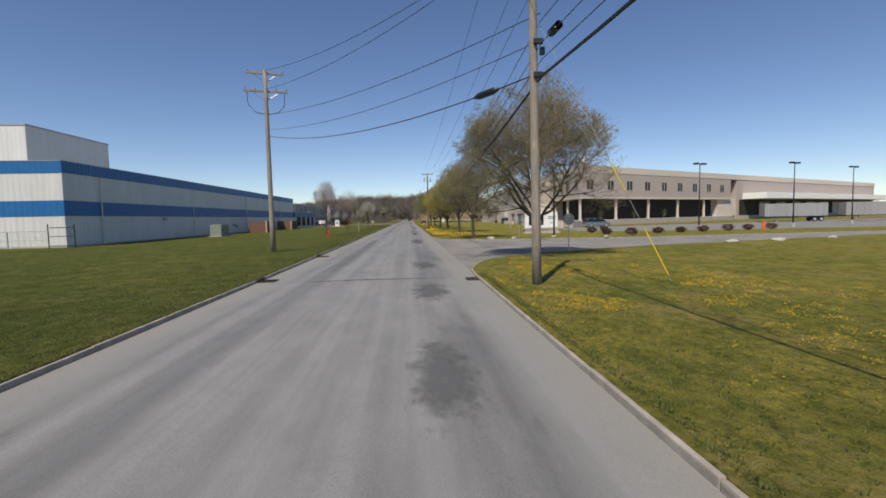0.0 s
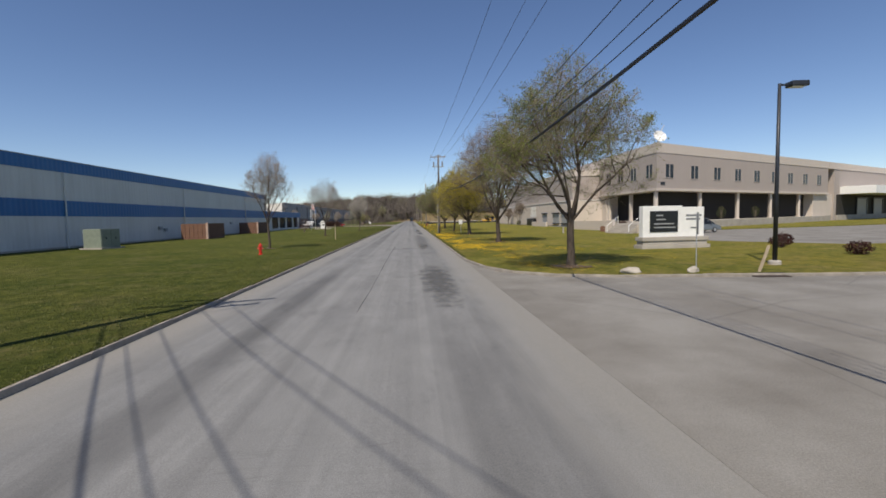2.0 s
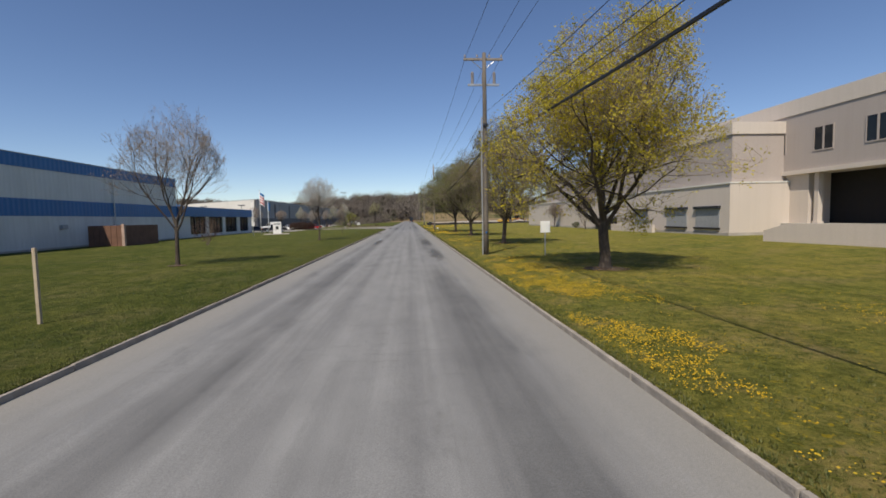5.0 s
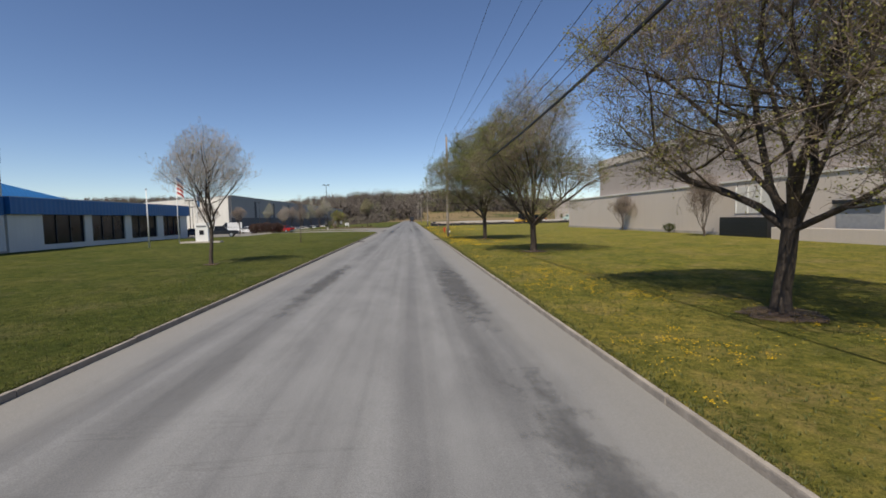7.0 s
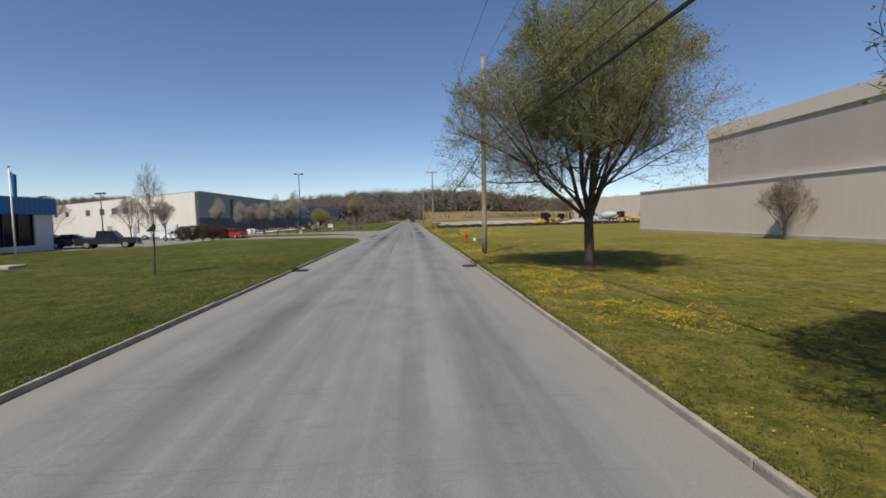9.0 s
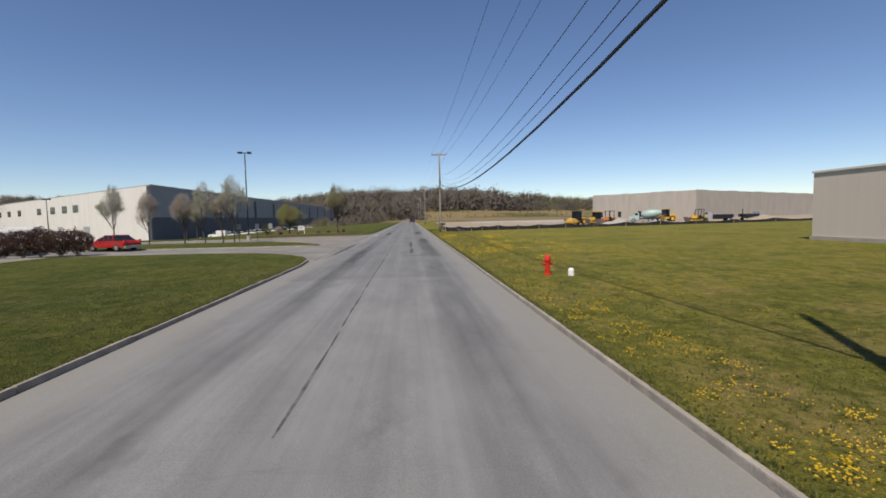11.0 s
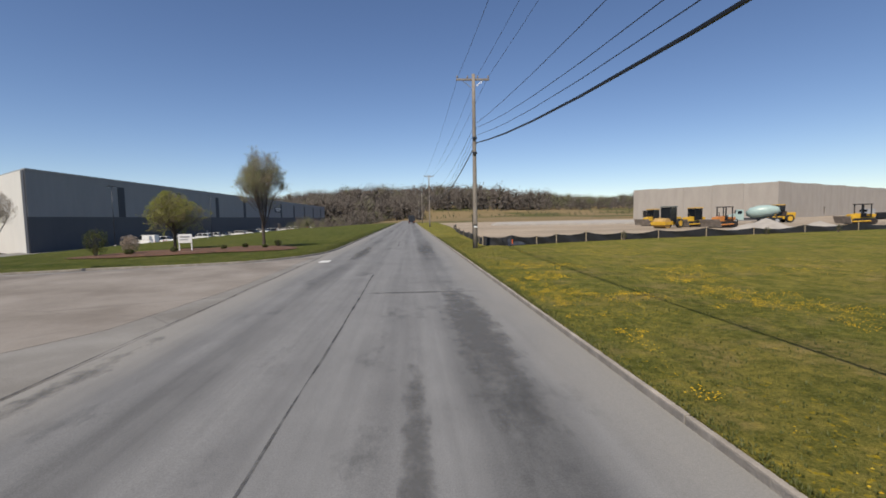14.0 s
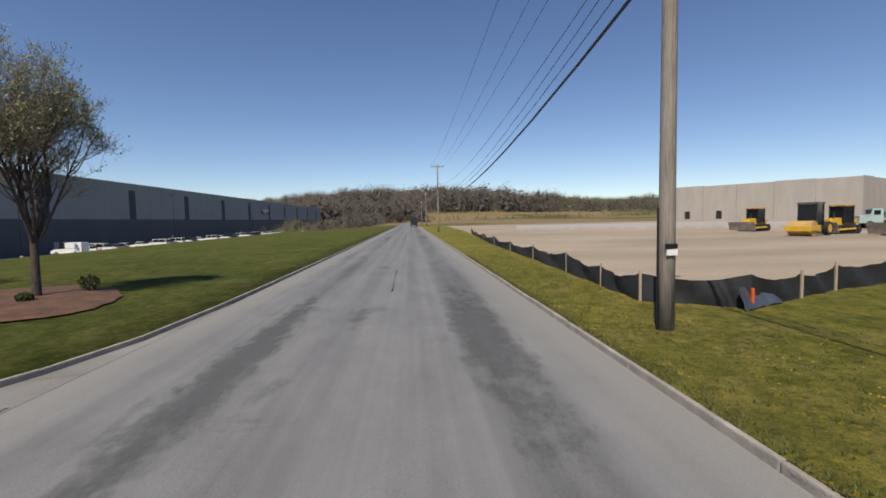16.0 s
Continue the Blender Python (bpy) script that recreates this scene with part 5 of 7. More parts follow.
# the pole on the other side and the cables that cross the road to it
lp = thing("utility_pole", "tall wooden utility pole with two crossarms on the lawn", "utility pole", -9.2, 36.5, 0.05, 14, POLE_GROUP)
pole_body(lp, 13.9, 0.2, 0.13)
crossarm(lp, 13.7, 1.35, pins=3)
crossarm(lp, 12.35, 1.6, pins=5)
for s in (-1, 1):
    bm = bmesh.new()
    tube(bm, [(s * 1.35, 0.1, 12.2), (s * 1.3, 0.1, 11.3), (s * 0.8, 0.08, 10.75), (0.05 * s, 0.05, 10.6)], 0.03, 5)
    part("jumper_cable", bm, M["wire"], lp)
part("pole_guard", boxes((0.12, -0.24, 0.0, 0.24, 0.1, 1.7), bevel=0.02), M["iron"], lp)
for za, zb, r, sag in ((7.35, 9.0, 0.024, 0.9), (8.4, 9.5, 0.014, 0.7), (9.3, 10.6, 0.015, 0.6), (12.2, 12.5, 0.014, 0.8), (12.3, 13.9, 0.014, 0.8)):
    bm = bmesh.new()
    sagging(bm, (6.0, 15.6, za), (-9.2, 36.4, zb), sag, r)
    single("crossing_wire", bm, M["wire"], "black cable crossing over the road", "wire", group="wires across the road")


def splice(a, b, t0, t1, sag, r):
    a, b = Vector(a), Vector(b)
    pts = []
    for s in (t0, t0 + 0.01, (t0 + t1) / 2, t1 - 0.01, t1):
        p = a.lerp(b, s)
        p.z -= sag * 4 * s * (1 - s)
        pts.append(p)
    bm = tube(bmesh.new(), pts, [r * 0.4, r, r, r, r * 0.4], 10)
    single("cable_splice", bm, M["black"], "black cable splice case on the overhead cable", "splice case", group="splice cases", smooth=True)


splice((6.0, 15.6, 7.35), (-9.2, 36.4, 9.0), 0.075, 0.125, 0.9, 0.13)
splice((5.7 + 0.16, -52.2, 8.3), (5.85 + 0.16, 15.5, 8.3), 0.975, 0.984, 1.4, 0.13)
# guy wire with its yellow guard
bm = bmesh.new()
tube(bm, [(10.5, 15.2, 0.1), (5.95, 15.7, 9.0)], 0.012, 4)
guy = single("guy_wire", bm, M["steel"], "steel guy wire with a yellow plastic guard", "guy wire")
for k0, k1 in ((0.03, 0.22), (0.36, 0.47)):
    part("guard", tube(bmesh.new(), [(10.5 - 4.55 * q, 15.2 + 0.5 * q, 0.1 + 8.9 * q) for q in (k0, k1)], 0.022, 8), M["safety_yellow"], guy, "yellow plastic guy guard")

# ---- lamps ----


def area_lamp(x, y, h, heads, label, rz=0, mat="dark_steel", z=0.1, group="car park lamps"):
    t = thing("street_lamp", label, "lamp post", x, y, z, rz, group)
    plinth = 0.55 if len(heads) > 1 else 0.12
    part("base", tube(bmesh.new(), [(0, 0, -0.2), (0, 0, plinth), (0, 0, plinth + 0.05)], [0.26, 0.26, 0.2], 12), M["concrete"], t)
    part("pole", tube(bmesh.new(), [(0, 0, plinth), (0, 0, h)], [0.1, 0.065], 8), M[mat], t, smooth=True)
    for s in heads:
        arm = part("arm", boxes((min(0, s * 0.55), -0.04, h - 0.1, max(0, s * 0.55), 0.04, h - 0.02)), M[mat], t)
        bm = bmesh.new()
        box(bm, min(s * 0.4, s * 1.15), -0.25, h - 0.16, max(s * 0.4, s * 1.15), 0.25, h + 0.08, 0.05)
        hd = part("lamp_head", bm, M[mat], t)
        part("lens", boxes((min(s * 0.48, s * 1.07), -0.19, h - 0.175, max(s * 0.48, s * 1.07), 0.19, h - 0.15)), M["white"], hd)
    return t


area_lamp(17.6, 50.2, 8.0, (1,), "dark lamp post with one white head", -5, z=0.12)
for x, y, h in ((44.0, 64.5, 9.6), (60.5, 66.5, 9.8), (78, 74, 9.8), (104, 84, 9.8)):
    area_lamp(x, y, h, (-1, 1), "dark twin-head car park lamp", 20, z=0.0)
area_lamp(-19.9, 226.0, 11.3, (-0.72, 0.72), "tall dark twin-head lamp post by the driveway", 12, z=0.05)
for x, y, h in ((-47, 212, 7.4), (-60, 218, 7.4), (-66, 255, 7.4)):
    area_lamp(x, y, h, (-1, 1), "dark twin-head car park lamp", -30, z=0.0)
for y in (312, 362, 425):
    area_lamp(-64, y, 13.5, (-1, 1), "tall dark lamp before the warehouse wall", 90, z=LOT_Z)

# ---- signs ----


def bars(parent, mat, rows, y):
    """Lettering too small to read, as plain bars."""
    for x0, x1, z, h in rows:
        part("lettering", boxes((x0, y - 0.012, z, x1, y, z + h)), M[mat], parent)


s = thing("monument_sign", "white monument sign with black panel on block base", "sign", 17.1, 61.4, 0.08, 2)
part("base", boxes((-0.16, -0.5, -0.1, 4.84, 0.6, 0.26), bevel=0.03), M["concrete"], s, "grey block plinth")
part("base_course", boxes((-0.02, -0.36, 0.265, 4.7, 0.46, 0.53), bevel=0.03), M["concrete"], s)
part("base_course", boxes((-0.1, -0.44, 0.535, 4.78, 0.54, 0.8), bevel=0.03), M["concrete"], s)
part("body", boxes((0.05, -0.2, 0.8, 2.95, 0.3, 2.95), bevel=0.03), M["white"], s)
part("side_body", boxes((2.97, -0.14, 0.8, 4.6, 0.26, 2.85), bevel=0.03), M["white"], s)
pn = part("panel", boxes((0.55, -0.24, 1.15, 2.6, -0.19, 2.6)), M["black"], s, "black message panel")
bars(pn, "grey", ((1.0, 1.5, 2.25, 0.09), (1.0, 1.7, 1.97, 0.09), (0.85, 2.3, 1.67, 0.09), (0.85, 2.4, 1.42, 0.09)), -0.242)
bars(s, "lettering", ((3.25, 4.4, 2.2, 0.13), (3.25, 4.3, 1.95, 0.13), (3.6, 4.15, 1.35, 0.1)), -0.142)

s = thing("small_sign", "narrow grey sign plate turned away at the driveway mouth", "sign", 13.5, 49.6, 0.08, 62)
part("post", boxes((-0.03, -0.02, -0.2, 0.03, 0.02, 2.4)), M["steel"], s)
part("plate", boxes((-0.34, -0.05, 1.5, 0.34, -0.03, 2.45)), M["grey"], s)
s = thing("stop_sign", "grey back of a stop sign on a steel post", "sign", 11.9, 29.5, 0.08, -12)
part("post", boxes((-0.03, -0.02, -0.2, 0.03, 0.02, 2.4)), M["steel"], s)
bm = bmesh.new()
prism(bm, [(0.4 * math.cos(radians(22.5 + 45 * k)), 0.4 * math.sin(radians(22.5 + 45 * k))) for k in range(8)], 0, 0.012)
bm.transform(Matrix.Translation((0, -0.03, 2.15)) @ Matrix.Rotation(radians(90), 4, "X"))
part("plate", bm, M["grey"], s, "octagonal plate seen from behind")

s = thing("panel_sign", "white panel sign at the foot of flagpoles", "sign", -24.9, 164.6, 0.1, 4)
part("base", boxes((-1.3, -0.7, -0.1, 3.2, 0.7, 0.16), bevel=0.04), M["concrete"], s)
part("body", boxes((0.32, -0.22, 0.16, 1.78, 0.22, 2.35), bevel=0.04), M["white"], s)
bars(s, "lettering", ((0.5, 1.6, 1.85, 0.2),), -0.222)
part("emblem", boxes((0.8, -0.235, 0.95, 1.3, -0.222, 1.5)), M["black"], s)

s = thing("panel_sign", "white panel sign on two posts in the mulch", "sign", -18.2, 245.4, 0.12, 10)
for x in (0.06, 1.0):
    part("post", boxes((x - 0.04, -0.05, -0.2, x + 0.04, 0.05, 1.4), bevel=0.01), M["white"], s)
part("board", boxes((0, -0.1, 0.68, 1.06, -0.05, 1.42), bevel=0.015), M["white"], s)
bars(s, "lettering", ((0.15, 0.9, 1.14, 0.1), (0.15, 0.75, 0.93, 0.06)), -0.102)
for x, y in ((-17.1, 220.8), (-19.4, 221.4), (-15.9, 222.0)):
    s = thing("small_sign", "small notice sign on a thin post", "sign", x, y, 0.1, 10, "small driveway signs")
    part("post", boxes((-0.025, -0.025, -0.2, 0.025, 0.025, 2.0)), M["dark_steel"], s)
    part("plate", boxes((-0.22, -0.05, 1.45, 0.22, -0.03, 2.1)), M["trailer_grey"], s)
s = thing("small_sign", "small white plate sign among the street trees", "sign", 9.2, 104.0, 0.1)
part("post", boxes((-0.03, -0.03, -0.2, 0.03, 0.03, 2.1)), M["steel"], s)
part("plate", boxes((-0.3, -0.05, 1.4, 0.3, -0.03, 2.1)), M["white"], s)

# flagpoles
def hanging(cols, rows, top, drop, wide, k0, k1):
    """A limp cloth that hangs in folds from a pole; k0 to k1 is the share of its height that is meshed."""
    bm = bmesh.new()
    grid = []
    for c in range(cols + 1):
        u = c / cols
        grid.append([bm.verts.new((0.05 + wide * u + 0.03 * math.sin(9 * u + 2 * v), 0.09 * math.sin(7.5 * u + 1.2 * v) * (0.3 + u), top - drop * v - 0.75 * wide * u * u))
                     for v in (k0 + (k1 - k0) * r / rows for r in range(rows + 1))])
    for a, b in zip(grid, grid[1:]):
        for r in range(rows):
            bm.faces.new((a[r], a[r + 1], b[r + 1], b[r]))
    return bm


for i, (x, y, h) in enumerate(((-25.6, 156.6, 5.8), (-27.6, 172.0, 6.6), (-27.3, 166.2, 8.2))):
    s = thing("flagpole", "slim white flagpole before the low office", "flagpole", x, y, 0.1, 0, "flagpoles")
    part("pole", tube(bmesh.new(), [(0, 0, -0.2), (0, 0, h)], [0.07, 0.04], 8), M["white"], s, smooth=True)
    part("ball", tube(bmesh.new(), [(0, 0, h), (0, 0, h + 0.06), (0, 0, h + 0.14), (0, 0, h + 0.18)], [0.03, 0.09, 0.08, 0.02], 10), M["steel"], s)
    if i == 1:
        part("flag", hanging(8, 5, h - 0.25, 1.7, 0.34, 0, 1), M["blue"], s, "limp blue flag", True)
    if i == 2:
        flag = part("flag", hanging(8, 6, h - 0.25, 1.1, 0.75, 0, 0.42), M["blue"], s, "limp flag, blue above red and white stripes", True)
        for k in range(7):
            part("stripe", hanging(8, 1, h - 0.25, 2.3, 0.75, 0.2 + 0.11 * k, 0.31 + 0.11 * k), M["red" if k % 2 else "white"], flag, smooth=True)

# ---- hydrants, cabinets and yard things ----


def hydrant(x, y):
    t = thing("fire_hydrant", "red cast-iron fire hydrant in the grass", "hydrant", x, y, 0.1, 0, "fire hydrants")
    part("barrel", tube(bmesh.new(), [(0, 0, -0.1), (0, 0, 0.05), (0, 0, 0.06), (0, 0, 0.55), (0, 0, 0.56), (0, 0, 0.62)], [0.17, 0.17, 0.11, 0.11, 0.15, 0.15], 12), M["red"], t)
    part("bonnet", tube(bmesh.new(), [(0, 0, 0.62), (0, 0, 0.72), (0, 0, 0.8), (0, 0, 0.81), (0, 0, 0.88)], [0.14, 0.12, 0.05, 0.03, 0.03], 12), M["red"], t)
    for a in (0, 90, 180):
        c, s_ = math.cos(radians(a)), math.sin(radians(a))
        part("nozzle", tube(bmesh.new(), [(0.08 * c, 0.08 * s_, 0.45), (0.2 * c, 0.2 * s_, 0.45)], 0.06, 8), M["red"], t)


hydrant(-9.9, 65.2)
hydrant(6.6, 182.9)
single("valve_cap", tube(bmesh.new(), [(0, 0, -0.1), (0, 0, 0.22), (0, 0, 0.3)], [0.12, 0.12, 0.07], 10), M["white"], "white valve marker cap in the grass", "marker", 7.4, 182.4, 0.1)

t = thing("transformer", "grey-green electrical cabinet on a concrete pad", "cabinet", -30.6, 80.2, 0.08, -8)
part("pad", boxes((-1.2, -1.5, -0.15, 1.2, 1.5, 0.15)), M["concrete"], t)
part("body", boxes((-0.95, -1.25, 0.15, 0.95, 1.25, 2.05), bevel=0.04), M["green_box"], t)
for y in (-0.62, 0.62):
    d = part("door", boxes((0.95, y - 0.58, 0.3, 0.985, y + 0.58, 1.9), bevel=0.01), M["green_box"], t)
    part("handle", boxes((0.985, y - 0.05, 1.0, 1.02, y + 0.05, 1.25)), M["dark_steel"], d)
for i, (x, y, l) in enumerate(((-31.0, 102.0, 6.2), (-33.0, 131.0, 7.0))):
    t = thing("bin_enclosure", "brown board screen round yard plant", "enclosure", x, y, 0.05, 0, "brown screens along the factory")
    n = 14
    for k in range(n):
        part("board", boxes((1.6, l * k / n + 0.02, 0, 1.68, l * (k + 1) / n - 0.02, 2.4)), M["fence_brown"], t)
    for k in range(6):
        part("board", boxes((-2.2 + 0.62 * k + 0.02, -0.08, 0, -2.2 + 0.62 * (k + 1) - 0.02, 0, 2.4)), M["fence_brown"], t)
    part("corner_post", boxes((1.45, -0.12, -0.1, 1.75, 0.18, 2.55)), M["fence_pink"], t, "pale faded corner post")
# chain-link fence at the factory corner
t = thing("chain_fence", "grey chain-link fence with gate posts", "fence", -36.0, 50.5, 0.05)
for k, (x, h) in enumerate(((0.0, 2.6), (2.6, 2.6), (-4, 1.9), (-8, 1.9), (-12, 1.9), (-16, 1.9))):
    part("post", tube(bmesh.new(), [(x, 0, -0.2), (x, 0, h)], 0.06, 6), M["steel" if k > 1 else "dark_steel"], t)
part("rail", tube(bmesh.new(), [(-16, 0, 1.88), (0, 0, 1.88)], 0.035, 6), M["steel"], t)
part("rail", tube(bmesh.new(), [(-16, 0, 0.95), (0, 0, 0.95)], 0.025, 6), M["steel"], t)
g = part("gate_frame", boxes((0.05, -0.03, 0.3, 2.5, 0.03, 0.38), (0.05, -0.03, 1.3, 2.5, 0.03, 1.37), (0.05, -0.03, 2.2, 2.5, 0.03, 2.28)), M["dark_steel"], t)
bm = bmesh.new()
for k in range(70):
    x = -16 + 0.24 * k
    tube(bm, [(x, 0, 0.05), (x + 1.7 if x + 1.7 < 0 else 0, 0, 1.85 if x + 1.7 < 0 else 0.05 + 1.8 * (-x / 1.7 if x < 0 else 0))], 0.004, 3, False) if x < -0.1 else None
    if -14.3 < x < 0:
        tube(bm, [(x, 0.01, 0.05), (x - 1.7, 0.01, 1.85)], 0.004, 3, False)
part("mesh", bm, M["steel"], t)

# wooden stake on the lawn, orange marker, bollards
single("wooden_stake", boxes((-0.04, -0.04, -0.2, 0.04, 0.04, 1.9), bevel=0.008), M["stake"], "pale wooden marker stake in the lawn", "stake", -8.2, 88.5, 0.08)
single("white_marker_post", boxes((-0.09, -0.09, -0.1, 0.09, 0.09, 0.85), bevel=0.02), M["concrete"], "short pale marker post in the grass", "post", 22.0, 92.0, 0.1)
t = thing("traffic_post", "orange traffic post with white band", "traffic post", 47.5, 56.4, 0.0)
part("base", boxes((-0.3, -0.3, 0, 0.3, 0.3, 0.1), bevel=0.02), M["black"], t)
part("tube", tube(bmesh.new(), [(0, 0, 0.1), (0, 0, 1.2)], [0.2, 0.16], 10), M["orange"], t)
for i, (x, y, s_) in enumerate(((10.2, 48.75, 0.30), (12.7, 48.55, 0.25), (22.0, 46.6, 0.3), (26.3, 33.6, 0.35), (31.0, 34.6, 0.32), (37, 36, 0.3))):
    bm = bmesh.new()
    bmesh.ops.create_icosphere(bm, subdivisions=3, radius=1.0)
    for v in bm.verts:
        n_ = noise.noise(v.co * 1.4 + Vector((i * 7, 0, 0)))
        v.co = Vector((v.co.x * 1.5, v.co.y * 0.8, v.co.z * 0.6)) * s_ * (1 + 0.35 * n_)
    single("rock", bm, M["rock"], "pale rounded kerbside rock", "rock", x, y, 0.16, i * 40, "kerbside rocks", smooth=True)
# leaning marker lath over a kerb inlet
single("marker_lath", boxes((-0.03, -0.05, -0.1, 0.03, 0.05, 1.15)), M["stake"], "pale wooden lath leaning over a kerb inlet", "stake", 15.1, 48.0, 0.06).rotation_euler = (0, radians(20), 0)
t = thing("kerb_inlet", "dark iron kerb inlet at the driveway edge", "drain", 15.1, 47.35, -0.02, -8)
part("frame", boxes((-0.65, -0.2, -0.05, 0.65, 0.2, 0.03), bevel=0.01), M["iron"], t)
part("mouth", boxes((-0.6, 0.2, -0.05, 0.6, 0.26, 0.13)), M["void"], t)
# concrete bench-like box near the entrance
t = thing("litter_cabinet", "brown wooden planter box before the ramp", "planter", 29.4, 94.0, 0.1, -30)
part("box", boxes((-1.2, -0.5, 0, 1.2, 0.5, 0.75), bevel=0.03), M["fence_brown"], t)
part("soil", boxes((-1.1, -0.4, 0.7, 1.1, 0.4, 0.78)), M["soil"], t)

# ---- silt fence ----
t = thing("silt_fence", "sagging black silt fence on pale wooden stakes", "silt fence")
line = [(13.0, 322), (11.0, 308), (9.8, 294), (8.9, 282), (8.3, 272), (8.0, 264), (7.8, 257), (7.5, 250.5), (7.3, 246.4), (7.15, 243.4), (9.3, 241.9), (11.6, 243.0), (13.6, 244.0), (16.6, 245.0), (20.5, 246.4), (24.7, 247.6), (30, 248.4), (36, 249.8), (43, 251.4), (51, 253.2), (60, 255.5), (70, 258), (82, 261), (96, 265), (112, 271)]
rnd = random.Random(5)
for k, ((ax, ay), (bx, by)) in enumerate(zip(line, line[1:])):
    bm = bmesh.new()
    n = 8
    ha, hb = 0.86 + 0.1 * math.sin(k * 2.1), 0.86 + 0.1 * math.sin(k * 2.1 + 2.1)
    d = Vector((bx - ax, by - ay))
    nrm = Vector((-d.y, d.x)).normalized()
    cols = []
    for i in range(n + 1):
        s_ = i / n
        sag = (0.16 + 0.02 * d.length) * 4 * s_ * (1 - s_) * rnd.uniform(0.7, 1.0)
        w = [0.10 * math.sin(6.28 * s_ * 1.5 + j * 1.3 + k) * (4 * s_ * (1 - s_)) for j in range(4)]
        top = ha + (hb - ha) * s_ - min(sag, 0.38)
        cols.append([bm.verts.new((ax + d.x * s_ + nrm.x * w[j], ay + d.y * s_ + nrm.y * w[j], top * j / 3 + 0.02)) for j in range(4)])
    for a, b in zip(cols, cols[1:]):
        for j in range(3):
            bm.faces.new((a[j], b[j], b[j + 1], a[j + 1]))
    part("fabric", bm, M["silt"], t, smooth=True)
    part("stake", boxes((ax - 0.03, ay - 0.08, -0.1, ax + 0.03, ay - 0.02, 0.62 if k == 10 else ha + 0.12), bevel=0.006), M["orange" if k == 10 else "stake"], t)
bm = bmesh.new()
rows_ = []
for i in range(9):
    rows_.append([bm.verts.new((8.9 + 0.2 * i + 0.05 * math.sin(3 * j + i), 241.55 + 0.10 * i + 0.10 * j, 0.1 + 0.17 * j + 0.05 * abs(math.sin(1.9 * i + 1.3 * j)))) for j in range(4)])
for a, b in zip(rows_, rows_[1:]):
    for j in range(3):
        bm.faces.new((a[j], b[j], b[j + 1], a[j + 1]))
single("plastic_sheet", bm, M["plastic"], "crumpled dark plastic sheet against the silt fence", "plastic sheet", z=0.0, smooth=True)
single("concrete_slab", prism(bmesh.new(), [(22, 322), (66, 300), (92, 318), (84, 352), (30, 356)], 0.0, 0.42), M["concrete"], "wide pale concrete floor slab on the building ground", "slab")


# ---- vehicles ----
def loft(bm, profile, w_low, w_high, z_mid, inset=0.0):
    """A body from a side profile (x, z): sides lean in above z_mid."""
    left, right = [], []
    top = max(z for _, z in profile)
    for x, z in profile:
        k = 0.0 if z <= z_mid else (z - z_mid) / max(0.01, top - z_mid)
        w = w_low + (w_high - w_low) * k
        left.append(bm.verts.new((x, w / 2, z)))
        right.append(bm.verts.new((x, -w / 2, z)))
    bm.faces.new(left)
    bm.faces.new(right[::-1])
    n = len(profile)
    for i in range(n):
        j = (i + 1) % n
        bm.faces.new((left[j], left[i], right[i], right[j]))
    bmesh.ops.recalc_face_normals(bm, faces=bm.faces)
    return bm


def wheel(parent, x, y, r, w, rim="chrome"):
    s = 1 if y > 0 else -1
    bm = tube(bmesh.new(), [(x, y - w / 2, r), (x, y - w / 2 + 0.04, r), (x, y + w / 2 - 0.04, r), (x, y + w / 2, r)], [r * 0.93, r, r, r * 0.93], 18)
    t = part("wheel", bm, M["rubber"], parent)
    part("rim", tube(bmesh.new(), [(x, y + s * (w / 2 - 0.02), r), (x, y + s * (w / 2 + 0.015), r)], [r * 0.66, r * 0.6], 12), M[rim], t)


CAR_FORMS = {
    "sedan": (4.7, 1.8, [(-2.3, 0.35), (-2.35, 0.75), (-2.1, 0.98), (-1.0, 1.02), (0.9, 1.0), (2.15, 0.82), (2.35, 0.6), (2.3, 0.3)],
              [(-1.75, 0.98), (-1.05, 1.42), (0.15, 1.45), (1.15, 0.98)]),
    "minivan": (5.1, 1.95, [(-2.5, 0.35), (-2.55, 0.8), (-2.5, 1.05), (0.9, 1.05), (1.6, 1.05), (2.4, 0.85), (2.55, 0.6), (2.5, 0.3)],
                [(-2.45, 1.05), (-2.3, 1.7), (-0.2, 1.76), (0.75, 1.7), (1.75, 1.05)]),
    "pickup": (5.6, 2.0, [(-2.8, 0.45), (-2.8, 1.05), (-0.9, 1.08), (0.9, 1.08), (2.5, 1.05), (2.75, 0.9), (2.75, 0.45)],
               [(-0.95, 1.06), (-0.8, 1.75), (0.55, 1.8), (1.2, 1.06)]),
    "van": (5.6, 2.0, [(-2.8, 0.4), (-2.8, 1.3), (0.8, 1.3), (1.6, 1.25), (2.6, 1.0), (2.8, 0.75), (2.75, 0.4)],
            [(-2.75, 1.3), (-2.7, 2.3), (0.6, 2.35), (1.55, 1.25)]),
}
CARS = {}


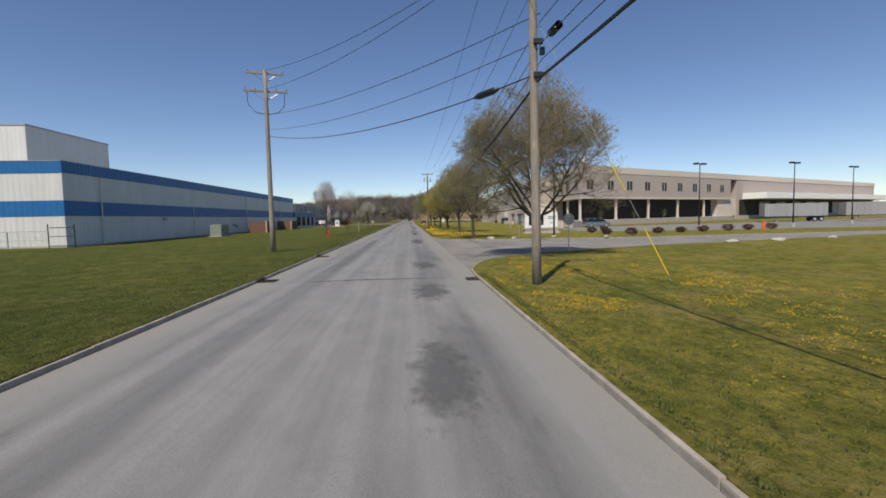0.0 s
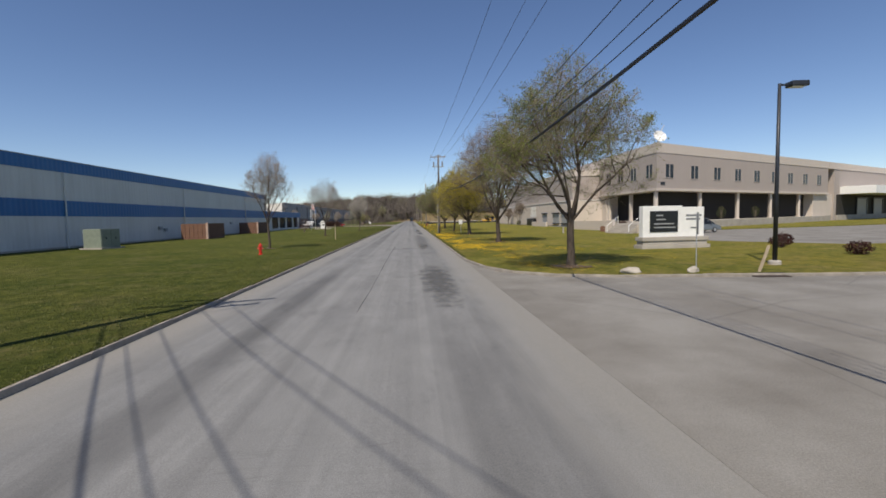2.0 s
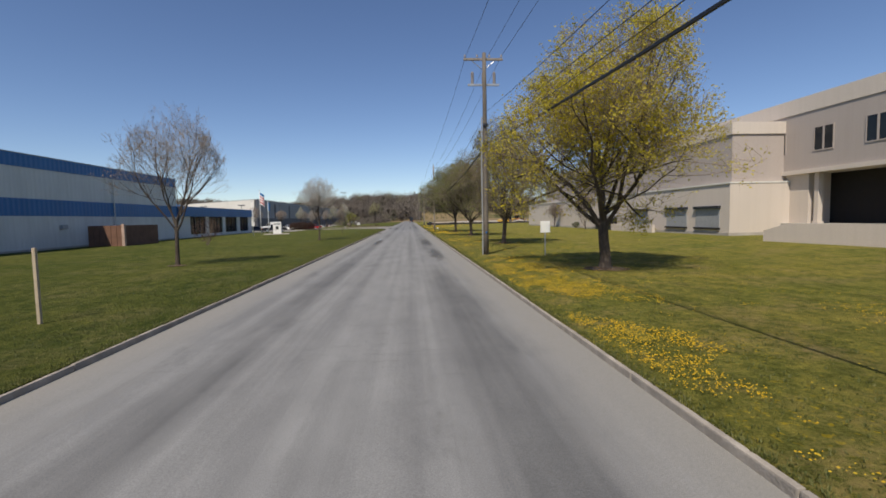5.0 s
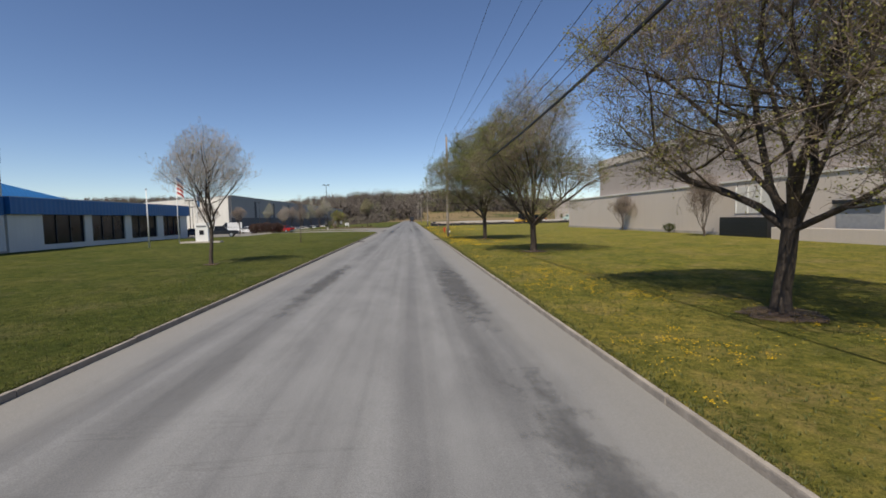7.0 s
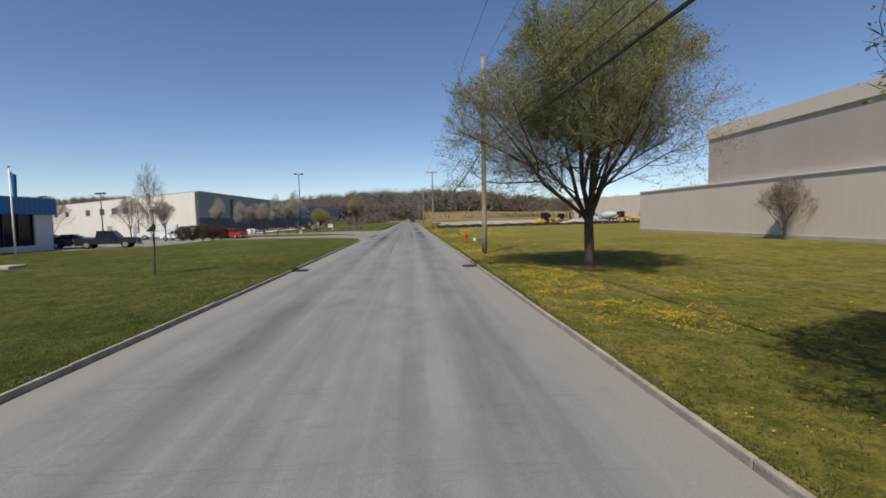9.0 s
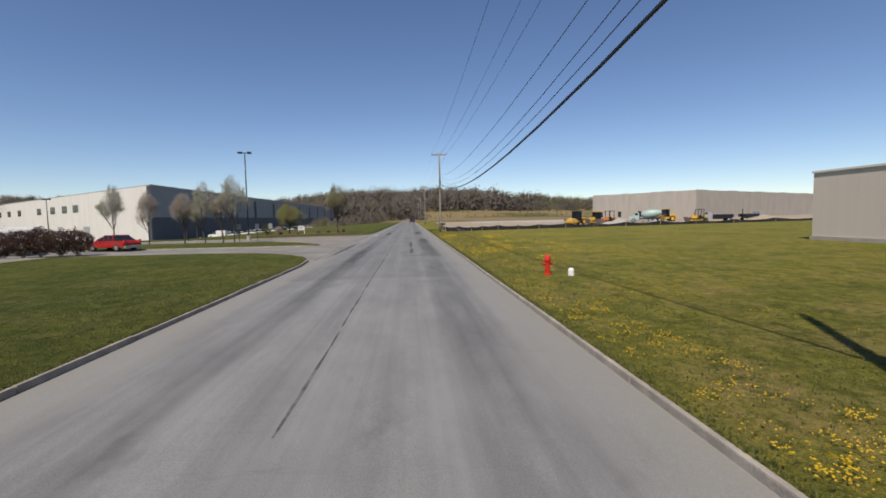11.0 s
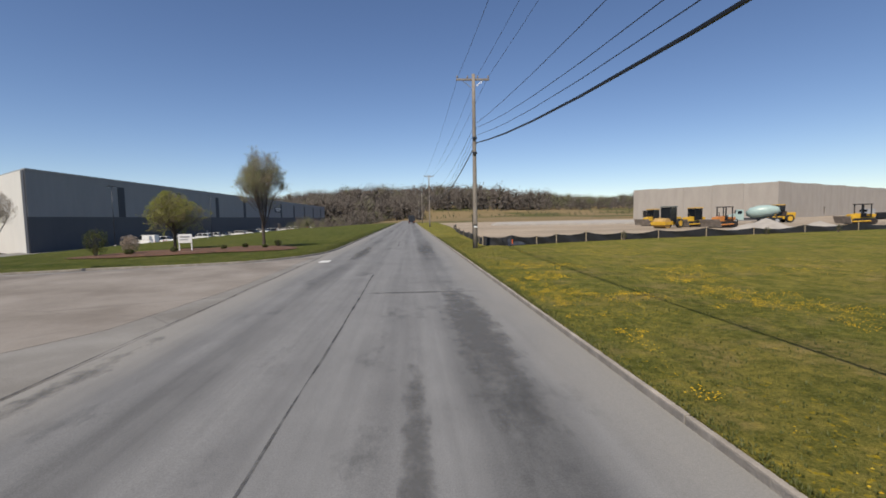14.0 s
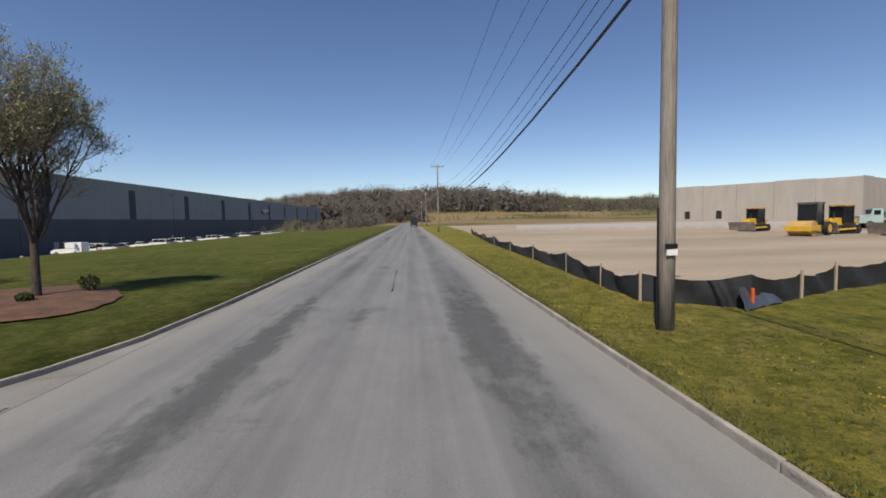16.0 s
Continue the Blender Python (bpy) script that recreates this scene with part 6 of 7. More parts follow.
def car(form, paint, label, x, y, z, rz, group="parked cars"):
    key = (form, paint, label)
    if key in CARS:
        return copy_thing(CARS[key], pose(x, y, z, 0, 0, rz))
    length, w, low, high = CAR_FORMS[form]
    t = thing({"van": "cargo_van"}.get(form, form), label, "car", x, y, z, rz, group)
    bm = loft(bmesh.new(), low, w, w * 0.94, 0.6)
    bmesh.ops.bevel(bm, geom=list(bm.edges), offset=0.05, segments=2, affect="EDGES")
    part("body", bm, M[paint], t, smooth=False)
    bm = loft(bmesh.new(), high, w * 0.93, w * 0.76, min(z_ for _, z_ in high))
    part("glasshouse", bm, M["glass"], t, "dark tinted windows")
    hx = [p for p in high if p[1] > max(z_ for _, z_ in high) - 0.12]
    x0, x1, zt = min(p[0] for p in hx) - 0.05, max(p[0] for p in hx) + 0.05, max(z_ for _, z_ in high)
    part("roof", boxes((x0, -w * 0.38, zt - 0.05, x1, w * 0.38, zt + 0.03), bevel=0.03), M[paint], t)
    if form == "van":
        part("side_panel", boxes((-2.76, -w * 0.462, 1.28, 0.2, w * 0.462, 2.3), bevel=0.05), M[paint], t)
    for px in ([x0 + 0.1, (x0 + x1) / 2, x1 - 0.1] if form != "van" else []):
        for s in (-1, 1):
            part("pillar", boxes((px - 0.05, s * w * 0.40 - 0.03, 1.0, px + 0.05, s * w * 0.44 + 0.02, zt - 0.02)), M[paint], t)
    r = 0.33 if form in ("sedan", "minivan") else 0.38
    for px in (-length * 0.30, length * 0.31):
        for s in (-1, 1):
            wheel(t, px, s * (w / 2 - 0.1), r, 0.22)
    for s in (-1, 1):
        part("headlight", boxes((length / 2 - 0.1, s * w * 0.36 - 0.16, 0.62, length / 2 + 0.0, s * w * 0.36 + 0.16, 0.8), bevel=0.02), M["chrome"], t)
        part("tail_light", boxes((-length / 2 - 0.02, s * w * 0.42 - 0.1, 0.75, -length / 2 + 0.1, s * w * 0.42 + 0.1, 1.05), bevel=0.02), M["red"], t)
        part("wing_mirror", boxes((x1 + 0.2, s * (w / 2 + 0.1) - 0.09, 1.0, x1 + 0.32, s * (w / 2 + 0.1) + 0.09, 1.15), bevel=0.03), M[paint], t)
    for px in (-length / 2 + 0.03, length / 2 - 0.03):
        part("bumper", boxes((px - 0.08, -w * 0.47, 0.3, px + 0.08, w * 0.47, 0.52), bevel=0.04), M["grey"], t)
    CARS[key] = t
    return t


M["car_silver"] = plain("silver_car_paint", (0.20, 0.215, 0.225), 0.25, 0.5, 0.05)
M["car_black"] = plain("black_car_paint", (0.010, 0.011, 0.013), 0.4, 0.0, 0.05)
M["car_red"] = plain("red_car_paint", (0.35, 0.02, 0.015), 0.25, 0.1, 0.05)
M["car_blue"] = plain("dark_blue_car_paint", (0.014, 0.020, 0.040), 0.4, 0.1, 0.05)
car("minivan", "car_silver", "silver minivan parked by the entrance steps", 37.6, 86.4, 0.03, 8)
car("pickup", "car_black", "black pickup parked beside the lawn", -30.9, 187.6, 0.04, 15)
car("sedan", "car_blue", "dark blue car in the car park", -36.0, 190.0, 0.04, 20)
car("sedan", "car_black", "black car in the car park", -41.0, 193.5, 0.04, 20)
car("van", "white", "white cargo van in the car park", -39.5, 213.5, 0.03, 200)
car("sedan", "car_red", "red car behind the bare hedge", -26.6, 209.6, 0.02, 160)
car("sedan", "white", "white car behind the bare hedge", -33.0, 206.5, 0.03, 170)
car("sedan", "car_silver", "silver car in the car park", -47.0, 199.0, 0.04, 25)
rnd = random.Random(9)
y = 320.0
kinds = [("van", "white", "white van in the yard row"), ("sedan", "white", "white car in the yard row"), ("sedan", "car_red", "red car in the yard row"), ("sedan", "car_silver", "silver car in the yard row"),
         ("minivan", "white", "white minivan in the yard row"), ("minivan", "car_blue", "dark blue minivan in the yard row")]
for k in range(34):
    f = kinds[0] if k == 0 else rnd.choice(kinds[1:2] * 4 + kinds[2:3] + kinds[3:5] * 2 + kinds[5:])
    car(*f, -62.0 + rnd.uniform(-0.3, 0.3), y, LOT_Z + 0.02, rnd.choice((0, 180)) + rnd.uniform(-3, 3), "cars parked along the yard")
    y += rnd.uniform(3.7, 7.5)


def box_truck(x, y, z, rz, label, cab_mat, box_mat, group=""):
    t = thing("truck", label, "truck", x, y, z, rz, group)
    part("cargo_box", boxes((-4.2, -1.25, 1.05, 1.2, 1.25, 3.6), bevel=0.05), M[box_mat], t)
    bm = loft(bmesh.new(), [(1.4, 0.6), (1.4, 2.6), (2.3, 2.65), (2.75, 1.75), (3.6, 1.55), (3.7, 0.6)], 2.2, 2.0, 1.4)
    part("cab", bm, M[cab_mat], t)
    part("windscreen", boxes((2.46, -0.9, 1.75, 2.62, 0.9, 2.45)), M["glass"], t)
    part("chassis", boxes((-4.1, -0.45, 0.6, 3.4, 0.45, 1.04)), M["dark_steel"], t)
    for px in (-3.0, 2.8):
        for s in (-1, 1):
            wheel(t, px, s * 1.05, 0.48, 0.3, "grey")
    for s in (-1, 1):
        part("tail_light", boxes((-4.26, s * 1.0 - 0.12, 0.8, -4.19, s * 1.0 + 0.12, 1.0)), M["red"], t)
    return t


def semi_trailer(x, y, rz, label):
    t = thing("semi_trailer", label, "trailer", x, y, 0.0, rz, "parked semi-trailers")
    part("cargo_box", boxes((-6.3, -1.28, 1.2, 6.3, 1.28, 4.05), bevel=0.05), M["trailer_grey"], t)
    part("bottom_rail", boxes((-6.32, -1.3, 1.08, 6.32, 1.3, 1.2)), M["dark_steel"], t)
    for k in range(9):
        part("side_post", boxes((-5.6 + 1.4 * k - 0.04, -1.31, 1.22, -5.6 + 1.4 * k + 0.04, -1.28, 4.0)), M["steel"], t)
    part("bogie", boxes((3.2, -0.6, 0.5, 5.9, 0.6, 1.07)), M["dark_steel"], t)
    for px in (3.8, 5.1):
        for s in (-1, 1):
            wheel(t, px, s * 1.02, 0.5, 0.34, "grey")
    for s in (-1, 1):
        part("landing_leg", boxes((-3.6, s * 0.8 - 0.08, 0.03, -3.44, s * 0.8 + 0.08, 1.08)), M["steel"], t)


semi_trailer(87.5, 97.0, -14, "pale grey semi-trailer parked before the loading canopy")
semi_trailer(103.5, 93.5, -14, "pale grey semi-trailer parked in a row of trailers")
semi_trailer(119.0, 90.5, -14, "white semi-trailer parked at the end of a row")
box_truck(2.1, 410.0, 0.0, 92, "dark truck standing far along the road", "car_black", "dark_steel")

# ---- building site machines ----


def tracks(t, l, w, h, gauge):
    for s in (-1, 1):
        bm = bmesh.new()
        prof = [(-l / 2, h * 0.5), (-l / 2 + h * 0.3, h), (l / 2 - h * 0.3, h), (l / 2, h * 0.5), (l / 2 - h * 0.35, 0), (-l / 2 + h * 0.35, 0)]
        loft(bm, prof, w, w, 9)
        bm.transform(Matrix.Translation((0, s * gauge, 0)))
        tr = part("track", bm, M["rubber"], t)
        for k in range(5):
            x = -l / 2 + h * 0.4 + (l - h * 0.8) * k / 4
            part("roller", tube(bmesh.new(), [(x, s * (gauge + w / 2 + 0.02) - 0.03, h * 0.45), (x, s * (gauge + w / 2 + 0.02) + 0.03, h * 0.45)], h * 0.28, 10), M["iron"], tr)


def cab_frame(t, x0, x1, z0, z1, w, roof, glass=True):
    c = part("cab", boxes((x0, -w / 2 - 0.04, z0 - 0.02, x1, w / 2 + 0.04, z0 + 0.12), bevel=0.02), M["black"], t)
    for x in (x0, x1 - 0.12):
        for s in (-1, 1):
            part("cab_post", boxes((x, s * w / 2 - 0.06, z0, x + 0.12, s * w / 2 + 0.06, z1)), M["black"], c)
    if glass:
        part("cab_glass", boxes((x0 + 0.03, -w / 2, z0, x1 - 0.03, w / 2, z1 - 0.05)), M["glass"], c)
    part("cab_roof", boxes((x0 - 0.12, -w / 2 - 0.1, z1, x1 + 0.15, w / 2 + 0.1, z1 + 0.14), bevel=0.04), M[roof], c)


def bulldozer(x, y, rz, paint, label, open_cab=False):
    t = thing("bulldozer", label, "bulldozer", x, y, 0.04, rz, "building site machines")
    tracks(t, 3.4, 0.55, 0.95, 0.95)
    part("hull", boxes((-1.7, -0.6, 0.55, 1.6, 0.6, 1.15), bevel=0.05), M[paint], t)
    bm = loft(bmesh.new(), [(0.2, 1.15), (0.2, 1.75), (1.55, 1.6), (1.75, 1.15)], 1.1, 1.0, 1.2)
    part("bonnet", bm, M[paint], t)
    part("engine_deck", boxes((-1.75, -0.75, 1.15, -1.0, 0.75, 1.6), bevel=0.05), M[paint], t)
    cab_frame(t, -1.1, 0.35, 1.15, 3.05, 1.5, "black" if open_cab else paint, not open_cab)
    part("seat", boxes((-0.75, -0.3, 1.2, -0.3, 0.3, 1.75), bevel=0.06), M["black"], t)
    part("exhaust", tube(bmesh.new(), [(1.0, 0.2, 1.6), (1.0, 0.2, 2.35)], 0.06, 8), M["iron"], t)
    bm = bmesh.new()
    n = 6
    col = [[bm.verts.new((2.5 + 0.22 * math.cos(0.5 + 2.0 * k / n) * -1 + d, s, 0.15 + 1.15 * k / n)) for k in range(n + 1)] for s in (-1.75, 1.75) for d in (0.0, 0.08)]
    for k in range(n):
        bm.faces.new((col[0][k], col[2][k], col[2][k + 1], col[0][k + 1]))
        bm.faces.new((col[1][k], col[1][k + 1], col[3][k + 1], col[3][k]))
        bm.faces.new((col[0][k], col[0][k + 1], col[1][k + 1], col[1][k]))
        bm.faces.new((col[2][k], col[3][k], col[3][k + 1], col[2][k + 1]))
    b = part("blade", bm, M["blade"], t, "worn steel dozer blade")
    for s in (-1, 1):
        part("push_arm", tube(bmesh.new(), [(-0.6, s * 1.32, 0.55), (2.3, s * 1.32, 0.45)], 0.1, 6), M[paint], b)


def roller(x, y, rz, label):
    t = thing("road_roller", label, "road roller", x, y, 0.04, rz, "building site machines")
    part("drum", tube(bmesh.new(), [(1.5, -1.05, 0.78), (1.5, 1.05, 0.78)], 0.78, 28), M["drum"], t, "dusty yellow steel drum")
    f = part("drum_frame", boxes((0.5, -1.2, 0.55, 2.45, -1.08, 1.0), (0.5, 1.08, 0.55, 2.45, 1.2, 1.0), (2.35, -1.2, 0.5, 2.55, 1.2, 1.05), (0.45, -1.2, 0.5, 0.62, 1.2, 1.1), bevel=0.03), M["yellow"], t)
    part("bonnet", boxes((-2.4, -0.75, 0.9, -0.9, 0.75, 1.75), bevel=0.1), M["yellow"], t)
    part("hull", boxes((-2.0, -0.6, 0.5, 0.5, 0.6, 0.95), bevel=0.04), M["yellow"], t)
    cab_frame(t, -1.0, 0.6, 0.95, 3.3, 1.6, "cab_green")
    for s in (-1, 1):
        wheel(t, -1.5, s * 0.95, 0.72, 0.5, "yellow")


def wheel_loader(x, y, rz, paint, label):
    t = thing("wheel_loader", label, "wheel loader", x, y, 0.04, rz, "building site machines")
    for px in (-1.5, 1.5):
        for s in (-1, 1):
            wheel(t, px, s * 1.05, 0.78, 0.55, paint)
    part("hull", boxes((-2.7, -0.8, 0.7, 2.2, 0.8, 1.3), bevel=0.06), M[paint], t)
    part("engine_cover", boxes((-2.8, -0.85, 1.3, -0.7, 0.85, 2.0), bevel=0.1), M[paint], t)
    cab_frame(t, -0.8, 0.8, 1.3, 3.45, 1.6, paint)
    a = part("lift_arm", boxes((0.6, -0.55, 1.4, 3.2, -0.4, 1.7), (0.6, 0.4, 1.4, 3.2, 0.55, 1.7), bevel=0.03), M[paint], t)
    bm = loft(bmesh.new(), [(3.0, 0.15), (2.8, 0.6), (3.0, 1.2), (3.2, 1.2), (3.1, 0.6), (3.3, 0.3), (4.2, 0.22), (4.2, 0.12)], 2.8, 2.8, 9)
    part("bucket", bm, M["iron"], a, "worn steel bucket")


def mixer_truck(x, y, rz):
    t = thing("concrete_mixer_truck", "pale teal concrete mixer truck on graded ground", "mixer truck", x, y, 0.04, rz, "building site machines")
    part("chassis", boxes((-4.2, -0.5, 0.75, 3.6, 0.5, 1.1)), M["dark_steel"], t)
    bm = loft(bmesh.new(), [(2.0, 0.75), (2.0, 2.7), (3.1, 2.75), (3.35, 1.9), (4.5, 1.75), (4.6, 0.75)], 2.3, 2.0, 1.7)
    part("cab", bm, M["teal"], t)
    part("windscreen", boxes((3.16, -0.9, 1.95, 3.32, 0.9, 2.6)), M["glass"], t)
    for s in (-1, 1):
        part("side_window", boxes((2.3, s * 1.08 - 0.03, 1.9, 3.0, s * 1.08 + 0.03, 2.5)), M["glass"], t)
    ax = [(-3.9, 2.55), (-3.3, 2.5), (-2.2, 2.4), (-0.6, 2.2), (0.7, 2.05), (1.5, 1.95)]
    part("drum", tube(bmesh.new(), [(a, 0, b) for a, b in ax], [0.45, 0.75, 1.1, 1.25, 1.0, 0.45], 24), M["teal"], t, smooth=True)
    part("hopper", boxes((-4.6, -0.5, 2.4, -3.7, 0.5, 3.3), bevel=0.08), M["black"], t)
    part("chute", boxes((-4.9, -0.25, 1.3, -4.2, 0.25, 2.3), bevel=0.05), M["iron"], t)
    for px in (-3.3, -2.1, -0.9, 3.4):
        for s in (-1, 1):
            wheel(t, px, s * 1.0, 0.52, 0.35, "grey")


def flatbed_truck(x, y, rz, label):
    t = thing("flatbed_truck", label, "truck", x, y, 0.04, rz, "building site machines")
    part("chassis", boxes((-3.6, -0.45, 0.6, 3.0, 0.45, 0.95)), M["dark_steel"], t)
    bed = part("bed", boxes((-3.7, -1.15, 0.95, 0.9, 1.15, 1.12), bevel=0.02), M["dark_steel"], t)
    for s in (-1, 1):
        part("side_board", boxes((-3.7, s * 1.12 - 0.03, 1.12, 0.9, s * 1.12 + 0.03, 1.75)), M["black"], bed)
    part("cab", loft(bmesh.new(), [(1.1, 0.6), (1.1, 2.35), (2.0, 2.4), (2.4, 1.6), (3.3, 1.45), (3.4, 0.6)], 2.1, 1.9, 1.4), M["grey"], t)
    part("windscreen", boxes((2.12, -0.85, 1.6, 2.26, 0.85, 2.25)), M["glass"], t)
    for px in (-2.6, 2.5):
        for s in (-1, 1):
            wheel(t, px, s * 1.0, 0.46, 0.3, "grey")


bulldozer(47.4, 290.3, 200, "yellow", "yellow bulldozer with wide blade on graded ground")
roller(42.2, 275.9, 205, "yellow road roller with steel drum and dark cab")
bulldozer(48.2, 278.7, 190, "yellow", "large yellow bulldozer with roofed cab on graded ground")
bulldozer(48.8, 272.3, 195, "orange_m", "orange tracked dozer with open frame cab", True)
mixer_truck(67.3, 289.0, 150)
wheel_loader(74.5, 292.0, 170, "yellow", "yellow wheel loader far on the graded ground")
bulldozer(71.5, 272.5, 170, "yellow", "yellow tracked machine beyond the silt fence", True)
flatbed_truck(78.5, 276.0, 165, "dark flatbed truck parked beyond the silt fence")
flatbed_truck(93.0, 281.8, 12, "dark flatbed truck at the end of the machines")
for i, (x, y, r, h, m_) in enumerate(((45.0, 259.5, 4.2, 1.5, "concrete"), (92, 276, 6, 1.5, "gravel"), (55.0, 262.0, 2.6, 1.0, "concrete"))):
    bm = bmesh.new()
    bmesh.ops.create_grid(bm, x_segments=24, y_segments=24, size=r)
    for v in bm.verts:
        d_ = v.co.length / r
        v.co.z = h * max(0.0, 1 - d_) * (1 + 0.4 * noise.noise(v.co * 0.5 + Vector((i, i, 0)))) - 0.05 + 0.1 * noise.noise(v.co * 1.5)
    single("gravel_mound", bm, M[m_], "low mound of pale gravel on graded ground", "mound", x, y, 0.04, 30 * i, "gravel mounds", smooth=True)
for i, (x, y) in enumerate(((20.4, 249.2), (36.0, 251.5), (46, 254))):
    shrub(x, y - 3.5, 0.35, 0.9, "leaf_shrub", "tall dark weed clump before the silt fence", 140 + i, 0.1, 200, "weed clumps", 0.08)

# mulch bed under the sign and the blossom tree
bm = bmesh.new()
coarse = [(-24.5, 241.6), (-21.0, 239.6), (-17.5, 240.3), (-14.0, 242.2), (-10.8, 242.8), (-8.6, 244.0), (-8.8, 246.6), (-10.6, 249.2), (-13.4, 250.4), (-17.0, 248.2), (-20.0, 248.6), (-23.5, 247.0)]
ring = []
for k in range(len(coarse)):
    q = [Vector(coarse[(k + j) % len(coarse)]) for j in (-1, 0, 1, 2)]
    for i in range(5):
        u_ = i / 5
        v_ = 0.5 * (2 * q[1] + (q[2] - q[0]) * u_ + (2 * q[0] - 5 * q[1] + 4 * q[2] - q[3]) * u_ ** 2 + (3 * q[1] - q[0] - 3 * q[2] + q[3]) * u_ ** 3)
        ring.append((v_.x + random.uniform(-0.12, 0.12), v_.y + random.uniform(-0.12, 0.12)))
c = bm.verts.new((-15.5, 245.2, 0.05))
outer = [bm.verts.new((x, y, 0.0)) for x, y in ring]
mid = [bm.verts.new((-15.5 + (x + 15.5) * 0.8, 245.2 + (y - 245.2) * 0.8, 0.09)) for x, y in ring]
for k in range(len(ring)):
    j = (k + 1) % len(ring)
    bm.faces.new((outer[k], outer[j], mid[j], mid[k]))
    bm.faces.new((mid[k], mid[j], c))
for v in bm.verts:
    v.co.z += 0.12 + (LOT_Z - 0.1) * bank(v.co.x) * smoothstep(230, 262, v.co.y) + 0.03
single("mulch_bed", bm, M["mulch"], "reddish bark mulch bed in the lawn", "mulch bed", kind="structure")

# ---- road details ----


def ribbon(name, pts, half, z, mat, label, category, wob=0.0, seed=0):
    rnd_ = random.Random(seed)
    bm = bmesh.new()
    prev = None
    for i, (x, y) in enumerate(pts):
        a, b = pts[max(i - 1, 0)], pts[min(i + 1, len(pts) - 1)]
        d = Vector((b[0] - a[0], b[1] - a[1])).normalized()
        h = half * rnd_.uniform(1 - wob, 1 + wob)
        zz = z + 0.05 * (1 - abs(x - (ROAD_L + ROAD_R) / 2) / ((ROAD_R - ROAD_L) / 2)) - 0.03
        cur = (bm.verts.new((x - d.y * h, y + d.x * h, zz)), bm.verts.new((x + d.y * h, y - d.x * h, zz)))
        if prev:
            bm.faces.new((prev[0], prev[1], cur[1], cur[0]))
        prev = cur
    return single(name, bm, M[mat], label, category, kind="structure")


rnd = random.Random(31)
for k, (x0, y0, y1) in enumerate(((-0.30, 43, 72), (-0.55, 170, 226), (0.05, 247, 254), (0.0, 270, 330))):
    n = int((y1 - y0) / 1.2)
    ribbon("tar_seam", [(x0 + 0.02 * math.sin(i * 0.35 + k) + rnd.uniform(-0.012, 0.012), y0 + (y1 - y0) * i / n) for i in range(n + 1)], 0.014 if y0 < 100 else 0.022, 0.006, "tar", "dark tar seam along the road middle", "tar seam", 0.5, k)


def stain(x, y, rx, ry):
    """A frayed dark stain that follows the camber of the road."""
    bm = bmesh.new()
    mid, half = (ROAD_L + ROAD_R) / 2, (ROAD_R - ROAD_L) / 2
    nx, ny = max(6, round(rx / 0.18)), max(6, round(ry / 0.3))
    rows = []
    for j in range(ny + 1):
        v = 2 * j / ny - 1
        row = []
        for i in range(nx + 1):
            px = x + 1.25 * rx * (2 * i / nx - 1)
            row.append(bm.verts.new((px, y + 1.25 * ry * v, 0.024 - 0.05 * abs(px - mid) / half)))
        rows.append(row)
    for a, b in zip(rows, rows[1:]):
        for i in range(nx):
            bm.faces.new((a[i], a[i + 1], b[i + 1], b[i]))
    single("road_stain", bm, M["patch"], "dark frayed stain on the worn asphalt", "stain", kind="structure", group="road stains")


for spot in ((2.1, 15.8, 0.55, 1.8), (2.2, 24.5, 0.62, 1.7), (0.0, 18.9, 2.7, 0.17), (1.9, 7.2, 0.5, 1.8), (2.25, 49.4, 0.6, 5.0), (2.25, 72.6, 0.42, 4.0), (1.0, 68.9, 2.0, 0.26), (2.75, 109.0, 0.45, 5.0),
                         (-2.5, 127.0, 0.35, 6.0), (2.6, 125.0, 0.5, 6.0), (1.9, 195.3, 1.65, 0.11), (1.1, 208.5, 0.16, 4.6), (1.15, 200.0, 0.13, 3.2),
                         (1.3, 220.9, 1.8, 0.13), (2.5, 216.5, 0.55, 5.0), (2.3, 241.5, 0.6, 5.0), (-2.4, 240.0, 0.45, 6.0), (-2.5, 197.0, 0.4, 7.0), (-4.45, 205.0, 0.3, 9.0)):
    stain(*spot)


# joint between the road and the driveway mouths, with one crack running off it
for k, pts in enumerate(([(-4.95 + 0.03 * math.sin(i), 194.0 + 1.25 * i) for i in range(36)], 
                         [(-8.6, 229.5), (-8.5, 230.6), (-8.75, 231.4), (-8.3, 232.5), (-8.6, 234.0)], [(-8.6, 229.5), (-8.3, 227.5), (-8.5, 225.0)])):
    ribbon("tar_seam", pts, 0.026, 0.012, "tar", "dark joint at the driveway mouth", "tar seam", 0.5, 70 + k)


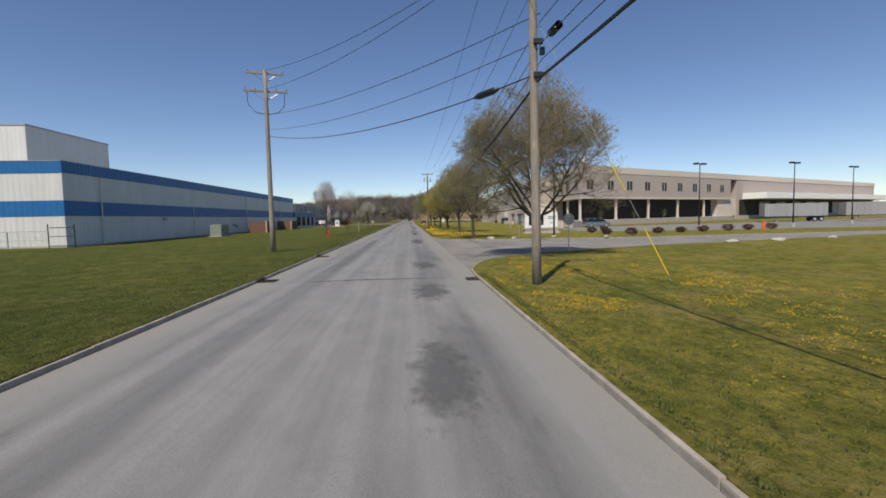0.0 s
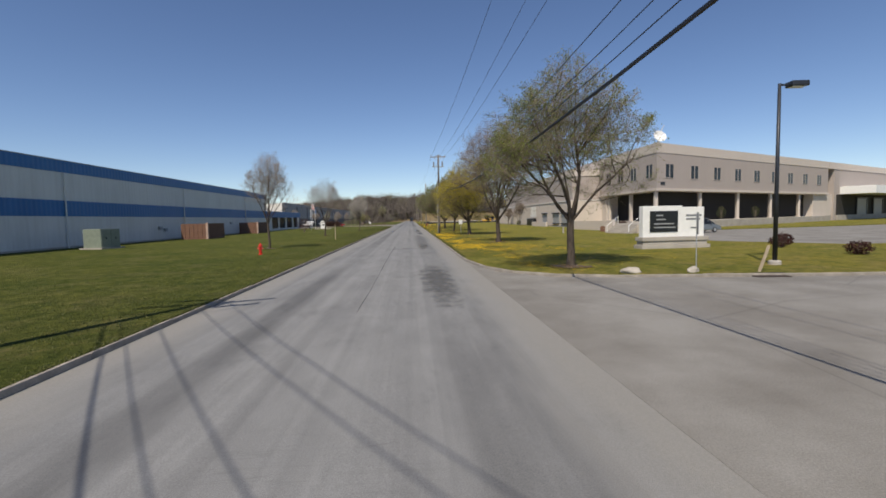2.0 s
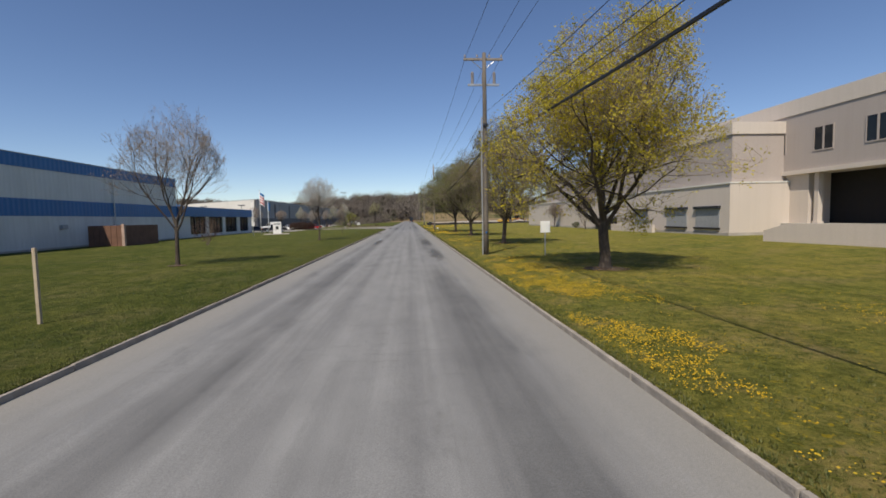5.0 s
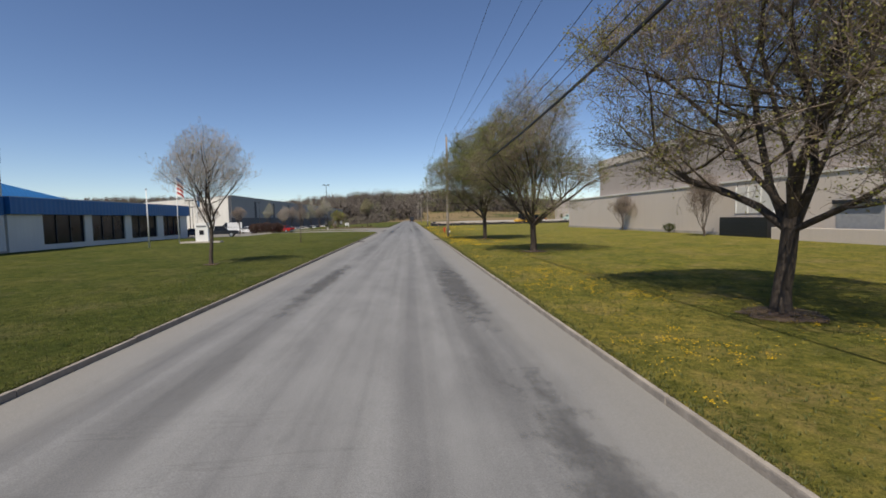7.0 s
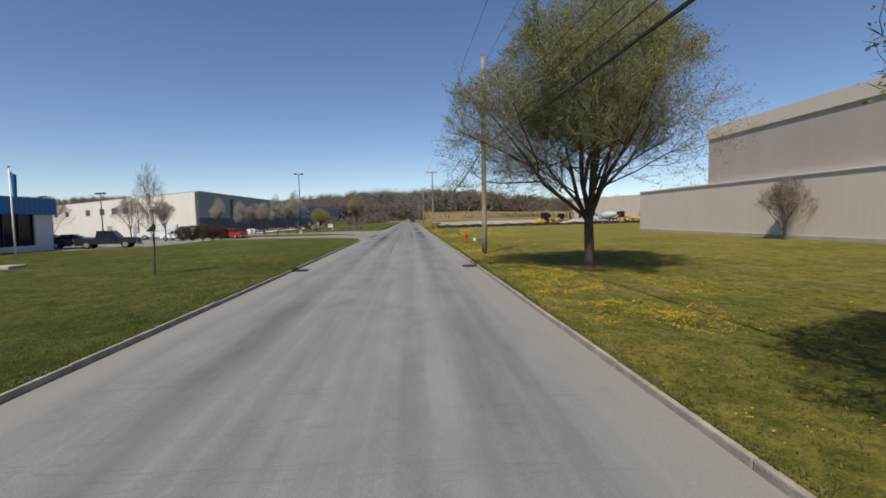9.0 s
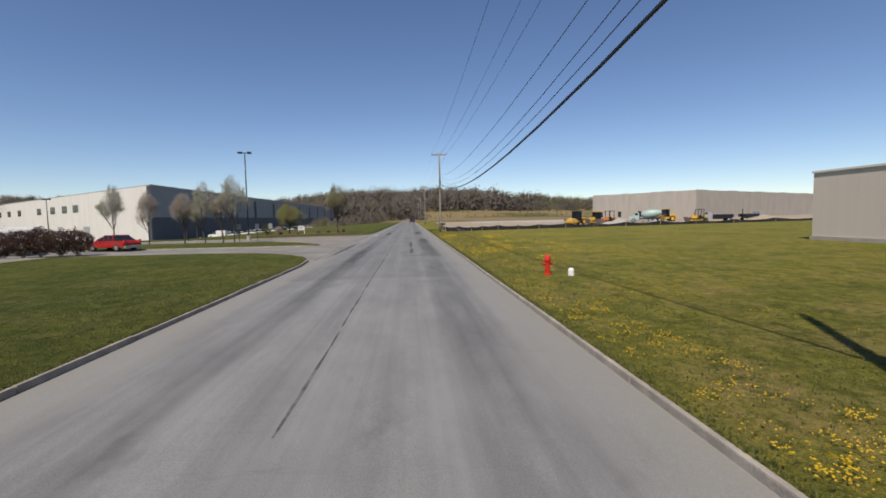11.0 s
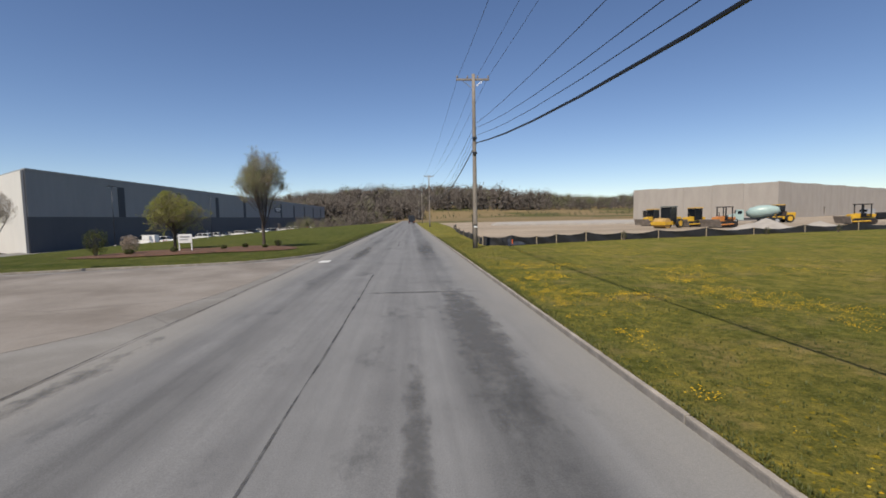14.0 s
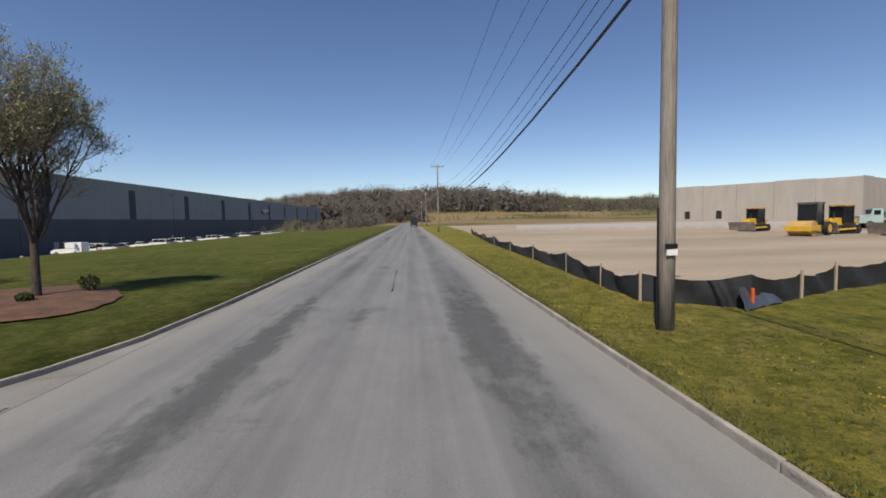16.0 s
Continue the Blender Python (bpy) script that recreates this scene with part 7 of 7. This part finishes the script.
# catch basins in the gutters
for i, (x, y, s_) in enumerate(((3.85, 18.4, 1), (3.85, 160.2, 1), (-4.38, 19.6, -1), (-4.38, 160.2, -1), (-4.38, 32.0, -1))):
    t = thing("catch_basin", "rusty iron catch basin grate in the gutter", "drain", x + 0.12 * s_, y, 0.0, 0, "gutter drains", kind="structure")
    part("frame", boxes((-0.30, -0.38, -0.1, -0.25, 0.38, 0.012), (0.25, -0.38, -0.1, 0.30, 0.38, 0.012), (-0.25, -0.38, -0.1, 0.25, -0.33, 0.012), (-0.25, 0.33, -0.1, 0.25, 0.38, 0.012)), M["iron"], t)
    for k in range(8):
        part("bar", boxes((-0.235 + 0.062 * k, -0.33, -0.04, -0.205 + 0.062 * k, 0.33, 0.008)), M["iron"], t)
    part("pit", boxes((-0.25, -0.33, -0.09, 0.25, 0.33, -0.05)), M["void"], t)
    part("hood", boxes((0.32 if s_ > 0 else -0.46, -0.42, -0.05, 0.46 if s_ > 0 else -0.32, 0.42, 0.12), bevel=0.02), M["iron"], t)
single("road_paint_mark", boxes((-0.29, -0.6, -0.03, 0.29, 0.6, -0.012)), M["paint"], "white painted mark on the asphalt", "road marking", -4.05, 233.6, 0.0, kind="structure")


# ---- dandelions and grass tufts ----
def scatter():
    rnd_ = random.Random(401)
    V, F, SV, SF = [], [], [], []

    def bloom(x, y, z):
        r = rnd_.uniform(0.008, 0.02)
        h = rnd_.uniform(0.04, 0.11)
        i = len(V)
        V.append(Vector((x, y, z + h + 0.012)))
        for k in range(5):
            a = 1.257 * k + rnd_.random()
            V.append(Vector((x + r * math.cos(a), y + r * math.sin(a), z + h)))
        for k in range(5):
            F.append((i, i + 1 + k, i + 1 + (k + 1) % 5))

    # carpets: centre, half sizes, strength
    carpets = ((8.5, 13, 4.5, 6, 1.7), (13, 9, 6, 6, 0.35), (6.6, 22.5, 1.5, 2.6, 2.2), (9.5, 24, 3, 3, 0.9), (6.3, 72, 1.4, 10, 8.5), (5.8, 88, 1.1, 12, 6.5), (6.3, 61, 1.4, 6, 4.0), (9.8, 66, 3.0, 7, 0.8), (13, 60, 4, 6, 0.3),
               (9, 84, 4, 7, 0.45), (7.5, 110, 3.0, 7, 0.45), (6.2, 127, 1.6, 12, 0.5), (6.6, 152, 2.0, 9, 1.2), (10.5, 153, 3.5, 5, 0.35), (6, 172, 1.6, 12, 0.8),
               (8.5, 198, 3.6, 9, 0.9), (14, 206, 6, 10, 0.7), (7.0, 216, 2.2, 8, 0.7), (10.5, 222, 5, 6, 1.3), (8.5, 215, 3.5, 5, 1.6), (20, 222, 6, 12, 0.7))

    def density(x, y):
        n1 = noise.noise((x * 0.35, y * 0.3, 1.7))
        n2 = noise.noise((x * 1.1, y * 1.1, 5.1))
        base = 0.05
        for cx, cy, rx, ry, k in carpets:
            base += k * math.exp(-((x - cx) / rx) ** 2 - ((y - cy) / ry) ** 2)
        n3 = noise.noise((x * 3.6, y * 3.0, 9.3))
        return base * smoothstep(-0.05, 0.4, n1 + 0.7 * n2) * (0.15 + 2.6 * smoothstep(0.08, 0.5, n3))

    for _ in range(800000):
        y = rnd_.uniform(2, 243)
        x = 4.6 + abs(rnd_.gauss(0, 1)) * 7.5
        if x > 30 or (y > 240 and x > 7):
            continue
        if (x < 8 and 19.5 < y < 58 and not (y < 24 + (x - 5.0) * 1.2 and x > 5.1) and not y > 62 - (x - 4.3) * 4.2) or (x >= 8 and 27.6 + (x - 8) * 0.3 < y < 49.2):
            continue
        if rnd_.random() < density(x, y) * 0.85:
            bloom(x, y, 0.095)
    fl = new("dandelions", mesh_from("dandelions", V, F, M["flower"]))
    tagged(fl, "yellow dandelion flowers scattered over the lawn", "dandelions", kind="stuff")

    def tuft(x, y, z, size):
        for k in range(4):
            a = rnd_.uniform(0, 6.28)
            lean = rnd_.uniform(0.2, 0.9) * size
            w = 0.012
            i = len(SV)
            c, s_ = math.cos(a), math.sin(a)
            SV.extend((Vector((x - s_ * w, y + c * w, z - 0.02)), Vector((x + s_ * w, y - c * w, z - 0.02)), Vector((x + c * lean, y + s_ * lean, z + size * rnd_.uniform(0.6, 1.1)))))
            SF.append((i, i + 1, i + 2))

    for _ in range(120000):
        y = rnd_.uniform(1, 262)
        if rnd_.random() < 0.55:
            x = ROAD_R + 0.07 + abs(rnd_.gauss(0, 1)) * (0.10 if rnd_.random() < 0.3 else 3.2)
            if 19 < y < 58:
                continue
        else:
            x = ROAD_L - 0.07 - abs(rnd_.gauss(0, 1)) * (0.08 if rnd_.random() < 0.3 else 3.0)
            if y > 190:
                continue
        if x > 7 and y > 240:
            continue
        tuft(x, y, 0.095, rnd_.uniform(0.025, 0.065))
    gr = new("grass_tufts", mesh_from("grass_tufts", SV, SF, M["grass"]))
    tagged(gr, "loose grass blades along the kerbs", "grass", kind="stuff")


scatter()
